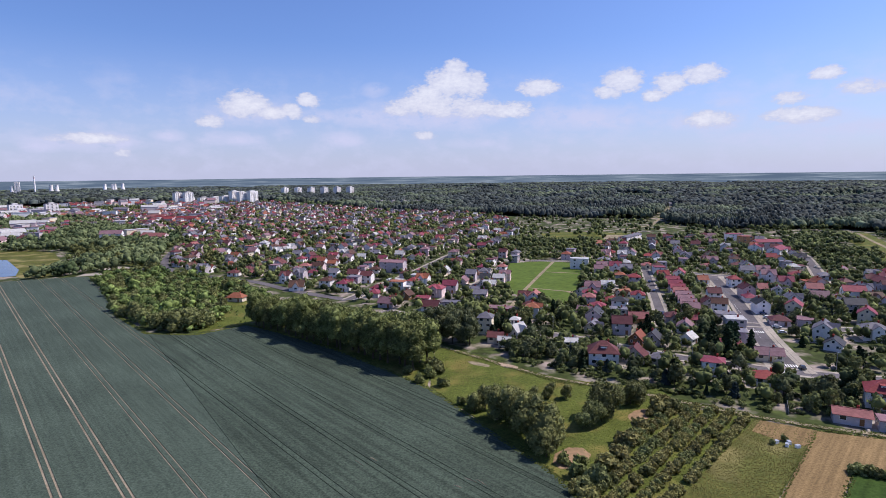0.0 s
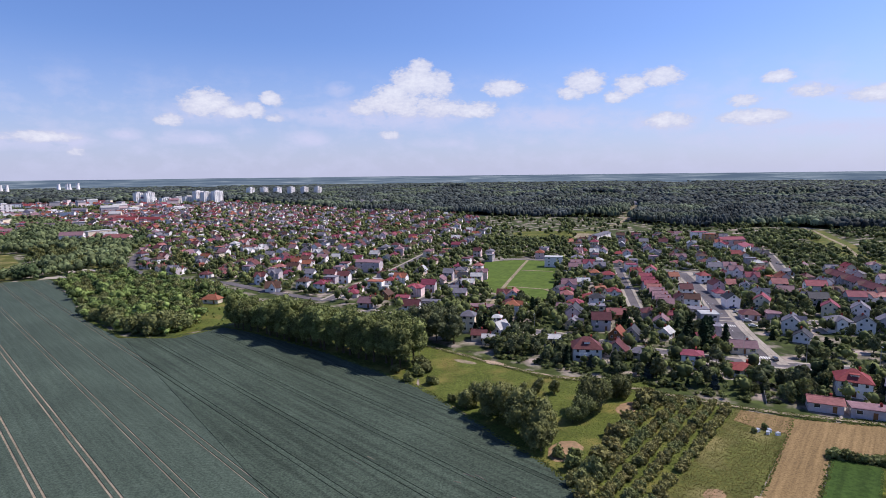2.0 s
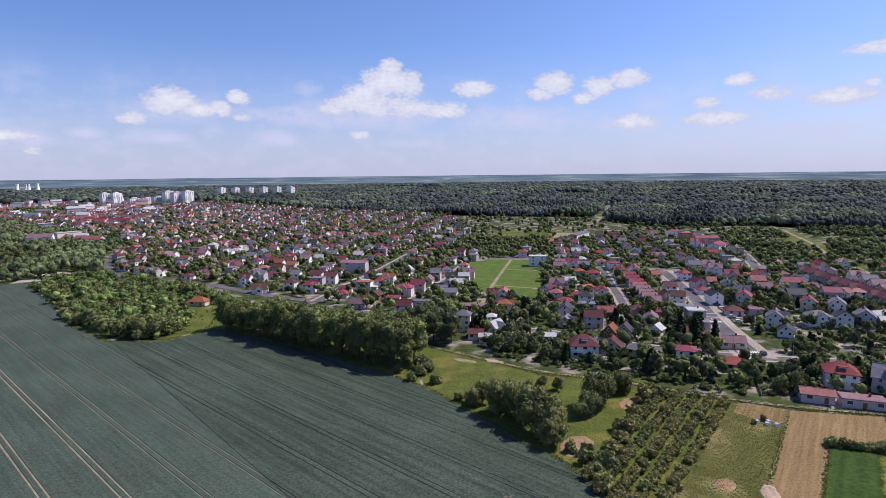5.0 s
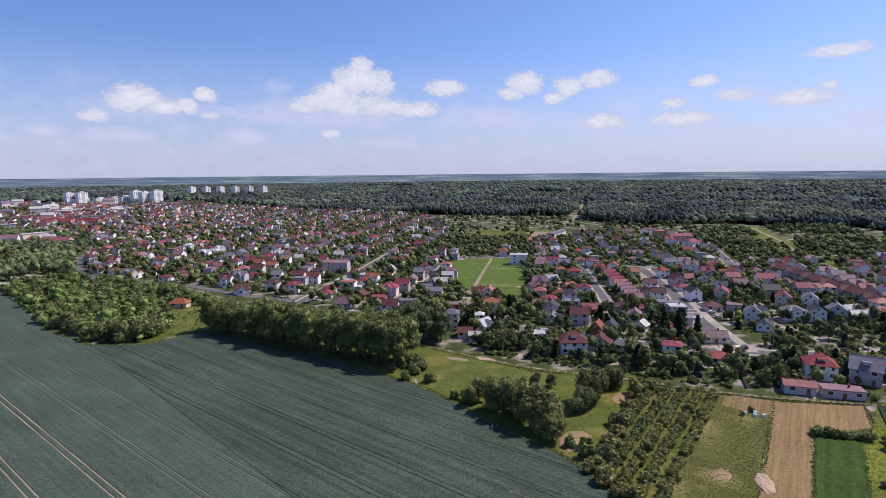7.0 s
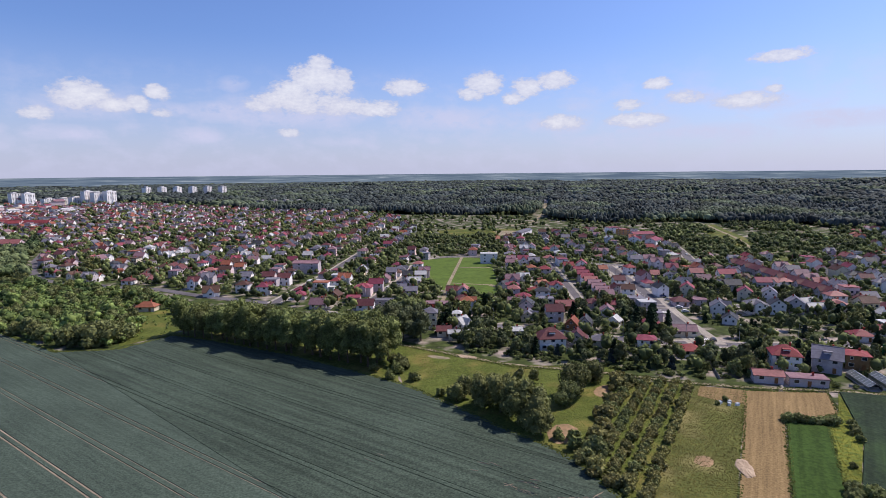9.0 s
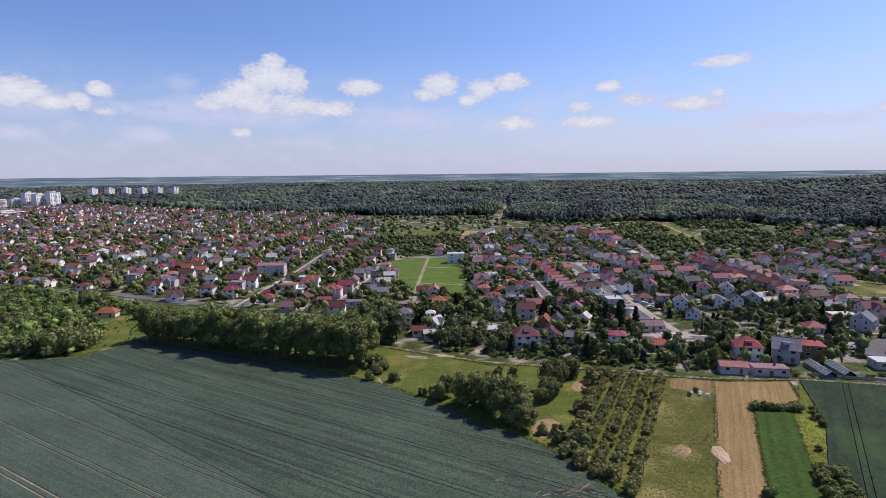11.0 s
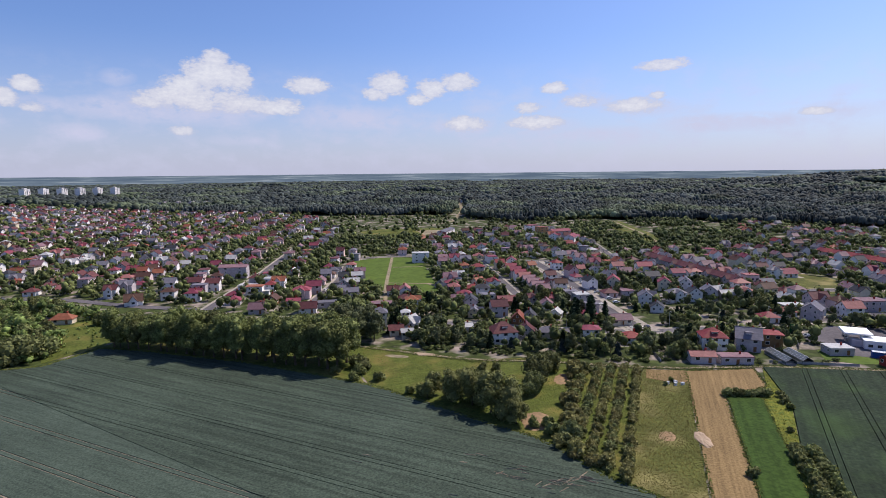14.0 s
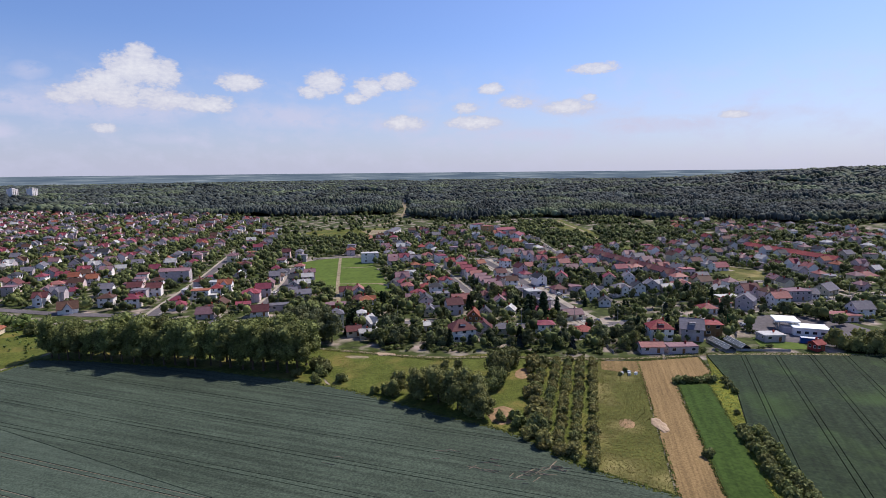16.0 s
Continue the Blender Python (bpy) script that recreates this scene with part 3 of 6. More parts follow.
# dashed centre line of the avenue
dash = Solid()
for k in range(34):
    p = Vector((158, 262)).lerp(Vector((218, 428)), k / 34)
    q = Vector((158, 262)).lerp(Vector((218, 428)), (k + 0.45) / 34)
    d = (q - p).normalized() * 0.09
    dash.face([(p.x + d.y, p.y - d.x, 0.13), (q.x + d.y, q.y - d.x, 0.13), (q.x - d.y, q.y + d.x, 0.13), (p.x - d.y, p.y + d.x, 0.13)])
tagged(new("centre_line", dash.mesh("centre_line", M_MARK)), "white dashed centre line of the avenue", "road marking", kind="structure")


def blot(name, x, y, rx, ry, turn, height, material, label, category, n=22, seed=1):
    """A low uneven mound or patch."""
    rd = random.Random(seed)
    v, f = [(0, 0, height)], []
    for ring, (s, h) in enumerate(((0.55, 0.8), (0.85, 0.45), (1.0, 0.0))):
        for a in range(n):
            t = 2 * math.pi * a / n
            k = s * (1 + 0.1 * rd.uniform(-1, 1))
            v.append((rx * k * math.cos(t), ry * k * math.sin(t), height * h * rd.uniform(0.7, 1.3) if h else -0.1))
    for a in range(n):
        b = (a + 1) % n
        f.append((0, 1 + a, 1 + b))
        for ring in range(2):
            s, q = 1 + ring * n, 1 + (ring + 1) * n
            f.append((s + a, q + a, q + b, s + b))
    ob = tagged(new(name, meshed(name, v, f, material)), label, category, kind="structure")
    ob.matrix_basis = pose(x, y, 0.13, 0, 0, turn)


blot("bare_patch", 37, 151, 7.5, 5.0, 50, 0.1, M_PATCH, "bare reddish patch of dug earth", "earth", seed=2)
blot("bare_patch", 67, 178, 6.5, 3.2, 45, 0.12, M_PATCH, "bare strip of brown earth", "earth", seed=3)
blot("sand_heap", 75, 119, 5.6, 2.3, 60, 0.4, M_SAND, "pale heap of sand on the stubble", "sand heap", seed=4)
blot("mud_hollow", 67, 125, 4.0, 2.8, 40, 0.06, M_PATCH, "shallow muddy hollow in the grass", "hollow", seed=5)
blot("rubble_patch", 30, 229, 7.0, 2.2, -42, 0.35, M_SAND, "pale rubble beside the dirt track", "rubble", seed=6)
blot("rubble_patch", 18, 232, 6.0, 2.0, -38, 0.15, M_TRACK, "trodden pale ground beside the track", "earth", seed=7)
streak_rng = random.Random(77)
for x, y, n, spread in ((14, 126, 8, 4.0), (21, 117, 14, 4.5), (28, 116, 10, 3.5), (7, 138, 3, 4.0), (-20, 150, 2, 5.0), (-8, 122, 3, 4.0)):
    for k in range(n):
        blot("bare_patch", x + streak_rng.uniform(-spread, spread), y + streak_rng.uniform(-spread, spread) * 0.6, streak_rng.uniform(1.2, 3.6), streak_rng.uniform(0.10, 0.28), -44 + streak_rng.choice((0, 0, 0, 55)) + streak_rng.uniform(-12, 12), 0.36, M_SOIL, "thin bare streak in the cereal", "earth", seed=20 + 7 * k)
plot("pond", [(-520, 600), (-470, 592), (-430, 575), (-372, 510), (-352, 478), (-370, 468), (-470, 480)], 0.07, M_WATER, "blue pond beyond the cereal field", "pond")
plot("marsh_grass", [(-560, 720), (-415, 625), (-325, 505), (-312, 472), (-340, 466), (-352, 478), (-372, 510), (-430, 575), (-520, 602)], 0.09, M_ROUGH, "yellowish marsh grass round the pond", "grass")
plot("oval_green", OVAL, 0.1, M_ROUGH, "open grassy plot among the houses", "grass")
plot("building_plot", [(300, 590), (330, 600), (345, 640), (350, 690), (320, 690), (300, 640)], 0.16, M_SAND, "sandy building plot by the flats", "earth", lo=-0.3)
strip("slope_meadow", ROADS["meadow_path"][0], 34, 0.08, M_MEADOW, "long grassy strip below the forest", "meadow", shift=6.0, thick=0.6)
strip("slope_meadow", [(300, 470), (345, 560), (400, 640)], 20, 0.07, M_MEADOW, "long grassy strip below the forest", "meadow", shift=-14.0, thick=0.6)
plot("bare_field", [(205, 640), (250, 650), (262, 720), (225, 735)], 0.15, M_TRACK, "small brown fallow field", "field", lo=-0.5)
plot("garden_meadow", [(150, 650), (200, 640), (215, 720), (160, 740)], 0.12, M_MEADOW, "green meadow behind the houses", "meadow", lo=-0.5)
OPEN = [[(205, 640), (250, 650), (262, 720), (225, 735)], [(150, 650), (200, 640), (215, 720), (160, 740)], [(270, 690), (340, 690), (330, 760), (275, 750)]]
ALLOTMENTS = [(135, 640), (235, 625), (300, 700), (400, 640), (520, 690), (400, 760), (340, 940), (225, 990), (130, 1040)]
plot("allotments", [(140, 650), (235, 660), (300, 745), (390, 700), (392, 755), (360, 790), (200, 790), (150, 760)], 0.10, M_MEADOW, "pale green allotment gardens below the forest", "meadow", lo=-0.5)
plot("gap_meadow", [(-124, 290), (-104, 306), (-92, 330), (-108, 362), (-140, 375), (-140, 352)], 0.11, M_MEADOW, "bright grass between thicket and tree belt", "grass")
plot("yard", [(-300, 505), (-262, 497), (-255, 508), (-292, 522)], 0.13, M_PAVE, "pale gravel yard beside the river road", "yard")
plot("yard", [(-296, 471), (-262, 478), (-266, 488), (-298, 483)], 0.13, M_PAVE, "pale gravel yard behind the cereal field", "yard")
for item in ((-284, 511, 13), (-266, 505, 9), (-286, 479, 11), (-270, 482, 9), (-276, 470, 8), (-268, 492, 8)):
    taken.append(item)
plot("river_meadow", [(-300, 545), (-275, 520), (-250, 515), (-262, 545)], 0.12, M_ROUGH, "pale grass verge by the river road", "grass")


# ---------------------------------------------------------------- trees
def ico(sub=1):
    bm = bmesh.new()
    bmesh.ops.create_icosphere(bm, subdivisions=sub, radius=1.0)
    v = np.array([tuple(x.co) for x in bm.verts])
    f = [tuple(q.index for q in x.verts) for x in bm.faces]
    bm.free()
    return v, f


ICO1, ICO2 = ico(1), ico(2)


def leaves(rng, centre, radii, count, size, inner=0.72, up=0.0):
    """Leaf clumps on the shell of one lobe: v (n*4, 3)."""
    d = rng.normal(size=(count, 3))
    d[:, 2] = np.abs(d[:, 2]) * (1 if up else np.sign(d[:, 2] + 0.35 * rng.random(count)))
    d /= np.linalg.norm(d, axis=1, keepdims=True)
    r = rng.uniform(inner, 1.08, (count, 1))
    c = centre + d * radii * r
    nrm = d + rng.normal(scale=0.55, size=(count, 3))
    nrm /= np.linalg.norm(nrm, axis=1, keepdims=True)
    a = np.cross(nrm, rng.normal(size=(count, 3)))
    a /= np.linalg.norm(a, axis=1, keepdims=True)
    b = np.cross(nrm, a)
    s = size * rng.uniform(0.6, 1.3, (count, 1))
    bend = nrm * s * 0.25
    return np.stack([c - a * s, c - b * s * 0.7 - bend, c + a * s, c + b * s * 0.7 + bend], 1).reshape(-1, 3)


def crown_mesh(name, lobes, per, size, material, seed, core=0.74, inner=0.72):
    rng = np.random.default_rng(seed)
    v, f = [], []
    for c, r in lobes:
        c, r = np.array(c, float), np.array(r, float)
        iv, jf = ICO1 if max(r) < 2.5 else ICO2
        w = c + iv * r * core * rng.uniform(0.8, 1.12, (len(iv), 1))
        s = len(v)
        v += w.tolist()
        f += [tuple(s + q for q in t) for t in jf]
        w = leaves(rng, c, r, per, size, inner)
        s = len(v)
        v += w.tolist()
        f += [(s + 4 * k, s + 4 * k + 1, s + 4 * k + 2, s + 4 * k + 3) for k in range(per)]
    return meshed(name, v, f, material)


def trunk_mesh(name, height, radius, seed, limbs=4):
    """A tapered trunk with limbs."""
    rd = random.Random(seed)
    s = Solid()

    def tube(a, b, ra, rb, n=7):
        a, b = Vector(a), Vector(b)
        z = (b - a).normalized()
        x = z.orthogonal().normalized()
        y = z.cross(x)
        k = len(s.v)
        for p, r in ((a, ra), (b, rb)):
            for q in range(n):
                t = 2 * math.pi * q / n
                s.v.append(tuple(p + x * r * math.cos(t) + y * r * math.sin(t)))
        for q in range(n):
            s.f.append((k + q, k + (q + 1) % n, k + n + (q + 1) % n, k + n + q))
            s.i.append(0)

    top = (rd.uniform(-0.3, 0.3), rd.uniform(-0.3, 0.3), height * 0.62)
    tube((0, 0, -0.2), (0, 0, height * 0.08), radius * 1.5, radius)
    tube((0, 0, height * 0.08), top, radius, radius * 0.55)
    tube(top, (top[0] * 2, top[1] * 2, height * 0.9), radius * 0.55, radius * 0.12)
    for k in range(limbs):
        t = 2 * math.pi * (k + rd.random() * 0.6) / limbs
        z0 = height * rd.uniform(0.3, 0.55)
        q = height * rd.uniform(0.18, 0.28)
        tube((0, 0, z0), (q * math.cos(t), q * math.sin(t), z0 + q * 0.9), radius * 0.42, radius * 0.1, 5)
    return s.mesh(name, M_BARK)


def round_lobes(rd, height, radius, n, low=0.22):
    out = [((0, 0, height * (0.5 + low / 2)), (radius * 0.78, radius * 0.78, height * (1 - low) * 0.46))]
    for k in range(n):
        t = 2 * math.pi * (k * 0.618 + rd.random() * 0.2)
        z = rd.uniform(low + 0.12, 0.86)
        q = radius * (0.62 if z < 0.65 else 0.38) * rd.uniform(0.8, 1.15)
        s = radius * rd.uniform(0.32, 0.52)
        out.append(((q * math.cos(t), q * math.sin(t), z * height), (s, s, s * rd.uniform(0.8, 1.2))))
    return out


def tree_kind(name, label, category, height, radius, lobes, per, size, material, seed, low=0.22):
    rd = random.Random(seed)
    top = new(name)
    top.empty_display_size = 0.5
    tagged(top, label, category)
    part("trunk", trunk_mesh("trunk", height, max(0.1, height * 0.02), seed), top)
    part("crown", crown_mesh("crown", round_lobes(rd, height, radius, lobes, low), per, size, material, seed), top)
    return [top, False]


def shrub_kind(name, label, height, radius, lobes, per, size, material, seed):
    """A bush: leaf clumps down to the ground."""
    me = crown_mesh("shrub", round_lobes(random.Random(seed), height, radius, lobes, 0.0), per, size, material, seed)
    return [tagged(new(name, me), label, "shrub"), False]


def conifer_kind(name, label, height, radius, seed, material=None):
    """Whorls of drooping boughs round a straight trunk."""
    rng = np.random.default_rng(seed)
    top = new(name)
    tagged(top, label, "conifer")
    part("trunk", trunk_mesh("trunk", height, height * 0.014, seed, 0), top)
    v, f = [], []
    tiers = 13
    for k in range(tiers):
        z = height * (0.08 + 0.9 * k / tiers)
        r = radius * (1 - k / tiers) ** 0.85 * rng.uniform(0.85, 1.1)
        n = max(5, int(13 * (1 - 0.6 * k / tiers)))
        for q in range(n):
            t = 2 * math.pi * (q + rng.random() * 0.7) / n
            rr = r * rng.uniform(0.75, 1.15)
            d = np.array([math.cos(t), math.sin(t), 0])
            e = np.array([-d[1], d[0], 0])
            w = rr * 0.3 + 0.25
            drop = rr * 0.32
            s = len(v)
            tip = d * rr + [0, 0, z - drop]
            v += [[0, 0, z + height * 0.07], (d * rr * 0.6 + e * w + [0, 0, z - drop * 0.6]).tolist(), tip.tolist(), (d * rr * 0.6 - e * w + [0, 0, z - drop * 0.6]).tolist()]
            f += [(s, s + 1, s + 2), (s, s + 2, s + 3)]
            for _ in range(3):
                c = d * rr * rng.uniform(0.4, 1.0) + [0, 0, z - drop * rng.uniform(0.2, 1.0) + 0.1] + rng.normal(scale=0.2, size=3)
                a, b = rng.normal(scale=0.42, size=3), rng.normal(scale=0.42, size=3)
                s = len(v)
                v += [(c - a).tolist(), (c - b).tolist(), (c + a).tolist(), (c + b).tolist()]
                f.append((s, s + 1, s + 2, s + 3))
    part("crown", meshed("crown", v, f, material or M_NEEDLE), top)
    return [top, False]


def plant(kind, x, y, size=1.0, group="", tall=1.0, turn=None):
    """Stand a tree of that kind at a place: the first is the thing itself, the next are copies."""
    m = Matrix.Translation((x, y, terrain(x, y))) @ Matrix.Rotation(random.uniform(0, 6.28) if turn is None else turn, 4, "Z") @ Matrix.Diagonal((size, size, size * tall, 1))
    if kind[1]:
        ob = copy_thing(kind[0], m)
    else:
        ob, kind[1] = kind[0], True
    ob.matrix_basis = m
    return tagged(ob, group=group)


BELT = [tree_kind("poplar_tree", "tall olive-green broadleaf tree in a dense belt", "tree", 21, 6.2, 16, 150, 0.5, M_LEAF_BELT, 11 + k, 0.17) for k in range(3)]
BELT += [tree_kind("poplar_tree", "tall dark green broadleaf tree in a dense belt", "tree", 19, 5.6, 15, 150, 0.5, M_LEAF, 15 + k, 0.17) for k in range(1)]
CHURCH = [tree_kind("chestnut_tree", "large dark green spreading tree by the chapel", "tree", 17, 6.8, 13, 140, 0.55, M_LEAF_DARK, 21 + k, 0.12) for k in range(2)]
WILLOW = [tree_kind("willow_tree", "grey-green bushy willow at the field edge", "tree", 12, 5.4, 13, 150, 0.42, M_LEAF_GREY, 31 + k, 0.05) for k in range(3)]
ROUND = [tree_kind("walnut_tree", "round dense mid-green tree in the meadow", "tree", 10.5, 5.2, 13, 150, 0.42, M_LEAF, 41 + k, 0.08) for k in range(2)]
GARDEN = [tree_kind("garden_tree", "leafy green garden tree between the houses", "tree", h, r, 8, 48, 0.62, m, 51 + k, 0.12)
          for k, (h, r, m) in enumerate(((9, 3.6, M_LEAF), (7, 3.2, M_LEAF), (8, 3.0, M_LEAF_DARK), (10, 3.6, M_LEAF_DARK), (6, 2.8, M_LEAF_BELT)))]
SPRUCE = [conifer_kind("spruce_tree", "dark pointed spruce in a garden", 11, 2.9, 61), conifer_kind("spruce_tree", "dark pointed spruce in a garden", 8, 2.3, 62),
          conifer_kind("blue_spruce", "bluish pointed spruce in a garden", 7, 2.3, 63, mat("bluish_needles", (0.055, 0.075, 0.07), (0.04, 0.055, 0.05), 0.5, 0.7, island=0.3, rand=0.2))]
SHRUB = [shrub_kind("shrub", "low bushy green shrub", 2.5, 1.75, 6, 52, 0.32, m, 71 + k) for k, m in enumerate((M_LEAF, M_LEAF, M_LEAF_BELT))]
FRUIT = [shrub_kind("fruit_bush", "leafy fruit bush in an orchard row", 2.3, 1.8, 6, 56, 0.30, m, 75 + k) for k, m in enumerate((M_LEAF_LIGHT, M_LEAF, M_LEAF_LIGHT))]
THICK = [tree_kind("scrub_tree", "bushy green scrub tree in a thicket", "tree", 6.5, 3.6, 8, 70, 0.5, m, 81 + k, 0.02) for k, m in enumerate((M_LEAF, M_LEAF, M_LEAF_GREY))]


def open_grass(x, y):
    """The grassy gap between thicket and belt, and the garden of the cottage."""
    return (x > -122 and y < 345) or near_line((x, y), [(-128.6, 365), (-98, 306)], 10)


# the belt along the cereal field
rd = random.Random(5)
for k in range(24):
    p = Vector((-98, 304)).lerp(Vector((-8, 228)), k / 23)
    for row in (0, 1):
        q = p + Vector((0.64, 0.77)) * (-1.0 + 8.5 * row + rd.uniform(-1.2, 1.2)) + Vector((rd.uniform(-1, 1), rd.uniform(-1, 1)))
        s = rd.uniform(0.82, 1.0) * (0.88 if k < 5 else (1.12 if k > 15 else 1.0))
        plant(BELT[rd.randrange(4)], q.x, q.y, s, "tree belt", rd.uniform(0.9, 1.06))
        taken.append((q.x, q.y, 4))
for x, y, s in ((0, 268, 1.0), (8, 262, 0.95), (14, 266, 1.02), (6, 272, 1.0), (16, 259, 0.85)):
    plant(CHURCH[rd.randrange(2)], x, y, s, "chapel trees")
    taken.append((x, y, 6))
for x, y, s in ((12, 183, 0.62), (16, 186, 0.7), (19, 177, 0.95), (24, 171, 1.12), (27, 163, 1.2), (31, 158, 1.05), (25, 181, 0.8), (30, 152, 0.75), (34, 161, 0.7), (30, 176, 0.75), (33, 190, 0.5), (40, 194, 0.5), (46, 193, 0.45)):
    plant(WILLOW[rd.randrange(3)], x, y, s, "willows at the field edge")
for x, y, s in ((54, 176, 1.15), (59, 181, 0.9), (49, 171, 0.78), (67, 187, 0.85), (71, 190, 0.6), (45, 169, 0.55)):
    plant(ROUND[rd.randrange(2)], x, y, s, "meadow trees")
for x, y, s in ((-7, 212, 1.4), (-3, 218, 1.7), (2, 208, 1.5), (0, 222, 2.0), (-2, 226, 2.2), (-12, 222, 1.4), (8, 190, 1.2), (12, 188, 1.5), (36, 141, 1.6), (38, 146, 1.4), (34, 148, 1.2)):
    plant(SHRUB[rd.randrange(3)], x, y, s, "meadow shrubs")
for x, y, s in ((-137, 295, 1.9), (-129, 297, 1.8), (-143, 301, 1.6), (-124, 303, 1.5), (-134, 308, 1.6), (-150, 300, 1.5), (-168, 318, 1.4), (-176, 328, 1.5), (-162, 312, 1.3)):
    plant(THICK[rd.randrange(2)], x, y, s, "thicket trees")
n = 0
while n < 200:
    x, y = rd.uniform(-290, -85), rd.uniform(285, 495)
    if inside((x, y), THICKET) and not open_grass(x, y):
        if n % 3:
            plant(THICK[rd.randrange(3)], x, y, rd.uniform(0.55, 1.15), "thicket trees")
        else:
            plant(SHRUB[rd.randrange(3)], x, y, rd.uniform(0.8, 1.7), "thicket shrubs")
        n += 1
# orchard rows, running with the strips
d = Vector((math.cos(radians(45)), math.sin(radians(45))))
e = Vector((d.y, -d.x))
for row in range(8):
    for k in range(64):
        p = Vector((31, 134)) + e * (-13 + row * 4.9 + rd.uniform(-0.35, 0.35)) + d * (-18 + k * 1.72 + rd.uniform(-0.4, 0.4))
        if inside(p, ORCHARD) and rd.random() < 0.93:
            plant(FRUIT[rd.randrange(3)], p.x, p.y, rd.uniform(0.75, 1.2) * (1.3 if row < 2 else 1.0), "orchard bushes", rd.uniform(0.8, 1.2))
for x, y, s in ((38, 120, 1.6), (35, 128, 1.8), (36, 134, 1.6), (40, 138, 2.0), (45, 144, 2.0), (50, 149, 1.9), (55, 157, 2.1), (62, 165, 1.9), (58, 160, 1.6), (74, 180, 2.2), (77, 184, 1.8), (80, 181, 1.8)):
    plant(FRUIT[rd.randrange(3)], x, y, s, "orchard bushes")
# hedge and bushes in the weed strip
for k in range(26):
    p = Vector((93, 100)).lerp(Vector((60, 62)), k / 25)
    for side in (-1.6, 1.2):
        plant(SHRUB[rd.randrange(3)], p.x + side + rd.uniform(-0.6, 0.6), p.y - side + rd.uniform(-0.6, 0.6), rd.uniform(1.0, 1.45), "hedge")
for k in range(9):
    p = Vector((110, 139)).lerp(Vector((122, 133)), k / 8)
    plant(SHRUB[rd.randrange(2)], p.x, p.y, rd.uniform(0.9, 1.3), "bushes on the stubble")
for x, y, s in ((122, 126, 1.2), (126, 130, 1.0), (119, 122, 0.9), (70, 99, 1.1), (103, 111, 0.7), (98, 156, 0.6), (103, 158, 0.7)):
    plant(SHRUB[rd.randrange(3)], x, y, s, "bushes on the stubble")
for k in range(11):
    plant(THICK[2], 206 + 7 * (k % 6) + rd.uniform(-2, 2), 121 - 4.2 * (k % 6) + 6 * (k // 6) + rd.uniform(-2, 2), rd.uniform(1.1, 1.6), "trees by the filling station")
# marsh and river trees
for k in range(70):
    t = k / 69
    p = Vector((-420, 640)).lerp(Vector((-250, 500)), t) + Vector((rd.uniform(-10, 45), rd.uniform(-20, 60)))
    if not near_line(p, ROADS["street_river"][0], 9) and not inside(p, FIELD):
        plant(THICK[2 if rd.random() < 0.7 else 0], p.x, p.y, rd.uniform(0.9, 1.7), "river trees")


# ---------------------------------------------------------------- houses
def window_mesh(w, h):
    """A frame with its reveal, once hollow for a pane of its own and once glazed, and the pane."""
    t, out = 0.1, []
    o = [(-w / 2, 0), (w / 2, 0), (w / 2, h), (-w / 2, h)]
    q = [(-w / 2 + t, t), (w / 2 - t, t), (w / 2 - t, h - t), (-w / 2 + t, h - t)]
    v = [(x, 0.0, z) for x, z in o] + [(x, -0.07, z) for x, z in o] + [(x, -0.07, z) for x, z in q] + [(x, -0.015, z) for x, z in q]
    f = []
    for k in range(4):
        n = (k + 1) % 4
        f += [(k, n, 4 + n, 4 + k), (4 + k, 4 + n, 8 + n, 8 + k), (8 + k, 8 + n, 12 + n, 12 + k)]
    out.append(meshed("window", v, f, M_FRAME))
    p = Solid()
    p.box(-w / 2 + t + 0.004, -0.04, t + 0.004, w / 2 - t - 0.004, -0.012, h - t - 0.004)
    out.append(p.mesh("pane", M_GLASS))
    out.append(meshed("window", v, f + [(12, 13, 14, 15)], [M_FRAME, M_GLASS], [0] * 12 + [1]))
    return out


WIN = {"wide": window_mesh(1.9, 1.45), "small": window_mesh(1.1, 1.3), "tiny": window_mesh(0.8, 0.8)}


def door_mesh(w, h, material):
    s = Solid()
    s.box(-w / 2 - 0.1, -0.05, 0, w / 2 + 0.1, 0.0, h + 0.1)
    s.box(-w / 2, -0.09, 0.04, w / 2, -0.05, h)
    return s.mesh("door", material)


DOOR, GARAGE = door_mesh(1.05, 2.1, M_WOODEN), door_mesh(2.6, 2.2, M_METAL)


def chimney_mesh():
    s = Solid()
    s.box(-0.32, -0.32, -1.6, 0.32, 0.32, 1.0)
    s.box(-0.4, -0.4, 1.0, 0.4, 0.4, 1.14)
    s.box(-0.2, -0.2, 1.14, 0.2, 0.2, 1.35)
    return s.mesh("chimney", WALLS["brick"])


CHIMNEY = chimney_mesh()


def balcony_mesh(w):
    s = Solid()
    s.box(-w / 2, -1.3, -0.18, w / 2, 0, 0)
    s.box(-w / 2, -1.3, 0.9, w / 2, -1.24, 0.98)
    for k in range(int(w / 0.3) + 1):
        s.box(-w / 2 + k * 0.3, -1.29, 0, -w / 2 + k * 0.3 + 0.05, -1.25, 0.9)
    return s.mesh("balcony", M_FRAME)


BALCONY = balcony_mesh(3.6)
COLOURS = {"tin": "pale metal", "dark": "dark grey", "dusty": "dusty pink", "grey": "grey", "wood": "brown wooden"}


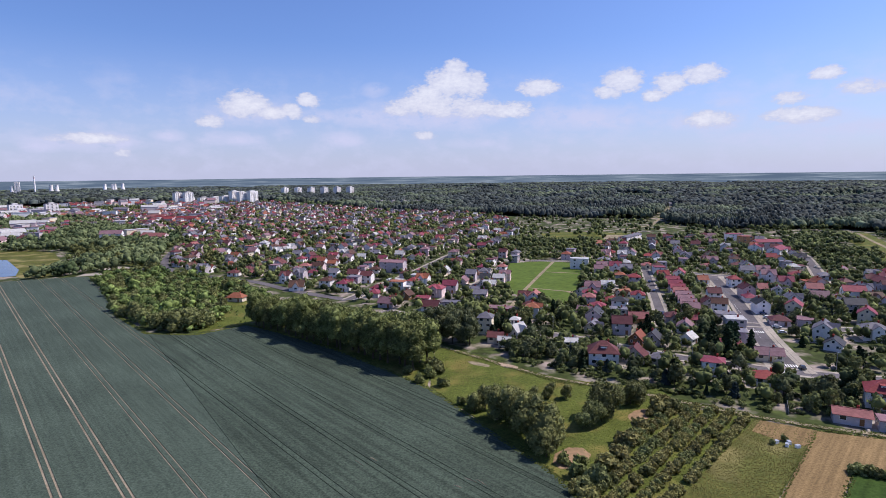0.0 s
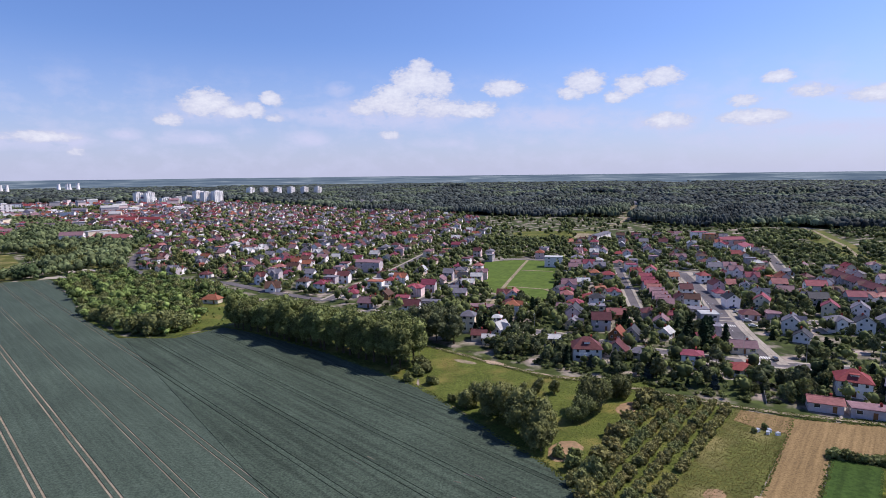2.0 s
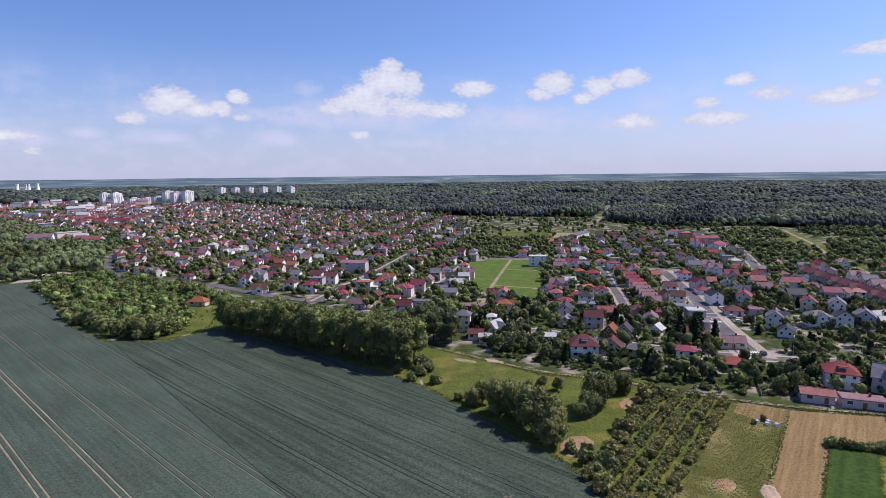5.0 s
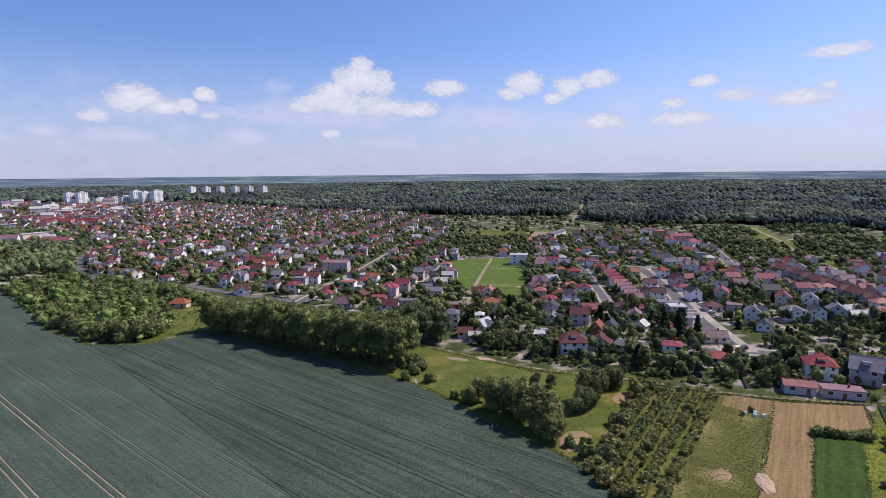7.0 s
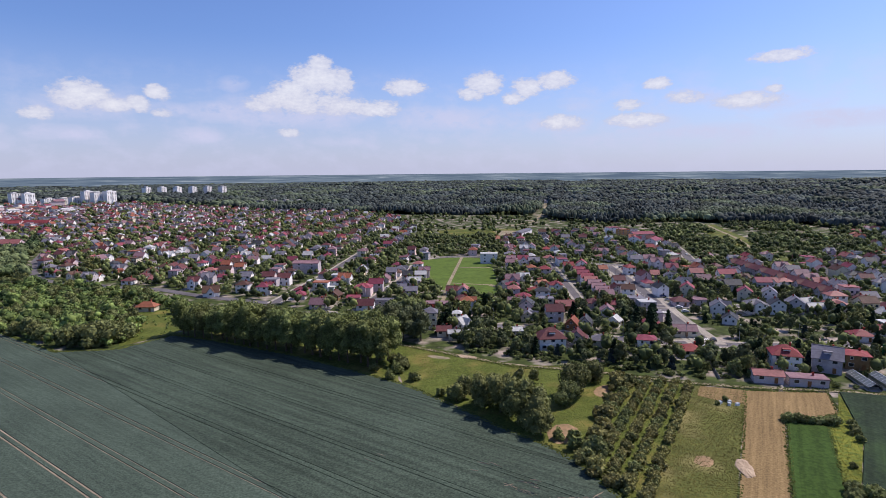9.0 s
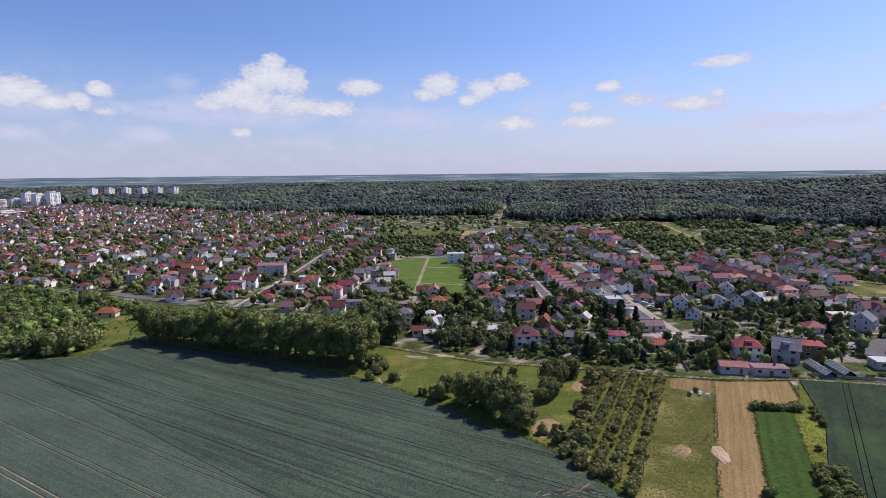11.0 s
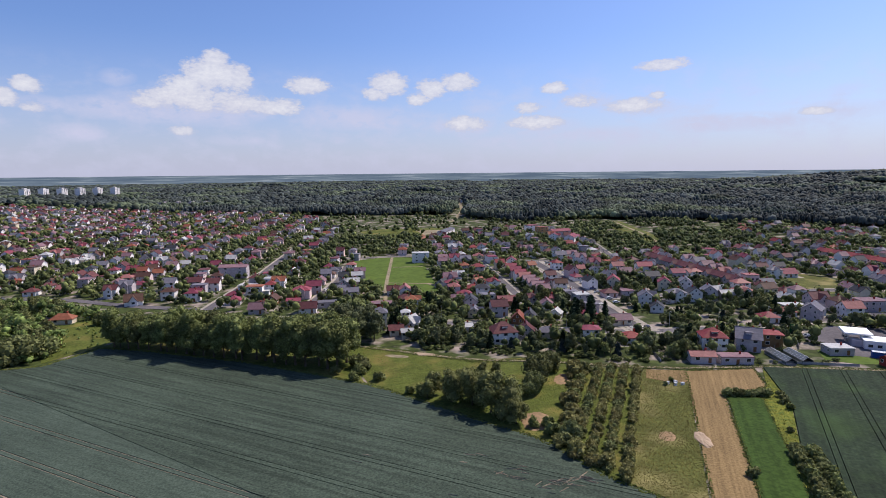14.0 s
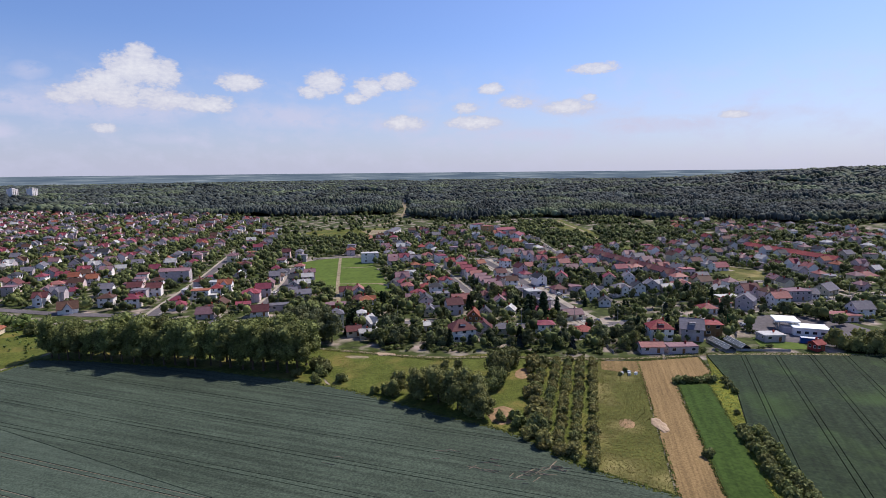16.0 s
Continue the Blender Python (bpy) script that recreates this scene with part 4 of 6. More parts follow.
def roof_solid(kind, w, d, h, rise, over, thick):
    """Roof over a w by d plan at height h, ridge along x."""
    s = Solid()
    a, b = w / 2 + over, d / 2 + over
    drop = rise * over / (d / 2) if kind != "flat" else 0
    lo, hi = h - drop, h + rise
    if kind == "gable":
        for sy in (-1, 1):
            q = [(-a, sy * b, lo), (a, sy * b, lo), (a, 0, hi), (-a, 0, hi)]
            up = [(x, y, z + thick) for x, y, z in q]
            if sy > 0:
                q, up = q[::-1], up[::-1]
            s.face(up)
            s.face(q[::-1])
            for k in range(4):
                s.face([q[k], q[(k + 1) % 4], up[(k + 1) % 4], up[k]])
        s.box(-a, -0.14, hi + thick - 0.06, a, 0.14, hi + thick + 0.08)
    elif kind == "hip":
        r = max(0.3, (w - d) / 2)
        base, top = [(-a, -b), (a, -b), (a, b), (-a, b)], [(-r, 0), (r, 0)]
        for z in (lo, lo + thick):
            pts = [(x, y, z) for x, y in base]
            t = [(x, y, hi + z - lo) for x, y in top]
            if z > lo:
                s.face([pts[0], pts[1], t[1], t[0]]); s.face([pts[1], pts[2], t[1]])
                s.face([pts[2], pts[3], t[0], t[1]]); s.face([pts[3], pts[0], t[0]])
            else:
                s.face(pts[::-1])
        for k in range(4):
            p, q = base[k], base[(k + 1) % 4]
            s.face([(*p, lo), (*q, lo), (*q, lo + thick), (*p, lo + thick)])
    else:
        s.box(-a, -b, h, a, b, h + 0.3)
        s.box(-a + 0.35, -b + 0.35, h + 0.3, a - 0.35, b - 0.35, h + 0.36)
    return s


def wing_solids(w, d, h, rise):
    """A gabled wing standing out of the long side: its walls and its roof."""
    a, out = w * 0.23, -d / 2 - 1.6
    up = rise * 0.86
    wall, roof = Solid(), Solid()
    wall.box(-a, out, -1.0, a, -d / 2 + 0.4, h)
    wall.face([(-a, out, h), (a, out, h), (0, out, h + up)])
    lo = h - 0.3 * up / a
    for sx in (-1, 1):
        q = [(sx * (a + 0.3), out - 0.4, lo), (0, out - 0.4, h + up), (0, 0, h + up), (sx * (a + 0.3), 0, lo)]
        if sx > 0:
            q = q[::-1]
        roof.face([(x, y, z + 0.2) for x, y, z in q][::-1])
        roof.face(q)
        for k in range(4):
            p, r = q[k], q[(k + 1) % 4]
            roof.face([p, r, (*r[:2], r[2] + 0.2), (*p[:2], p[2] + 0.2)])
    return wall, roof, out


def house(x, y, w=10.0, d=9.0, storeys=2, roof="gable", tiles="red", walls="white", turn=0.0, detail=2, name="house", rise=None, dormer=False, balcony=False, annex="", group="", label=""):
    """A dwelling with its own walls, roof, windows, door and chimney. turn: degrees against the town's grid."""
    if y > 330 and detail == 2:
        detail = 1
    h = 0.5 + 2.75 * storeys
    rise = {"gable": d * 0.36, "hip": d * 0.26, "flat": 0.0}[roof] if rise is None else rise
    top = new(name)
    top.empty_display_size = 1.0
    top.matrix_basis = pose(x, y, terrain(x, y), 0, 0, TURN_TOWN + turn)
    cname = {"tin": "pale metal", "dark": "dark grey", "dusty": "dusty pink"}.get(tiles, tiles)
    wname = {"wood": "brown wooden", "brick": "dark red"}.get(walls, walls)
    tagged(top, label or "%s %s house with a %s %s roof" % ({1: "low", 2: "two-storey", 3: "three-storey"}.get(storeys, "tall"), wname, cname, "flat" if roof == "flat" else roof), "house", group)
    taken.append((x, y, max(w, d) / 2 - 0.2))
    houses.append((x, y, max(w, d) / 2))
    s = Solid()
    s.box(-w / 2, -d / 2, -1.0, w / 2, d / 2, h)
    if roof == "gable":
        for sx in (-1, 1):
            q = [(sx * w / 2, -d / 2, h), (sx * w / 2, d / 2, h), (sx * w / 2, 0, h + rise)]
            s.face(q if sx > 0 else q[::-1])
        s.face([(-w / 2, -d / 2, h), (w / 2, -d / 2, h), (w / 2, 0, h + rise), (-w / 2, 0, h + rise)])
        s.face([(w / 2, d / 2, h), (-w / 2, d / 2, h), (-w / 2, 0, h + rise), (w / 2, 0, h + rise)])
    part("wall", s.mesh("wall", WALLS[walls]), top)
    part("roof", roof_solid(roof, w, d, h, rise, 0.55 if roof != "flat" else 0.25, 0.2).mesh("roof", ROOFS[tiles]), top)
    if roof != "flat" or detail > 1:
        part("chimney", CHIMNEY, top, pose(w * 0.18, 0.8, h + max(0.3, rise * 0.85)))

    def opening(kind, px, py, pz, rz):
        o = part("window", WIN[kind][0 if detail > 1 else 2], top, pose(px, py, pz, 0, 0, rz))
        if detail > 1:
            part("pane", WIN[kind][1], o)

    wing = roof != "flat" and not dormer and rise > 1.9 and 7.5 < w < 12 and group != "terrace" and (int(x * 7) + int(y * 3)) % 5 < 2
    for st in range(storeys):
        z = 0.5 + 2.75 * st + 0.95
        n = max(2, int(w / 3.4)) if detail > 1 else 2
        for k in range(n):
            px = -w / 2 + w * (k + 0.5) / n
            if wing and abs(px) < w * 0.23 + 0.6:
                continue
            if st == 0 and k == n // 2:
                part("door", DOOR, top, pose(px, -d / 2 - 0.005, 0.3))
            else:
                opening("wide" if (k + st) % 2 == 0 else "small", px, -d / 2 - 0.005, z, 0)
        m = 2 if detail > 1 else 1
        for k in range(m):
            py = -d / 2 + d * (k + 0.5) / m
            opening("small", -w / 2 - 0.005, py, z, -90)
            if detail > 1:
                opening("small", w / 2 + 0.005, py, z, 90)
    if roof == "gable" and rise > 2.5:
        opening("small", -w / 2 - 0.005, 0, h + 0.4, -90)
        opening("small", w / 2 + 0.005, 0, h + 0.4, 90)
    if wing:
        q, r, out = wing_solids(w, d, h, rise)
        part("wing", q.mesh("wing", WALLS[walls]), top)
        part("wing_roof", r.mesh("wing_roof", ROOFS[tiles]), top)
        for st in range(storeys):
            opening("wide" if st == 0 else "small", 0, out - 0.005, 1.45 + 2.75 * st, 0)
    if balcony:
        part("balcony", BALCONY, top, pose(-w * 0.15, -d / 2, 3.2))
    if dormer:
        q = Solid()
        q.box(-1.3, -d * 0.33, h - 0.1, 1.3, 0.2, h + rise * 0.62)
        part("dormer", q.mesh("dormer", WALLS[walls]), top)
        q = Solid()
        q.box(-1.6, -d * 0.33 - 0.4, h + rise * 0.62, 1.6, 0.4, h + rise * 0.62 + 0.2)
        part("dormer_roof", q.mesh("dormer_roof", ROOFS[tiles]), top)
        opening("wide", 0, -d * 0.33 - 0.005, h + 0.15, 0)
    if annex:
        q = Solid()
        q.box(w / 2, -d / 2 + 0.8, -1.0, w / 2 + 4.2, d / 2 - 1.5, 2.7)
        part("garage", q.mesh("garage", WALLS[walls]), top)
        q = Solid()
        q.box(w / 2 + 0.02, -d / 2 + 0.4, 2.7, w / 2 + 4.6, d / 2 - 1.2, 2.95)
        part("garage_roof", q.mesh("garage_roof", ROOFS[annex]), top)
        part("garage_door", GARAGE, top, pose(w / 2 + 2.1, -d / 2 + 0.79, 0.05))
    return top


# houses along the front street and the track
house(70.7, 230.4, 12, 9.5, 2, "hip", "maroon", "white", 8, rise=3.8, balcony=True, dormer=True, label="white villa with a steep maroon hipped roof")
house(85.4, 232.7, 7, 9, 1, "gable", "maroon", "grey", 78, rise=3.8, label="narrow grey house with a steep maroon gable roof")
house(94.8, 227.9, 8, 7, 1, "hip", "grey", "cream", -20, rise=1.8)
house(110.2, 215.0, 8, 7.5, 2, "hip", "crimson", "white", -8, rise=1.3, balcony=True, label="white cube house with a low red hipped roof")
house(124.9, 203.6, 8.5, 8, 1, "hip", "red", "white", -8, rise=2.0, annex="tin")
house(62.7, 253.4, 6, 5, 1, "gable", "tin", "grey", 10, rise=1.2, name="shed", label="small grey shed with a pale roof")
house(95.2, 255.8, 7, 6.5, 1, "gable", "orange", "wood", 70, rise=3.2)
house(102.7, 256.0, 7, 7, 1, "gable", "dark", "grey", 75, rise=3.2)
house(142.3, 230.4, 10.5, 7, 1, "gable", "dusty", "cream", 0, rise=2.2)
house(135.2, 247.1, 8, 7, 1, "hip", "crimson", "white", 0)
house(152.2, 181.3, 10.5, 9.5, 2, "hip", "red", "white", -14, rise=3.2, dormer=True, label="white villa with a large red hipped roof")
house(164.7, 173.0, 10, 10, 2, "gable", "grey", "grey", -28, rise=3.8, dormer=True, label="grey villa with a steep complex grey roof")
house(178.4, 172.3, 8.5, 8.5, 2, "hip", "red", "brown", -18, rise=0.8, label="brown cube house with a flat red roof")
house(132.0, 169.6, 10, 6, 1, "gable", "salmon", "grey", -10, rise=1.3, name="shed", label="long low shed with a faded red metal roof")
house(143.0, 162.3, 13, 6, 1, "flat", "dusty", "grey", -8, name="garage_block", label="long grey garage block with a flat roof")
house(193.4, 151.3, 10, 7, 1, "flat", "tin", "grey", -8, name="shed", label="low grey shed with a flat pale roof")
house(196.0, 132.5, 5, 4.5, 1, "gable", "red", "brick", 10, rise=1.2, name="shed", label="small red shed by the field")
# chapel and the farm below it
house(25.9, 280.2, 7, 7, 3, "hip", "grey", "cream", 4, rise=2.2, name="chapel", label="pale cream chapel with a grey hipped roof", detail=1)
house(41.2, 274.2, 8, 6.5, 1, "gable", "tin", "white", 60, rise=3.0)
house(41.7, 284.5, 4.5, 4.5, 2, "hip", "tin", "white", 0, rise=1.2)
house(29.0, 264.0, 7, 6, 1, "gable", "maroon", "cream", 4, rise=1.8)
house(32.4, 257.5, 5.5, 5, 1, "gable", "tin", "cream", 4, rise=1.2)
house(38.6, 321.3, 15, 8, 1, "flat", "dusty", "brick", 0, name="shop_building", label="low dark red building with a flat roof")
house(-2.0, 330.8, 10, 8, 1, "gable", "maroon", "white", 4)
house(-6.5, 353.0, 8, 7, 1, "gable", "crimson", "pink", 6, rise=1.0)
house(-17.5, 363.0, 7, 7, 1, "gable", "brown", "brown", 80)
house(-25.9, 351.5, 9, 8, 1, "hip", "brown", "pink", 6)
house(1.7, 370.3, 11, 9, 2, "hip", "crimson", "pink", 0, rise=2.2, balcony=True)
house(-24.9, 394.8, 11, 8, 2, "flat", "orange", "white", 0, annex="tin")
house(11.1, 338.2, 11, 7, 1, "flat", "grey", "grey", 4)
house(26.4, 371.2, 9, 8, 1, "gable", "grey", "pink", 4)
house(30.0, 350.8, 8, 8.5, 2, "gable", "grey", "pink", 4, rise=2.0, group="grey houses by the green")
house(39.5, 383.0, 8, 8.5, 2, "gable", "tin", "pink", 4, rise=2.0, group="grey houses by the green")
house(48.7, 405.8, 8, 8.5, 2, "gable", "tin", "pink", 4, rise=2.0, group="grey houses by the green")
house(55.5, 422.5, 8, 8.5, 2, "gable", "dusty", "pink", 4, rise=2.0, group="grey houses by the green")
# west rows, near the belt
house(-77.7, 438.4, 8.5, 8, 2, "gable", "grey", "white", 4, rise=2.8)
house(-60.9, 433.2, 8.5, 8, 2, "gable", "maroon", "pink", 4, rise=2.8)
house(-49.7, 423.1, 8.5, 8, 2, "gable", "maroon", "white", 4, rise=2.8)
house(-104.4, 442.3, 8.5, 8, 2, "gable", "grey", "grey", 4, rise=2.8)
house(-155.8, 494.4, 8.5, 8, 1, "gable", "brown", "cream", 80, rise=2.8)
house(-181.6, 510.5, 8.5, 8, 2, "gable", "grey", "grey", 4, rise=2.8)
house(-216.2, 521.4, 8.5, 8, 1, "gable", "grey", "cream", 4, rise=2.8)
house(-193.2, 474.5, 8.5, 8, 2, "gable", "grey", "grey", 4, rise=2.8)
house(-93.2, 532.5, 8.5, 8, 2, "gable", "crimson", "grey", 4, rise=2.8)
house(-77.9, 521.1, 8.5, 8, 2, "gable", "dusty", "white", 4, rise=2.8)
house(-106.0, 511.8, 8.5, 8, 2, "gable", "crimson", "white", 4, rise=2.8)
house(-86.8, 557.9, 8.5, 8, 2, "gable", "tin", "white", 4, rise=2.8)
house(-75.2, 580.5, 8.5, 8, 2, "gable", "dusty", "pink", 4, rise=2.8)
house(-55.1, 547.5, 8.5, 8, 2, "gable", "grey", "white", 4, rise=2.8)
house(-131.8, 551.6, 8.5, 8, 2, "gable", "grey", "grey", 4, rise=2.8)
house(-159.0, 581.5, 8.5, 8, 2, "gable", "tin", "white", 4, rise=2.8)
house(-32.9, 469.1, 21, 9, 3, "gable", "dusty", "grey", 0, rise=1.6, name="apartment_house", label="long grey three-storey house with a low roof")
house(-11.0, 419.8, 10, 8, 2, "flat", "tin", "white", 0)
house(-27.7, 415.7, 12, 7, 1, "flat", "tin", "white", 0)
house(-128.6, 364.9, 11, 6.5, 1, "hip", "orange", "cream", 6, rise=2.4, name="cottage", label="small cottage with an orange tiled roof")
house(-97.1, 398.3, 10, 8, 1, "gable", "brown", "white", 20, rise=3.8)
# blocks between the green and the terrace street
house(125.7, 471.4, 15, 9, 3, "flat", "tin", "white", 2, rise=0, name="apartment_house", label="white three-storey building with dark window bands")
house(149.5, 450.3, 9, 8, 2, "gable", "crimson", "white", 4)
house(177.2, 546.6, 9, 8, 1, "hip", "red", "cream", 4)
house(187.1, 620.0, 9, 8, 1, "gable", "orange", "white", 40)
house(204.0, 519.8, 9, 8, 1, "hip", "red", "white", 4)
house(190.0, 524.6, 8, 8, 2, "gable", "dusty", "white", 80)
house(182.0, 465.8, 9, 8, 1, "hip", "salmon", "cream", 4)
house(176.2, 415.0, 9, 8, 1, "hip", "salmon", "pink", 4)
house(192.2, 462.5, 9, 8, 2, "flat", "grey", "grey", 4)
house(185.3, 412.0, 8, 8, 2, "gable", "crimson", "white", 80)
house(145.7, 398.4, 9, 8, 2, "hip", "red", "pink", 4)
house(132.8, 371.6, 9, 7, 1, "flat", "red", "pink", 4)
house(123.4, 355.8, 8, 7, 1, "gable", "orange", "cream", 40)
house(126.8, 339.9, 8, 8, 2, "hip", "red", "white", 4)
house(110.2, 337.9, 8, 8, 1, "hip", "red", "brick", 4)
house(98.7, 348.1, 8, 7, 2, "hip", "crimson", "grey", 4)
house(97.7, 360.4, 8, 8, 1, "gable", "dark", "grey", 60)
house(123.2, 387.7, 9, 6, 1, "gable", "tin", "white", 10)
house(102.0, 302.8, 9, 7, 2, "flat", "grey", "cream", 4)
house(110.7, 294.4, 11, 7, 1, "gable", "salmon", "orange", 4)
house(94.2, 275.2, 9, 8, 2, "gable", "maroon", "grey", 4)
house(80.7, 278.7, 8, 7, 1, "gable", "grey", "cream", 80)
house(129.8, 296.2, 8, 8, 1, "hip", "maroon", "grey", 4)
house(138.9, 288.6, 7, 7, 1, "hip", "crimson", "pink", 4)
house(160.1, 298.9, 10, 8, 1, "flat", "grey", "grey", 4)
house(153.7, 278.0, 9, 9, 2, "flat", "tin", "grey", 4)
house(127.3, 276.1, 8, 7.5, 1, "gable", "dusty", "white", 80)
house(119.5, 255.8, 6, 6, 1, "gable", "tin", "white", 60)
house(228.6, 456.8, 9, 7, 1, "hip", "salmon", "white", 4)
# the terrace of gabled houses
house(143.3, 304.1, 8.2, 8, 2, "gable", "dusty", "cream", 0, rise=2.4, group="terrace")
house(146.1, 313.5, 8.2, 8, 2, "gable", "dusty", "pink", 0, rise=2.4, group="terrace")
house(149.2, 323.5, 8.2, 8, 2, "gable", "dusty", "pink", 0, rise=2.4, group="terrace")
house(152.5, 334.2, 8.2, 8, 2, "gable", "dusty", "grey", 0, rise=2.4, group="terrace")
house(155.9, 345.5, 8.2, 8, 2, "gable", "salmon", "pink", 0, rise=2.4, group="terrace")
house(159.6, 357.5, 8.2, 8, 2, "gable", "crimson", "white", 0, rise=2.4, group="terrace")
house(163.5, 370.3, 8.2, 8, 2, "gable", "crimson", "grey", 0, rise=2.4, group="terrace")
house(167.7, 383.9, 8.2, 8, 2, "gable", "crimson", "pink", 0, rise=2.4, group="terrace")
# the flats by the building plot
house(339.5, 617.0, 16, 12, 4, "flat", "crimson", "white", 18, name="apartment_block", label="white four-storey flats with a crimson roof edge")
house(338.1, 592.4, 12, 12, 4, "flat", "orange", "orange", 18, name="apartment_block", label="orange four-storey flats with a flat roof")
house(345.7, 565.8, 26, 11, 3, "gable", "crimson", "pink", 18, rise=2.4, name="apartment_block", label="long pinkish flats with a crimson roof")
house(312.4, 530.1, 10, 11, 3, "gable", "crimson", "white", 70, rise=2.6, name="apartment_block", label="white gabled flats with a crimson roof")
house(322.9, 512.1, 22, 11, 3, "gable", "crimson", "white", 60, rise=2.6, name="apartment_block", label="white gabled flats with a crimson roof")
house(239.9, 665.5, 50, 11, 2, "gable", "grey", "white", 70, rise=1.5, name="apartment_block", label="long white building with a grey roof", detail=1)
# houses east of the avenue
house(185.6, 257.3, 10, 8.5, 2, "gable", "grey", "white", 70)
house(180.0, 242.5, 8, 7, 1, "gable", "dark", "white", 66)
house(209.1, 256.3, 10.5, 8, 2, "hip", "grey", "white", 0)
house(219.5, 251.8, 7, 8, 2, "gable", "dark", "white", 80)
house(231.4, 251.1, 9, 9, 2, "gable", "grey", "grey", 70)
house(249.9, 242.6, 11, 8.5, 2, "hip", "salmon", "white", 2)
house(202.6, 305.3, 8, 8, 2, "gable", "crimson", "cream", 70)
house(181.3, 284.7, 9, 8, 1, "hip", "maroon", "pink", 0)
house(242.5, 374.7, 9, 8, 2, "gable", "crimson", "pink", 0)
house(221.7, 364.1, 9, 8, 1, "gable", "salmon", "grey", 0)
house(217.1, 342.6, 8, 7, 2, "gable", "grey", "white", 80)
house(244.8, 349.8, 9, 8, 2, "gable", "salmon", "white", 0)
house(264.9, 397.4, 9, 8, 2, "hip", "red", "white", 0)
house(231.7, 326.0, 9, 8, 2, "gable", "dusty", "grey", 0)
house(262.8, 339.5, 12, 8, 2, "gable", "crimson", "white", 0)
house(237.0, 305.2, 10, 8, 2, "gable", "dark", "grey", 0)
house(227.9, 284.1, 8, 8, 2, "gable", "crimson", "cream", 70)
house(240.7, 278.4, 9, 8, 2, "gable", "grey", "white", 70)
house(266.7, 304.7, 9, 7, 2, "gable", "salmon", "white", 0)
house(277.3, 303.2, 9, 7, 2, "hip", "salmon", "white", 0)
house(241.4, 420.1, 9, 8, 2, "gable", "grey", "white", 0)
house(253.2, 419.4, 9, 8, 2, "gable", "dusty", "white", 0)
house(237.4, 386.8, 9, 8, 3, "gable", "dusty", "white", 0)
house(289.4, 433.6, 10, 8, 2, "flat", "maroon", "cream", 0)
house(293.0, 406.2, 8, 8, 1, "hip", "grey", "white", 0)
house(319.2, 423.6, 8, 8, 1, "gable", "dusty", "pink", 60)
house(331.9, 409.4, 9, 8, 1, "gable", "grey", "white", 0)
house(365.9, 408.0, 9, 8, 2, "hip", "dusty", "white", 0)
house(325.4, 353.0, 9, 8, 2, "gable", "dusty", "white", 0)
house(319.8, 337.3, 9, 8, 2, "gable", "grey", "pink", 0)
house(311.1, 321.7, 9, 8, 2, "gable", "dusty", "white", 0)
house(303.7, 307.2, 9, 8, 2, "gable", "dusty", "grey", 0)
house(296.5, 293.7, 9, 8, 2, "gable", "salmon", "grey", 0)
house(248.5, 258.8, 10, 7, 1, "gable", "tin", "grey", 20)
# quarter round the filling station
house(262.9, 186.4, 10, 8, 2, "gable", "salmon", "white", -4)
house(289.2, 191.0, 15, 10, 2, "flat", "dusty", "grey", -4)
house(241.2, 193.0, 9, 9, 2, "gable", "grey", "grey", 40)
house(250.8, 210.8, 13, 7, 1, "flat", "tin", "grey", -4)
house(269.4, 208.8, 11, 9, 2, "gable", "maroon", "pink", 0)
house(323.1, 189.6, 13, 10, 1, "gable", "grey", "cream", 20)
house(395.4, 198.0, 14, 10, 1, "hip", "salmon", "white", 0)
house(273.2, 148.9, 10, 9, 2, "gable", "grey", "white", -10)
house(261.2, 151.7, 14, 10, 1, "flat", "salmon", "pink", -10)
house(215.5, 199.8, 9, 8, 1, "hip", "red", "white", -4)
house(234.1, 203.5, 9, 8, 1, "hip", "red", "white", -10)
house(281.6, 290.6, 9, 8, 1, "gable", "dusty", "grey", 60)
house(270.5, 259.8, 10, 8, 2, "hip", "salmon", "white", 0)
house(345.0, 278.3, 11, 9, 1, "gable", "crimson", "white", 0)
house(296.1, 260.0, 9, 8, 1, "gable", "grey", "cream", 0)

# long terraces of narrow row houses
for (x0, y0), (x1, y1), count, tile, plaster in (((465.8, 329.8), (436.6, 234.1), 13, "red", "pink"), ((308.2, 381.8), (275.6, 265.4), 11, "maroon", "grey")):
    bearing = math.degrees(math.atan2(y1 - y0, x1 - x0)) - TURN_TOWN
    step = math.hypot(x1 - x0, y1 - y0) / count
    for k in range(count):
        q = (k + 0.5) / count
        house(x0 + (x1 - x0) * q, y0 + (y1 - y0) * q, min(step - 0.3, 12.0), 9.0, 2, "gable", tile, plaster, bearing, rise=2.6, detail=1, group="row houses", label="narrow row house with a %s tiled roof" % ("bright red" if tile == "red" else "dark maroon"))


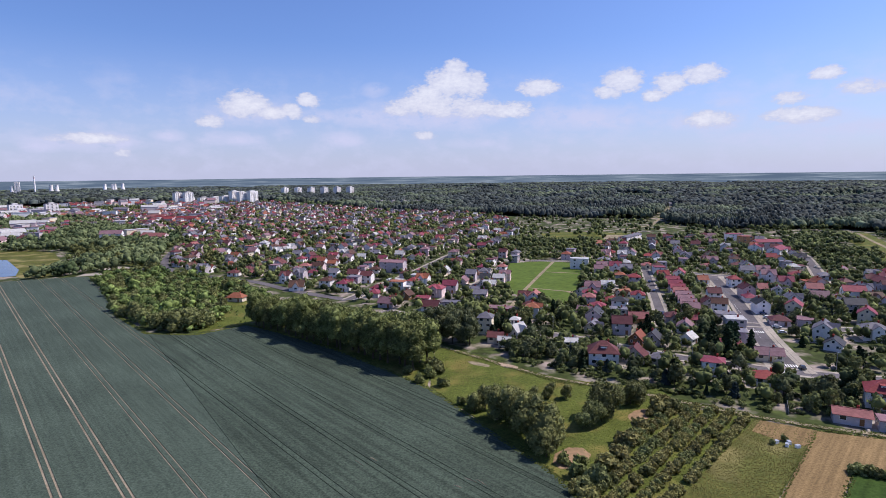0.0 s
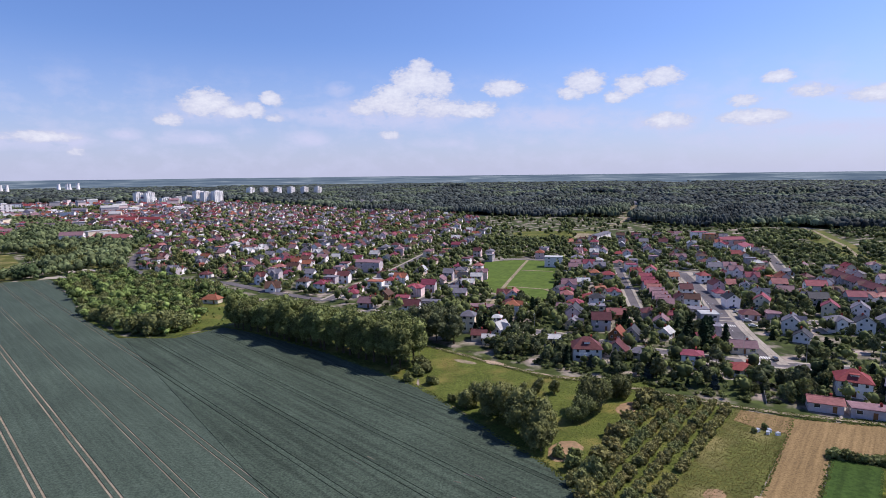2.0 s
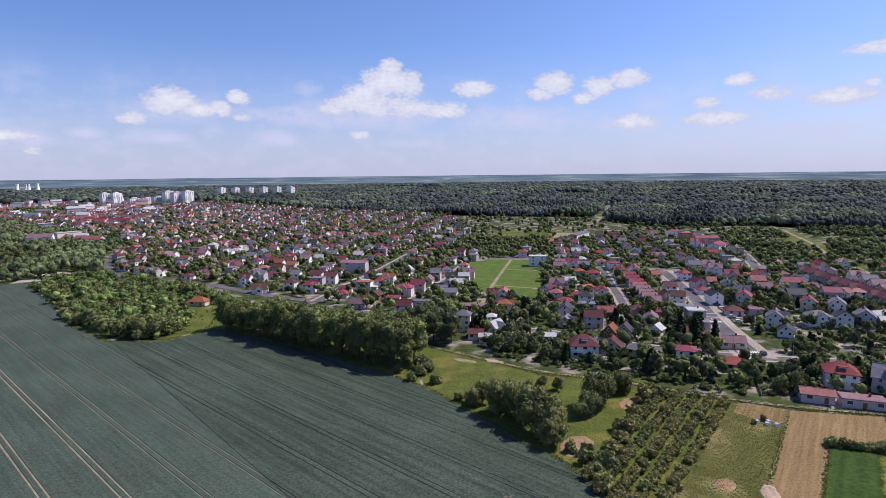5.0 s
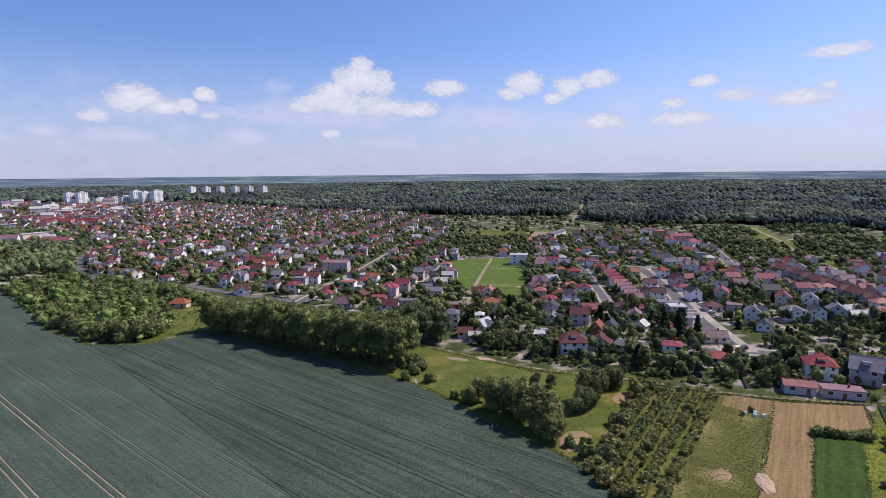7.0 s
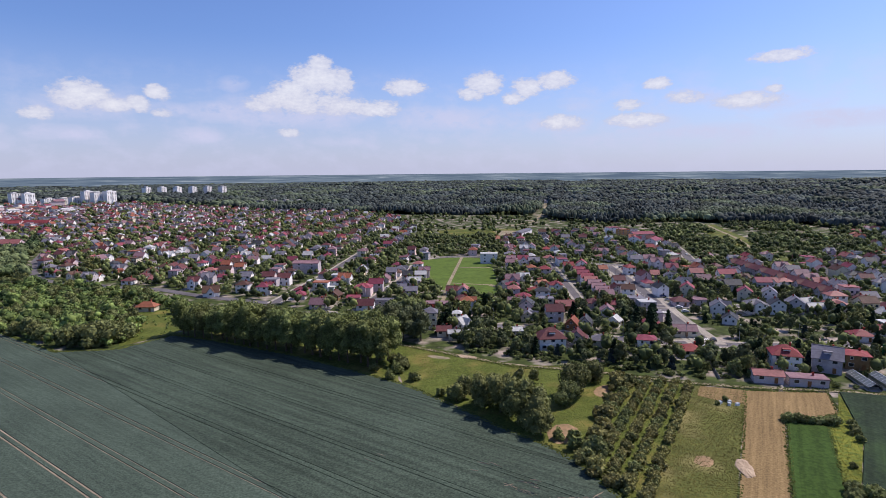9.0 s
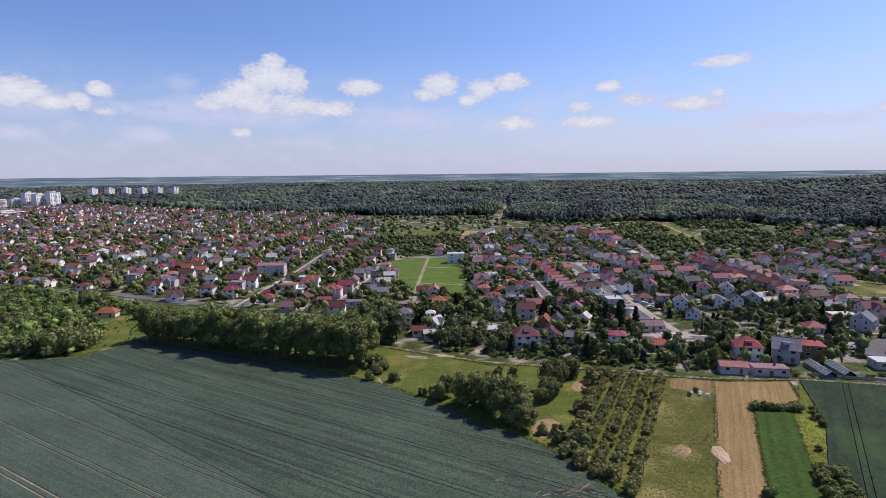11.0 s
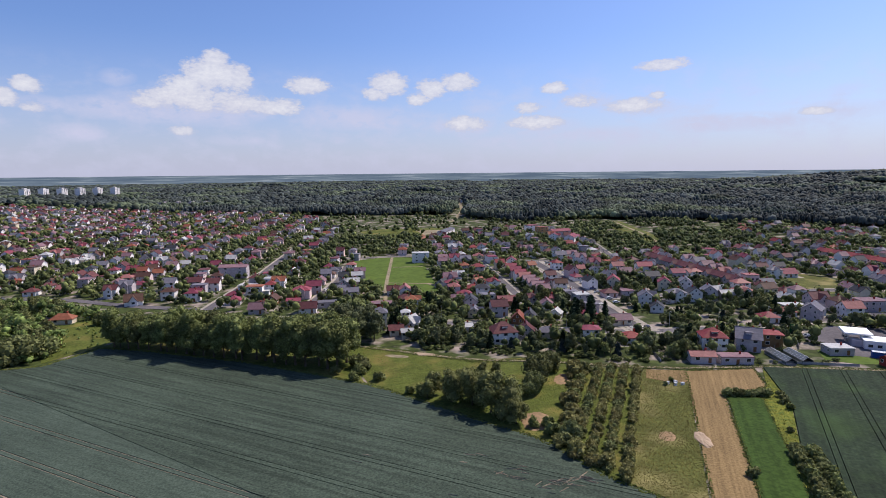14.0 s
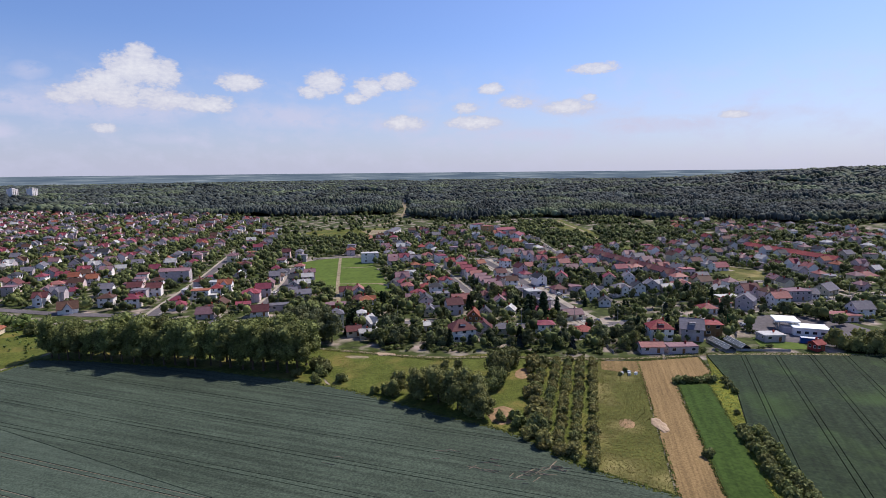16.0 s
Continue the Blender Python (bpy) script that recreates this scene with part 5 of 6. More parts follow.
# ---------------------------------------------------------------- more of the town, street by street
TOWN = [(-30, 335), (-60, 372), (-105, 405), (-150, 440), (-210, 475), (-262, 540), (-300, 640), (-330, 760), (-700, 1100), (-900, 1400), (-420, 1500), (-150, 1225), (110, 1055),
        (140, 900), (110, 700), (60, 560), (118, 525), (260, 690), (330, 660), (400, 620), (372, 545), (300, 440), (350, 400), (480, 420), (640, 560), (730, 420), (800, 330), (560, 150), (340, 150), (215, 190), (130, 235), (30, 300)]
JUNCTION = [(138, 200), (215, 192), (235, 238), (172, 285), (150, 262)]
rd = random.Random(77)
TILES = ["crimson", "salmon", "dusty", "dusty", "maroon", "maroon", "grey", "grey", "dark", "dark", "brown", "brown", "tin", "orange", "maroon", "grey"]
PLASTER = ["white", "white", "grey", "grey", "cream", "pink", "pink", "white"]
far_walls, far_roofs, far_trees = [], [], []
near_count = 0
for row in range(-40, 46):
    v = row * 24.0 + (3 if row % 2 else -3)
    side = rd.uniform(-4, 4)
    for col in range(6, 100):
        u = col * 15.5 + rd.uniform(-4, 4) + (row % 3) * 5
        p = UX * (v + rd.uniform(-3.5, 3.5) + side) + UY * u
        x, y = p
        r = math.hypot(x, y)
        if r > 1750 or not inside((x, y), TOWN) or inside((x, y), ALLOTMENTS) or inside((x, y), JUNCTION) or rd.random() < (0.16 if r < 650 else 0.1):
            continue
        if x > 420 and r > 600 and rd.random() < 0.35:
            continue
        w, d = rd.uniform(7.0, 9.8), rd.uniform(6.6, 8.4)
        if not free(x, y, max(w, d) * 0.5 + 0.6, 3.5):
            continue
        tl, pl = rd.choice(TILES), rd.choice(PLASTER)
        if noise.noise((x / 70, y / 110, 2.0)) > 0.28 and rd.random() < 0.42:
            tl = rd.choice(("crimson", "red", "orange", "orange"))
        st = rd.choice((1, 2, 2, 2, 1))
        kind = rd.choice(("gable", "gable", "gable", "hip", "hip", "flat"))
        turn = rd.choice((0, 0, 90, 90)) + rd.uniform(-5, 5) + 14 * noise.noise((x / 160, y / 160, 7.0))
        if r < 560 and near_count < 125:
            near_count += 1
            house(x, y, w, d, st, kind, tl, pl, turn, detail=2 if r < 270 else 1, group="houses of the town")
        else:
            far_walls.append((x, y, w, d, 3.1 * st + rd.uniform(0, 1.2), turn, pl))
            far_roofs.append((kind, tl))
            taken.append((x, y, 4.4))
# the edge of the city beyond the river
for k in range(2600):
    t, r = rd.uniform(-50, -21), rd.uniform(820, 1750)
    x, y = r * math.sin(radians(t)), r * math.cos(radians(t))
    if len(far_walls) > 2900 or noise.noise((x / 130, y / 130, 11.0)) < -0.02 or near_line((x, y), ROADS["street_river"][0], 12) or taken.clash(x, y, 7.0):
        continue
    big = rd.random() < 0.22
    w, d = (rd.uniform(16, 32), rd.uniform(9, 12)) if big else (rd.uniform(8, 14), rd.uniform(7, 10))
    far_walls.append((x, y, w, d, rd.uniform(8, 14) if big else rd.uniform(4, 8), rd.choice((30, 75, 120, 50)), rd.choice(("white", "white", "pink", "cream", "grey"))))
    far_roofs.append((rd.choice(("flat", "flat", "gable")) if big else rd.choice(("gable", "hip", "gable")), rd.choice(("tin", "grey", "tin", "dusty")) if big else rd.choice(("red", "orange", "crimson", "dusty", "grey", "maroon", "brown"))))
    taken.append((x, y, w * 0.4))


def far_town():
    """Houses too far off to pick apart, as one mass."""
    keys_w, keys_r = list(WALLS), list(ROOFS)
    mats = [WALLS[k] for k in keys_w] + [ROOFS[k] for k in keys_r] + [M_GLASS]
    s = Solid()
    for (x, y, w, d, h, turn, pl), (kind, tl) in zip(far_walls, far_roofs):
        m = pose(x, y, terrain(x, y), 0, 0, TURN_TOWN + turn)
        one = Solid()
        a = keys_w.index(pl)
        one.box(-w / 2, -d / 2, -1, w / 2, d / 2, h, a)
        rise = {"gable": d * 0.36, "hip": d * 0.28, "flat": 0.3}[kind]
        r = roof_solid(kind, w, d, h, rise, 0.5, 0.2)
        if kind == "gable":
            for sx in (-1, 1):
                one.face([(sx * w / 2, -d / 2, h), (sx * w / 2, d / 2, h), (sx * w / 2, 0, h + rise)], a)
        if kind != "flat" and w < 12 and (int(x) + int(y)) % 5 < 2:
            wing, top, out = wing_solids(w, d, h, rise)
            for piece, idx in ((wing, a), (top, len(keys_w) + keys_r.index(tl))):
                k = len(one.v)
                one.v += piece.v
                one.f += [tuple(k + q for q in f) for f in piece.f]
                one.i += [idx] * len(piece.f)
        elif w < 12 and (int(x) + int(y)) % 5 == 3:
            one.box(w / 2 + 0.003, -d / 2 + 1, -1, w / 2 + 3.6, d / 2 - 1, 2.8, a)
            one.box(w / 2 + 0.003, -d / 2 + 0.7, 2.803, w / 2 + 3.9, d / 2 - 0.7, 3.05, len(keys_w) + keys_r.index(("tin", "grey", "dusty")[int(x) % 3]))
        k = len(one.v)
        one.v += r.v
        one.f += [tuple(k + q for q in f) for f in r.f]
        one.i += [len(keys_w) + keys_r.index(tl)] * len(r.f)
        for q in range(3):
            px = -w / 2 + w * (q + 0.5) / 3
            for z in ([1.2, 3.9] if h > 4.5 else [1.2]):
                one.face([(px - 0.7, -d / 2 - 0.03, z), (px + 0.7, -d / 2 - 0.03, z), (px + 0.7, -d / 2 - 0.03, z + 1.3), (px - 0.7, -d / 2 - 0.03, z + 1.3)], len(mats) - 1)
        one.box(-0.3, 0.4, h, 0.3, 1.0, h + rise + 0.9, keys_w.index("brick"))
        k = len(s.v)
        s.v += [tuple(m @ Vector(q)) for q in one.v]
        s.f += [tuple(k + q for q in f) for f in one.f]
        s.i += one.i
    tagged(new("distant_houses", s.mesh("distant_houses", mats)), "many distant houses with red and grey roofs", "houses", kind="stuff")


far_town()


def apartment(x, y, w, d, h, turn, walls, label):
    """A block of flats with bands of windows and balconies."""
    top = new("apartment_tower" if h > 30 else "apartment_block")
    top.matrix_basis = pose(x, y, terrain(x, y), 0, 0, turn)
    tagged(top, label, "apartment block", "far flats")
    s = Solid()
    s.box(-w / 2, -d / 2, -2, w / 2, d / 2, h)
    s.box(-w * 0.2, -d * 0.25, h, w * 0.2, d * 0.25, h + 2.5)
    part("wall", s.mesh("wall", WALLS[walls]), top)
    s = Solid()
    s.box(-w / 2 - 0.2, -d / 2 - 0.2, h, w / 2 + 0.2, d / 2 + 0.2, h + 0.5)
    part("roof", s.mesh("roof", ROOFS["grey"]), top)
    s = Solid()
    for k in range(int(h / 3)):
        for q in range(max(2, int(w / 6))):
            px = -w / 2 + w * (q + 0.5) / max(2, int(w / 6))
            s.box(px - 1.3, -d / 2 - 0.06, 3 * k + 1, px + 1.3, -d / 2 - 0.01, 3 * k + 2.2)
    tagged(part("glazing", s.mesh("glazing", M_GLASS), top, label="rows of small dark windows"), kind="stuff")
    s = Solid()
    s.box(-0.2, -1.2, 0, 3.0, -0.07, 1.0)
    balcony = s.mesh("balcony", WALLS["white"])
    for q in range(max(1, int(w / 14))):
        px = -w / 2 + w * (q + 0.5) / max(1, int(w / 14))
        for k in range(1, int(h / 3)):
            part("balcony", balcony, top).matrix_basis = pose(px, -d / 2, 3 * k)
    return top


for k in range(6):
    apartment(-456 + 41.0 * k, 1800 + 2 * k, 18, 17, 31, 54, "white", "white high-rise block of flats far away")
for k, (x, y, w, h) in enumerate(((-480, 1545, 26, 32), (-506, 1540, 26, 29), (-530, 1548, 24, 32), (-556, 1552, 30, 18), (-585, 1560, 34, 15), (-612, 1545, 30, 15))):
    apartment(x, y, w, 15, h, 54, "white", "pale high-rise block beyond the town" if k < 3 else "long white block of flats beyond the town")
for x, y, w, h in ((-690, 1563, 20, 28), (-664, 1570, 24, 28)):
    apartment(x, y, w, 14, h, 54, "white", "white high-rise block beyond the town")
for k in range(4):
    apartment(-110 + 26 * k, 1310 - 3 * k, 20, 13, 15, 38, "grey", "grey-white block of flats at the forest edge")
for x, y, w, h in ((-783, 1160, 50, 14), (-760, 1150, 22, 24), (-820, 1150, 40, 12), (-740, 1100, 46, 9), (-690, 1180, 40, 9), (-860, 1190, 24, 20), (-560, 1240, 50, 9), (-480, 1270, 60, 8), (-430, 1800, 60, 9), (-250, 1850, 70, 8), (-180, 1880, 60, 8), (-330, 1830, 50, 8)):
    apartment(x, y, w, 13, h, 50, "white", "white block at the edge of the city")
for x, y, w in ((-470, 1010, 50), (-430, 1000, 44), (-500, 1040, 40), (-400, 760, 40), (-360, 740, 36)):
    house(x, y, w, 12, 2, "gable", "red" if w > 40 else "salmon", "pink", rd.uniform(-8, 8), detail=1, rise=4.0, name="school_building", label="long pinkish building with a red tiled roof")


def cooling_tower(x, y, h, r):
    n, rings = 28, 10
    v, f = [], []
    for k in range(rings + 1):
        t = k / rings
        q = r * (0.58 + 0.42 * abs(1 - t / 0.78) ** 1.6) if t < 0.78 else r * (0.58 + 0.5 * (t - 0.78) ** 1.3)
        v += [(q * math.cos(2 * math.pi * a / n), q * math.sin(2 * math.pi * a / n), h * t) for a in range(n)]
    for k in range(rings):
        f += [(k * n + a, k * n + (a + 1) % n, (k + 1) * n + (a + 1) % n, (k + 1) * n + a) for a in range(n)]
    ob = tagged(new("cooling_tower", meshed("cooling_tower", v, f, WALLS["white"], smooth=True)), "pale concrete cooling tower on the horizon", "cooling tower", "power station")
    ob.matrix_basis = pose(x, y, terrain(x, y) - 2)


def chimney_stack(x, y, h):
    s = Solid()
    n = 14
    for lo, hi, ra, rb, k in ((0, 0.8, 5, 3.6, 0), (0.8, 0.9, 3.6, 3.4, 1), (0.9, 1.0, 3.4, 3.2, 0)):
        q = len(s.v)
        for z, r in ((lo, ra), (hi, rb)):
            s.v += [(r * math.cos(2 * math.pi * a / n), r * math.sin(2 * math.pi * a / n), z * h) for a in range(n)]
        s.f += [(q + a, q + (a + 1) % n, q + n + (a + 1) % n, q + n + a) for a in range(n)]
        s.i += [k] * n
    ob = tagged(new("chimney_stack", s.mesh("chimney_stack", [WALLS["white"], WALLS["pink"]])), "tall thin concrete chimney on the horizon", "chimney", "power station")
    ob.matrix_basis = pose(x, y, terrain(x, y) - 2)


for az, h in ((-33.3, 46), (-32.9, 46), (-29.45, 47), (-28.85, 45), (-28.7, 47), (-28.1, 49), (-35.9, 44)):
    cooling_tower(3900 * math.sin(radians(az)), 3900 * math.cos(radians(az)), h, h * 0.30)
chimney_stack(3900 * math.sin(radians(-34.4)), 3900 * math.cos(radians(-34.4)), 100)
apartment(3900 * math.sin(radians(-35.55)), 3900 * math.cos(radians(-35.55)), 24, 24, 62, 30, "white", "pale boiler house of the far power station")

# ---------------------------------------------------------------- garden trees among the houses
rd = random.Random(9)
GARDENS = [(-30, 335), (-60, 365), (-105, 400), (-150, 435), (-200, 470), (-255, 540), (-255, 640), (80, 700), (330, 660), (560, 620), (700, 420), (560, 150), (330, 130), (215, 150), (130, 172), (30, 240), (24, 300)]
count, mid, low = {}, [], []
for k in range(52000):
    x, y = rd.uniform(-260, 700), rd.uniform(120, 700)
    if k < 5000:
        x, y = rd.uniform(20, 260), rd.uniform(140, 330)
    r = math.hypot(x, y)
    if r > 680 or not inside((x, y), GARDENS) or not free(x, y, 0.7, 3.0) or near_line((x, y), ROADS["avenue"][0], 14):
        continue
    q = rd.random()
    if inside((x, y), JUNCTION) and rd.random() < 0.65:
        continue
    if rd.random() < (0.8 if r < 300 else 0.45) and q < 0.66 and hides_house(x, y):
        continue
    sort = "tree" if q < 0.55 else ("conifer" if q < 0.66 else "shrub")
    if r < 380 and count.get(sort, 0) < {"tree": 300, "conifer": 85, "shrub": 420}[sort]:
        count[sort] = count.get(sort, 0) + 1
        taken.append((x, y, 1.3))
        if sort == "tree":
            plant(GARDEN[rd.randrange(5)], x, y, rd.uniform(0.4, 1.0), "garden trees")
        elif sort == "conifer":
            plant(SPRUCE[rd.randrange(3)], x, y, rd.uniform(0.4, 1.0), "garden conifers")
        else:
            s = rd.uniform(0.7, 1.6)
            low.append((x, y, s, s * rd.uniform(1.2, 1.7)))
    elif len(mid) < 7000:
        s = rd.choice((rd.uniform(1.2, 2.4), rd.uniform(2.2, 4.2)))
        mid.append((x, y, s, s * rd.uniform(1.8, 2.7)))
        taken.append((x, y, 1.0))
for x, y, s in ((127, 236, 1.3), (131, 241, 1.35), (124, 243, 1.2), (136, 246, 1.2), (120, 238, 1.1), (140, 240, 1.0), (128, 250, 1.1)):
    plant(SPRUCE[0], x, y, s, "tall spruces by the junction")
for x, y, s in ((137, 178, 1.0), (133, 183, 1.1), (128, 186, 1.0), (140, 186, 0.9), (123, 190, 0.8), (118, 186, 0.9), (112, 192, 1.0), (100, 204, 1.2), (95, 200, 1.2), (90, 204, 1.1), (84, 208, 1.0), (104, 198, 1.0), (78, 213, 0.8), (160, 192, 1.1), (165, 196, 1.0),
                (60, 262, 1.3), (54, 268, 1.5), (50, 262, 1.3), (46, 270, 1.3), (62, 254, 1.1), (56, 254, 1.1), (70, 262, 1.1), (44, 254, 1.0), (40, 244, 0.9), (52, 246, 0.8), (58, 240, 0.7)):
    if not hides_house(x, y) and not taken.clash(x, y, 1.0):
        plant(GARDEN[2 + (int(x) % 2)], x, y, s, "large garden trees")


# paved drives and terraces in front of the houses
yard_rng = random.Random(15)
drives = Solid()
for cell in sorted(houses.cells):
    for hx, hy, hr in houses.cells[cell]:
        if (int(hx // 15), int(hy // 15)) != cell or hy > 560 or yard_rng.random() < 0.35 or any(near_line((hx, hy), pts, hr + w / 2 + 3) for pts, w in ROADS.values()):
            continue
        side = yard_rng.choice((-1, 1))
        c = Vector((hx, hy)) + UX * side * (hr + 1.5)
        a, b, t = yard_rng.uniform(1.4, 2.6), yard_rng.uniform(4.0, 8.0), terrain(hx, hy)
        if inside(c, FIELD) or inside(c, COMMON) or inside(c, MEADOW):
            continue
        quad = [c + UX * sx * a + UY * sy * b for sx, sy in ((-1, -1), (1, -1), (1, 1), (-1, 1))]
        drives.prism([(q.x, q.y) for q in quad], t - 0.3, t + 0.06)
tagged(new("paved_drives", drives.mesh("paved_drives", M_PAVE)), "pale paved drives beside the houses", "paving", kind="stuff")


# ---------------------------------------------------------------- far trees and woods
def gathered(name, verts, tris, quads, material, label, category, smooth=False):
    """One mesh of kind stuff from arrays."""
    me = bpy.data.meshes.new(name)
    n3, n4 = len(tris), len(quads)
    me.vertices.add(len(verts))
    me.vertices.foreach_set("co", np.asarray(verts, np.float32).ravel())
    me.loops.add(n3 * 3 + n4 * 4)
    me.loops.foreach_set("vertex_index", np.concatenate([np.asarray(tris, np.int32).ravel(), np.asarray(quads, np.int32).ravel()]).astype(np.int32))
    me.polygons.add(n3 + n4)
    me.polygons.foreach_set("loop_start", np.concatenate([np.arange(n3) * 3, n3 * 3 + np.arange(n4) * 4]).astype(np.int32))
    me.materials.append(material)
    if smooth:
        me.polygons.foreach_set("use_smooth", [True] * (n3 + n4))
    me.update(calc_edges=True)
    me.validate()
    return tagged(new(name, me), label, category, kind="stuff")


def mass_of_trees(name, spots, label, quads=34, seed=3, material=None, lobes=3):
    """Many far crowns as one mass: a few lobes each, set with leaf clumps."""
    rng = np.random.default_rng(seed)
    iv, jf = ICO1
    jf = np.array(jf)
    V, F3, F4, base = [], [], [], 0
    for x, y, s, h in spots:
        z0 = terrain(x, y)
        for k in range(lobes):
            t = rng.uniform(0, 6.283)
            off = (0.0 if k == 0 else 0.48) * s
            c = np.array([x + off * math.cos(t), y + off * math.sin(t), z0 + h * (0.55 if k == 0 else rng.uniform(0.38, 0.7))])
            r = np.array([s, s, h * 0.5]) * (1.0 if lobes == 1 else (0.82 if k == 0 else rng.uniform(0.45, 0.62)))
            w = c + iv * r * 0.8 * rng.uniform(0.75, 1.15, (len(iv), 1))
            count = quads // (1 if k == 0 else 2)
            q = leaves(rng, c, r, count, 0.2 * s, 0.8)
            V += [w, q]
            F3.append(jf + base)
            F4.append(np.arange(count * 4).reshape(-1, 4) + base + len(iv))
            base += len(iv) + count * 4
    gathered(name, np.concatenate(V), np.concatenate(F3), np.concatenate(F4), material or M_TOWN_LEAF, label, "trees")


for k in range(150):
    p = Vector((30, 233)).lerp(Vector((100, 181)), rd.random()) if k % 3 else Vector((100, 181)).lerp(Vector((185, 136)), rd.random())
    s = rd.uniform(0.7, 1.6)
    q = p + Vector((0.55, 0.83)) * rd.uniform(2.5, 8)
    if not taken.clash(q.x, q.y, 0.8) and not near_line(q, TRACK, 2.2):
        low.append((q.x, q.y, s, s * rd.uniform(1.1, 1.6)))
mass_of_trees("garden_shrubs", low, "low green shrubs and hedges in the gardens", 60, 6, M_TOWN_LEAF)
mass_of_trees("garden_trees", mid, "many green garden trees between the houses", 14, 4, M_TOWN_LEAF, 2)
spots, river = [], []
for k in range(60000):
    t, r = rd.uniform(-48, 66), 560 * (1600 / 560) ** (rd.random() ** 0.9)
    x, y = r * math.sin(radians(t)), r * math.cos(radians(t))
    if len(spots) > 8600:
        break
    if inside((x, y), FOREST) or inside((x, y), FIELD) or (r < 660 and inside((x, y), GARDENS)) or inside((x, y), COMMON):
        continue
    if x < -330 and y < 640 or near_line((x, y), ROADS["meadow_path"][0], 13) or near_line((x, y), ROADS["forest_road"][0], 7) or near_line((x, y), ROADS["street_river"][0], 6):
        continue
    if taken.clash(x, y, 1.2) or (inside((x, y), ALLOTMENTS) and (rd.random() < 0.72 or any(inside((x, y), q) for q in OPEN))):
        continue
    if x > 60 and noise.noise((x / 55, y / 75, 13.0)) > 0.16:
        continue
    s = rd.uniform(1.6, 4.6)
    if x < -120 and not inside((x, y), TOWN):
        s *= rd.uniform(1.2, 1.7)
        river.append((x, y, s, s * rd.uniform(1.5, 2.3)))
        continue
    spots.append((x, y, s, s * rd.uniform(1.7, 2.6)))
mass_of_trees("distant_trees", spots, "distant green trees between the houses", 8, 5, M_TOWN_LEAF, 2)
mass_of_trees("river_woodland", river, "tall grey-green trees along the river", 16, 7, M_RIVER_LEAF, 2)
spots = []
while len(spots) < 900:
    x, y = rd.uniform(-290, -85), rd.uniform(285, 495)
    if inside((x, y), THICKET) and not taken.clash(x, y, 1.5):
        s = (rd.uniform(3.2, 5.2) if rd.random() < 0.1 else rd.uniform(1.0, 3.0)) if not open_grass(x, y) else rd.uniform(0.4, 1.0)
        spots.append((x, y, s, s * rd.uniform(1.3, 2.2)))
mass_of_trees("thicket_growth", spots, "dense green undergrowth of the thicket", 26, 9, M_THICKET, 2)


def inside_many(x, y, poly):
    odd = np.zeros(len(x), bool)
    for (x0, y0), (x1, y1) in zip(poly, poly[1:] + poly[:1]):
        if y0 != y1:
            odd ^= ((y0 > y) != (y1 > y)) & (x < (x1 - x0) * (y - y0) / (y1 - y0) + x0)
    return odd


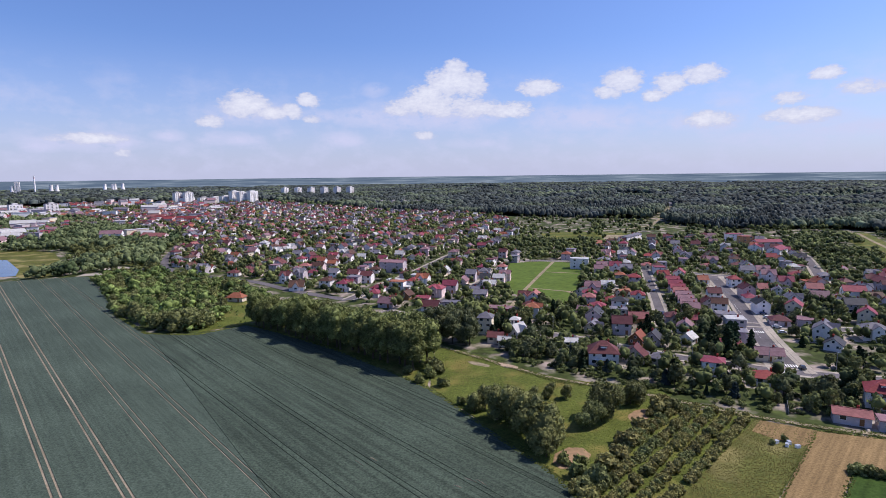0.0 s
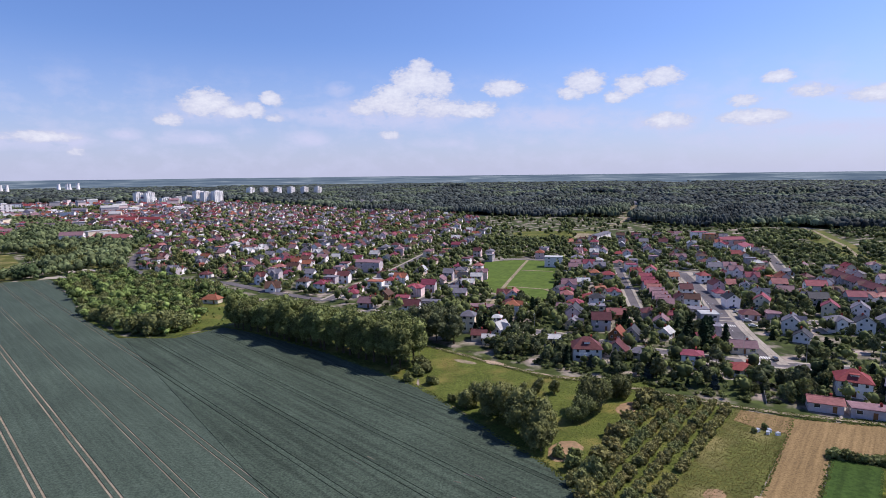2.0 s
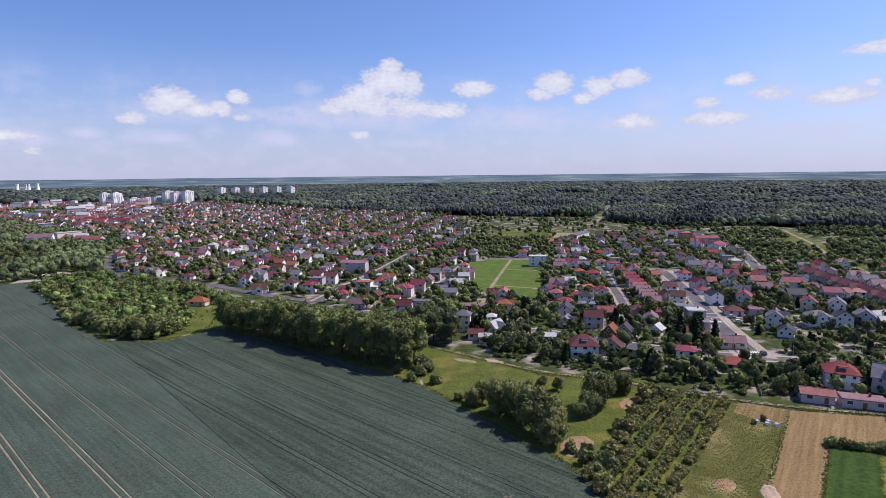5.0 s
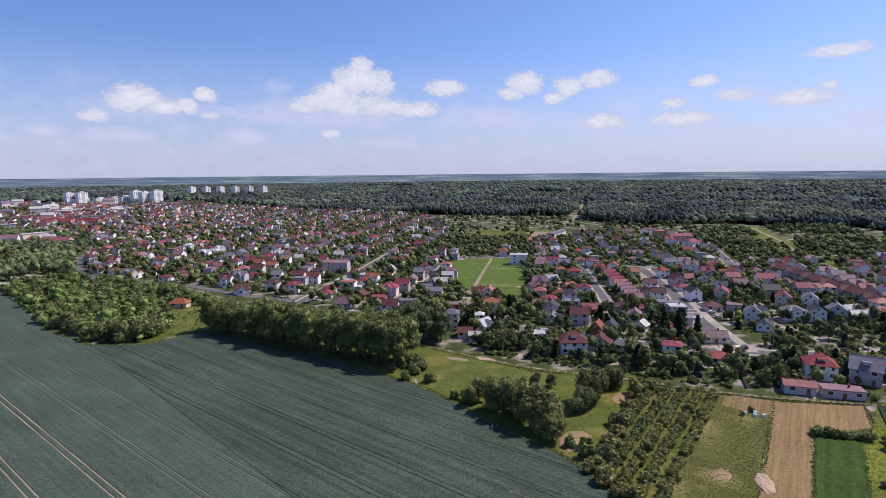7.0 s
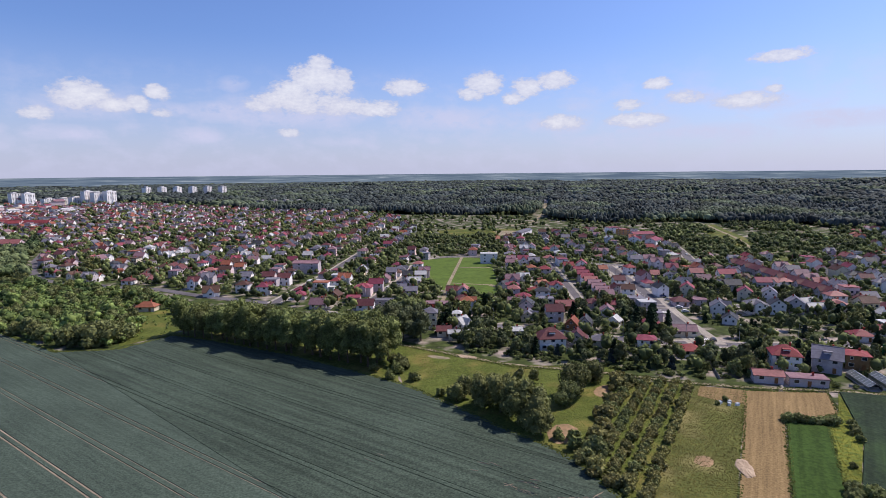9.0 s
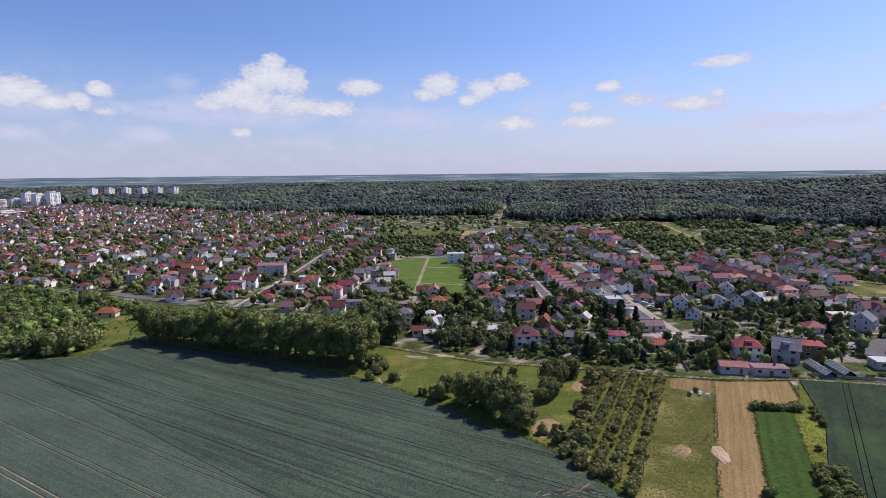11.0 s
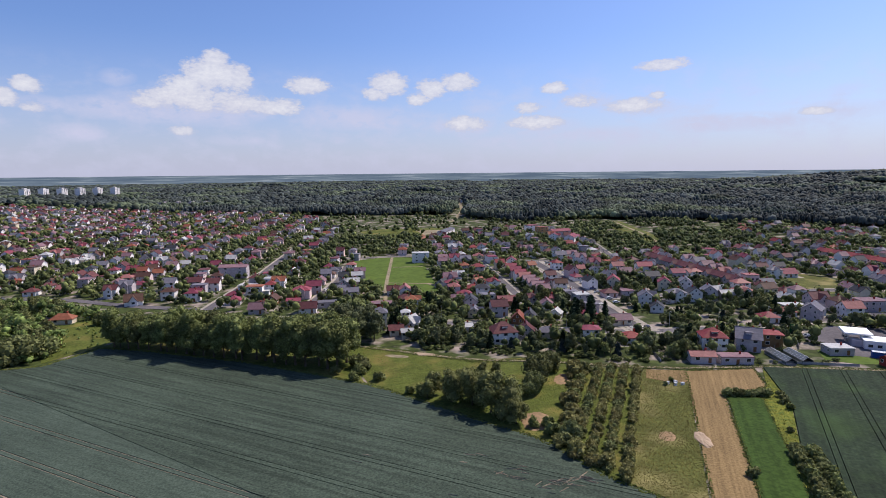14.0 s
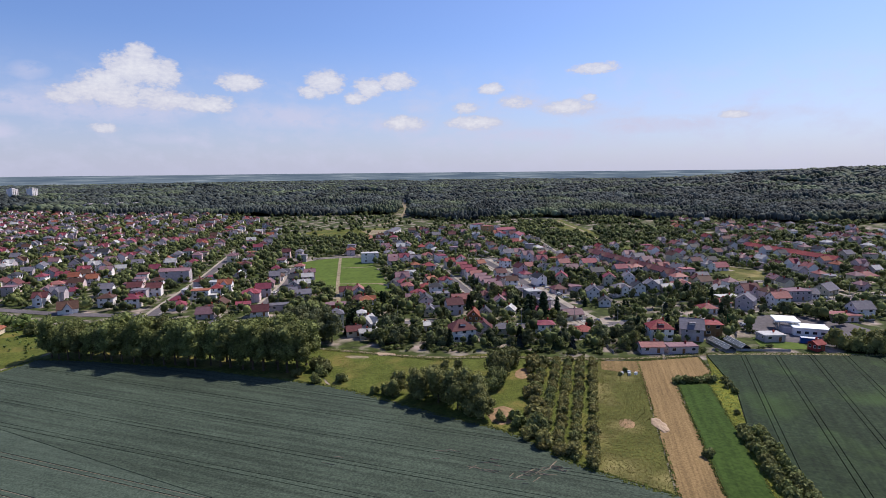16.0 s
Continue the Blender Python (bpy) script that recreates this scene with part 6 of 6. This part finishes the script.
def forest():
    """Crown beside crown over hill and plain, each an uneven dome; with glades and the cut of the road."""
    rng = np.random.default_rng(8)
    road = ROADS["forest_road"][0]
    for lo, hi, gap, (iv, jf), name in ((560, 1250, lambda r: 7.0, ICO2, "forest_trees"), (1250, 4890, lambda r: max(7.0, r / 122.0), ICO1, "forest_far_trees")):
        jf = np.array(jf)
        jf = jf[iv[jf].mean(1)[:, 2] > -0.2]
        xs, ys, ss = [], [], []
        r = float(lo)
        while r < hi:
            s = gap(r)
            n = int(radians(134) * r / s)
            a = np.radians(-51) + (np.arange(n) + rng.uniform(-0.45, 0.45, n)) * s / r
            q = r + rng.uniform(-0.5, 0.5, n) * s
            xs.append(q * np.sin(a)); ys.append(q * np.cos(a)); ss.append(np.full(n, s))
            r += s * 0.92
        x, y, s = np.concatenate(xs), np.concatenate(ys), np.concatenate(ss)
        ok = inside_many(x, y, FOREST)
        x, y, s = x[ok], y[ok], s[ok]
        keep = []
        for px, py in zip(x.tolist(), y.tolist()):
            far = math.hypot(px, py)
            wood = not near_line((px, py), road, 10)
            if wood and far > 1300:
                wood = noise.noise((px / 420, py / 900, 3.0)) > (-0.42 if far < 2600 or px < 0 else -0.2)
            if wood and far < 2300:
                wood = noise.noise((px / 90, py / 140, 9.0)) > -0.56
            keep.append(wood and not taken.clash(px, py, 4.0))
        keep = np.array(keep)
        x, y, s = x[keep], y[keep], s[keep]
        n, m = len(x), len(iv)
        z = np.array([terrain(a, b) + 3.0 * noise.noise((a / 60, b / 60, 1.0)) + 4.0 * noise.noise((a / 170, b / 170, 5.0)) for a, b in zip(x.tolist(), y.tolist())])
        wide = s * rng.choice([0.38, 0.55, 0.7, 0.95], n) * rng.uniform(0.85, 1.15, n)
        high = np.minimum(wide, 6.5) * rng.uniform(0.8, 1.3, n)
        spire = np.array([noise.noise((a / 140, b / 140, 21.0)) > 0.12 for a, b in zip(x.tolist(), y.tolist())])
        wide, high = np.where(spire, wide * 0.6, wide), np.where(spire, high * 1.25, high)
        base = (8.5 + rng.uniform(-2.5, 3.0, n)) * np.where(np.hypot(x, y) > 2900, 0.5, 1.0)
        if lo < 1000:
            high = rng.uniform(5.0, 8.0, n)
            base = high * 0.95
        v = iv[None] * rng.uniform(0.78, 1.16, (n, m, 1)) * np.stack([wide, wide, high], 1)[:, None]
        v += np.stack([x, y, z + base], 1)[:, None]
        f = (jf[None] + (np.arange(n) * m)[:, None, None]).reshape(-1, 3)
        gathered(name, v.reshape(-1, 3), f, np.zeros((0, 4), int), M_FOREST_HAZED, "dense dark green mixed forest, haze tinted into its colour", "forest", True)
        if lo < 1000:
            # leaf clumps over the nearer crowns
            near = np.hypot(x, y) < 1000
            V, F4, at = [], [], 0
            for a, b, c, w, h in zip(x[near], y[near], (z + base)[near], wide[near], high[near]):
                V.append(leaves(rng, np.array([a, b, c]), np.array([w, w, h]), 12, 1.1, 0.9, 1.0))
            V = np.concatenate(V)
            gathered("forest_leaf_clumps", V, np.zeros((0, 3), int), np.arange(len(V)).reshape(-1, 4), M_FOREST_HAZED, "leafy tops of the nearer forest trees, haze tinted into their colour", "forest")


forest()


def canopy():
    """The dark backing sheet under the forest's crowns, its colour tinted with distance haze."""
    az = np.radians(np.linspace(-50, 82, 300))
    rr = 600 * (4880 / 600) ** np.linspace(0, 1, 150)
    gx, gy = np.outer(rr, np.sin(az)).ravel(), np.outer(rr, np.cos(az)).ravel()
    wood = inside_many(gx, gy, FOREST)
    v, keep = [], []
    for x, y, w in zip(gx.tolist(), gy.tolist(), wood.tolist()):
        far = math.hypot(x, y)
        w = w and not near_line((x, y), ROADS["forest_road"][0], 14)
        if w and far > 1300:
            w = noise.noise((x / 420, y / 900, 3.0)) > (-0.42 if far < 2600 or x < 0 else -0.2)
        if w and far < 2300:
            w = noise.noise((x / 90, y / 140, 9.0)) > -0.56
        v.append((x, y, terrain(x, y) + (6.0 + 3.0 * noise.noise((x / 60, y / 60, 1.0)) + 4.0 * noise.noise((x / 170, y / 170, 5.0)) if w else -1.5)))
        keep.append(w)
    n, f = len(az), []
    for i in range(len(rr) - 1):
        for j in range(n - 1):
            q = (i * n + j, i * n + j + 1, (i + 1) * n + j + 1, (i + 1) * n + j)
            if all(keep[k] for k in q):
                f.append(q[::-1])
    tagged(new("forest_canopy", meshed("forest_canopy", v, f, M_CANOPY_HAZED)), "dark green forest backing, haze in its colour, stretching to the horizon", "forest", kind="stuff")


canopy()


# ---------------------------------------------------------------- filling station
def slab(name, x, y, z, w, d, h, turn, material, label="", parent=None):
    s = Solid()
    s.box(-w / 2, -d / 2, 0, w / 2, d / 2, h)
    return part(name, s.mesh(name, material), parent, pose(x, y, z, 0, 0, turn), label)


M_WHITE_SHEET = mat("white_sheet", (0.82, 0.82, 0.80), (0.76, 0.76, 0.74), 0.5, 0.5, big=0.05)
M_BLUE = mat("blue_paint", (0.03, 0.09, 0.30), (0.025, 0.075, 0.26), 1.0, 0.5)
M_CONCRETE = mat("concrete", (0.36, 0.35, 0.34), (0.28, 0.27, 0.265), 0.6, big=0.15)
plot("forecourt", [(197, 163), (206, 177), (236, 180), (262, 160), (250, 130), (228, 122), (207, 131), (197, 146)], 0.11, M_ASPHALT, "grey concrete forecourt of the filling station", "forecourt")
station = tagged(new("filling_station"), "white filling station shop with a flat roof", "filling station")
station.matrix_basis = pose(218.5, 147, 0.11, 0, 0, -48)
slab("wall", 0, 0, 0, 15, 9, 3.6, 0, WALLS["white"], parent=station)
slab("roof", 0, 0, 3.6, 15.8, 9.8, 0.45, 0, M_WHITE_SHEET, "white sheet roof", parent=station)
for k in range(4):
    part("window", WIN["wide"][2], station, pose(-5.4 + 3.4 * k, -4.505, 1.0))
part("door", DOOR, station, pose(6.4, -4.505, 0))
slab("annex", -9.6, 1.5, 0, 4.0, 5.5, 3.0, 0, WALLS["grey"], parent=station)
roofing = tagged(new("fuel_canopy"), "flat white canopy on posts over the pumps", "canopy")
roofing.matrix_basis = pose(217.5, 158, 0.11, 0, 0, -48)
slab("roof", 0, 0, 4.9, 11, 12, 0.7, 0, M_WHITE_SHEET, parent=roofing)
for sx in (-3.2, 3.2):
    for sy in (-3.6, 3.6):
        slab("post", sx, sy, 0, 0.35, 0.35, 4.9, 0, M_METAL, parent=roofing)
for sx in (-3.2, 3.2):
    pump = tagged(new("fuel_pump"), "grey fuel pump under the canopy", "fuel pump", "fuel pumps")
    pump.matrix_basis = roofing.matrix_basis @ pose(sx, 0, 0)
    slab("body", 0, 0, 0, 0.7, 1.1, 1.8, 0, M_METAL, parent=pump)
    slab("plinth", 0, 0, 0, 1.2, 3.0, 0.15, 0, M_PAVE, parent=pump)
box_ = tagged(new("container"), "blue steel container on the forecourt edge", "container")
box_.matrix_basis = pose(204, 139.5, 0.05, 0, 0, -52)
slab("body", 0, 0, 0, 7.0, 2.6, 2.5, 0, M_BLUE, parent=box_)
slab("roof", 0, 0, 2.5, 7.1, 2.7, 0.1, 0, M_METAL, parent=box_)
sign = tagged(new("price_pylon"), "tall green sign pylon by the street", "sign")
sign.matrix_basis = pose(199, 176, 0, 0, 0, -30)
slab("post", 0, 0, 0, 0.3, 0.3, 6.5, 0, M_METAL, parent=sign)
slab("panel", 0, 0, 2.2, 1.6, 0.4, 4.3, 0, mat("green_panel", (0.05, 0.16, 0.06), (0.04, 0.13, 0.05), 1.0, 0.5), parent=sign)
plot("station_lawn", [(190, 158), (197, 150), (203, 143), (196, 135), (188, 138), (180, 148)], 0.09, M_LAWN, "strip of grass beside the filling station", "grass")


# greenhouses behind the brown house
def greenhouse(x, y, w, d, turn):
    g = tagged(new("greenhouse"), "old glass greenhouse with a pitched roof", "greenhouse", "greenhouses")
    g.matrix_basis = pose(x, y, 0.05, 0, 0, turn)
    s = Solid()
    s.box(-w / 2, -d / 2, 0, w / 2, d / 2, 0.5)
    part("base", s.mesh("base", M_CONCRETE), g)
    glass = mat("greenhouse_glass", (0.16, 0.17, 0.165), (0.11, 0.12, 0.115), 0.8, 0.25, spec=0.5)
    for sy in (-1, 1):
        n = int(w / 2)
        for k in range(n):
            x0, x1 = -w / 2 + w * k / n + 0.05, -w / 2 + w * (k + 1) / n - 0.05
            s = Solid()
            q = [(x0, sy * d / 2, 1.6), (x1, sy * d / 2, 1.6), (x1, 0, 3.0), (x0, 0, 3.0)]
            s.face(q if sy < 0 else q[::-1])
            s.face([(a, b, c - 0.05) for a, b, c in (q[::-1] if sy < 0 else q)])
            part("pane", s.mesh("pane", glass), g)
        s = Solid()
        s.box(-w / 2, sy * d / 2 - 0.04, 0.5, w / 2, sy * d / 2 + 0.04, 1.6)
        part("side", s.mesh("side", glass), g)
    s = Solid()
    s.box(-w / 2, -0.07, 2.98, w / 2, 0.07, 3.12)
    for k in range(int(w / 2) + 1):
        for sy in (-1, 1):
            xx = -w / 2 + 2 * k
            s.face([(xx - 0.04, sy * d / 2, 1.63), (xx + 0.04, sy * d / 2, 1.63), (xx + 0.04, 0, 3.04), (xx - 0.04, 0, 3.04)])
    part("frame", s.mesh("frame", M_FRAME), g)


greenhouse(164, 157, 16, 4.5, 65)
greenhouse(171, 154, 14, 4.5, 65)


# ---------------------------------------------------------------- cars, lamps, fences
def car_kind(name, paint, label):
    top = new(name)
    tagged(top, label, "car")
    side = [(-2.1, 0.35), (2.1, 0.35), (2.15, 0.75), (1.2, 0.92), (0.6, 1.42), (-1.2, 1.45), (-1.95, 0.95), (-2.15, 0.8)]
    s = Solid()
    n = len(side)
    for sy, inset in ((-0.86, 0), (0.86, 0)):
        s.v += [(a, sy * (0.86 if b > 1.2 else 1.0), b) for a, b in side]
    s.f = [tuple(range(n - 1, -1, -1)), tuple(range(n, 2 * n))] + [(k, (k + 1) % n, n + (k + 1) % n, n + k) for k in range(n)]
    s.f = [f[::-1] for f in s.f]
    s.i = [0] * len(s.f)
    part("body", s.mesh("body", paint), top)
    for nm, q in (("windscreen", [(1.22, -0.7, 0.96), (1.22, 0.7, 0.96), (0.66, 0.62, 1.40), (0.66, -0.62, 1.40)]), ("rear_window", [(-1.93, 0.7, 1.0), (-1.93, -0.7, 1.0), (-1.28, -0.62, 1.44), (-1.28, 0.62, 1.44)])):
        g = Solid()
        g.face([(a + (0.03 if a > 0 else -0.03), b, c + 0.02) for a, b, c in q])
        part(nm, g.mesh(nm, M_GLASS), top)
    for sy in (-1, 1):
        g = Solid()
        g.box(-1.2, sy * 0.80 - 0.02, 0.98, 0.7, sy * 0.80 + 0.02, 1.34)
        part("side_window", g.mesh("side_window", M_GLASS), top)
        for sx in (-1.35, 1.35):
            g = Solid()
            m = 12
            for yy in (sy * 0.70, sy * 0.90):
                g.v += [(sx + 0.32 * math.cos(2 * math.pi * k / m), yy, 0.32 + 0.32 * math.sin(2 * math.pi * k / m)) for k in range(m)]
            g.f = [tuple(range(m)), tuple(range(2 * m - 1, m - 1, -1))] + [(k, m + k, m + (k + 1) % m, (k + 1) % m) for k in range(m)]
            g.i = [0] * len(g.f)
            part("wheel", g.mesh("wheel", M_TYRE), top)
    return [top, False]


CARS = [car_kind("car", mat(n + "_car_paint", c, tuple(v * 0.92 for v in c), 2.0, 0.25, spec=0.6, big=0.02), "parked %s hatchback car on the street" % n)
        for n, c in (("white", (0.7, 0.7, 0.7)), ("silver", (0.4, 0.41, 0.42)), ("black", (0.03, 0.03, 0.035)), ("red", (0.35, 0.03, 0.03)), ("blue", (0.04, 0.08, 0.2)))]


def park(k, x, y, turn, z=0.27):
    m = pose(x, y, terrain(x, y) + z, 0, 0, turn)
    kind = CARS[k % 5]
    if kind[1]:
        ob = copy_thing(kind[0], m)
    else:
        ob, kind[1] = kind[0], True
    ob.matrix_basis = m
    tagged(ob, group="parked cars")


rd = random.Random(31)
for k in range(16):
    p = Vector((172, 268)).lerp(Vector((224, 420)), (k + rd.uniform(0, 0.5)) / 16)
    park(rd.randrange(5), p.x + 0.6, p.y, TURN_TOWN + rd.uniform(-4, 4))
for x, y, t in ((149, 218, 70), (165, 206, -14), (200, 197, -10), (122, 223, -36), (196, 300, 70), (228, 270, -18), (212, 137, 20), (230, 160, 40), (224, 166, 40), (206, 172, -20), (250, 189, -8), (305, 180, -8), (130, 310, 70), (150, 372, 70), (160, 405, 70), (300, 420, 58), (320, 455, 58), (-20, 452, 70), (-40, 400, 70), (20, 385, 60), (290, 205, 70), (294, 204, 70), (298, 203, 70), (286, 200, 10)):
    park(rd.randrange(5), x, y, t)


def lamp_kind():
    top = tagged(new("street_lamp"), "tall grey street lamp with a curved arm", "street lamp", "street lamps")
    s = Solid()
    s.box(-0.09, -0.09, 0, 0.09, 0.09, 5.0)
    s.box(-0.06, -0.06, 5.0, 0.06, 0.06, 8.6)
    part("pole", s.mesh("pole", M_METAL), top)
    s = Solid()
    s.box(-0.04, -0.04, 8.5, 1.6, 0.04, 8.6)
    part("arm", s.mesh("arm", M_METAL), top)
    s = Solid()
    s.box(1.4, -0.14, 8.42, 2.1, 0.14, 8.56)
    part("head", s.mesh("head", M_METAL), top)
    return top


LAMP = lamp_kind()
LAMP.matrix_basis = pose(140, 226, 0.1, 0, 0, -20)
for k in range(9):
    p = Vector((152, 266)).lerp(Vector((211, 428)), k / 8)
    copy_thing(LAMP, pose(p.x, p.y, 0.1, 0, 0, -20))
for x, y in ((60, 278), (85, 256), (112, 236), (160, 214), (186, 206), (214, 199), (240, 195), (270, 190), (300, 184), (330, 179)):
    copy_thing(LAMP, pose(x, y, 0.1, 0, 0, -120))


def fence(pts, height, material, label, gap=2.5):
    """A panel fence along a line: posts and boards."""
    a0, b0 = Vector(pts[0]), Vector(pts[-1])
    top = tagged(new("fence"), label, "fence", "garden fences")
    top.matrix_basis = pose(a0.x, a0.y, 0, 0, 0, math.degrees(math.atan2(b0.y - a0.y, b0.x - a0.x)))
    length = (b0 - a0).length
    n = max(1, int(length / gap))
    post, board = Solid(), Solid()
    post.box(-0.07, -0.07, 0, 0.07, 0.07, height + 0.1)
    board.box(0.08, -0.03, 0.08, length / n - 0.08, 0.03, height)
    pm, bm_ = post.mesh("post", M_CONCRETE), board.mesh("panel", material)
    for k in range(n + 1):
        part("post", pm, top, pose(length * k / n, 0, 0))
        if k < n:
            part("panel", bm_, top, pose(length * k / n, 0, 0))


for p, q, h, m, l in (
                      ((156, 156), (184, 137), 1.1, M_CONCRETE, "grey panel fence behind the gardens"), 
                      ((116, 176), (130, 200), 1.3, M_CONCRETE, "grey garden fence between plots"), ((184, 162), (204, 178), 1.8, M_CONCRETE, "grey wall beside the filling station"), ((176, 168), (196, 184), 1.5, M_WOODEN, "brown garden fence between plots")):
    fence((p, q), h, m, l)

# hives and crates in the grass strip
for x, y, t in ((99.5, 156.5, 20), (101.5, 154.5, 50), (103, 156, 80), (104, 153.5, 10)):
    c = tagged(new("crate"), "small pale crate standing in the grass", "crate", "crates in the grass")
    c.matrix_basis = pose(x, y, 0.14, 0, 0, t)
    slab("body", 0, 0, 0, 1.3, 0.9, 0.8, 0, M_WHITE_SHEET, parent=c)
    slab("lid", 0, 0, 0.8, 1.4, 1.0, 0.12, 0, M_METAL, parent=c)
house(522, 1212, 16, 12, 2, "hip", "grey", "white", 10, name="house", label="white house at the end of the forest road", detail=1)


# ---------------------------------------------------------------- tufts of grass and weeds
def tufts(name, poly, count, size, material, label, seed, z, edge=0.0):
    """Low clumps of blades over a plot, as one mass."""
    rng = np.random.default_rng(seed)
    xs, ys = [p[0] for p in poly], [p[1] for p in poly]
    pts = np.stack([rng.uniform(min(xs), max(xs), count * (60 if edge else 3)), rng.uniform(min(ys), max(ys), count * (60 if edge else 3))], 1)
    pts = np.array([p for p in pts.tolist() if (near_line(p, poly, edge) if edge else inside(p, poly))][:count])
    n = len(pts)
    a = rng.uniform(0, 6.283, (n, 1))
    s = size * rng.uniform(0.4, 1.3, (n, 1))
    d = np.concatenate([np.cos(a), np.sin(a), np.zeros((n, 1))], 1)
    e = np.concatenate([-np.sin(a), np.cos(a), np.zeros((n, 1))], 1)
    c = np.concatenate([pts, np.full((n, 1), z)], 1)
    up = np.array([[0, 0, 1.0]]) * s * 0.5
    v = np.stack([c - d * s, c - e * s * 0.6, c + d * s, c + e * s * 0.6, c + up + e * s * 0.2], 1).reshape(-1, 3)
    f = [t for k in range(n) for t in ((5 * k, 5 * k + 1, 5 * k + 4), (5 * k + 1, 5 * k + 2, 5 * k + 4), (5 * k + 2, 5 * k + 3, 5 * k + 4), (5 * k + 3, 5 * k, 5 * k + 4))]
    tagged(new(name, meshed(name, v.tolist(), f, material)), label, "grass", kind="stuff")


def tuft_mat(name, c):
    return mat(name, c, tuple(v * 0.6 for v in c), 0.4, 0.8, island=0.22, big=0.2, translucent=0.2)


tufts("grass_tufts", MEADOW, 14000, 0.24, tuft_mat("meadow_tufts", (0.15, 0.18, 0.04)), "uneven tufts of meadow grass", 1, 0.10)
tufts("grass_tufts", GRASS, 14000, 0.22, tuft_mat("dry_tufts", (0.17, 0.15, 0.05)), "uneven tufts of dry grass", 2, 0.14)
tufts("grass_tufts", ORCHARD, 8000, 0.25, tuft_mat("orchard_tufts", (0.15, 0.18, 0.045)), "grass growing between the fruit bushes", 3, 0.12)
tufts("flowering_weeds", WEEDS, 7000, 0.32, tuft_mat("yellow_flowers", (0.20, 0.205, 0.04)), "yellow flowering weeds", 4, 0.25)
border = tuft_mat("edge_grass", (0.12, 0.14, 0.035))
tufts("edge_grass", STRAW + STRAW[:1], 1500, 0.38, border, "ragged grass along the edge of the strip", 11, 0.12, 0.7)
tufts("edge_grass", GREEN + GREEN[:1], 1200, 0.38, border, "ragged grass along the edge of the strip", 12, 0.3, 0.6)
tufts("edge_grass", FIELD[4:19], 3500, 0.5, border, "ragged grass along the edge of the cereal", 13, 0.3, 1.1)
tufts("edge_grass", TRACK, 5000, 0.4, border, "grass along the dirt track", 14, 0.3, 1.9)
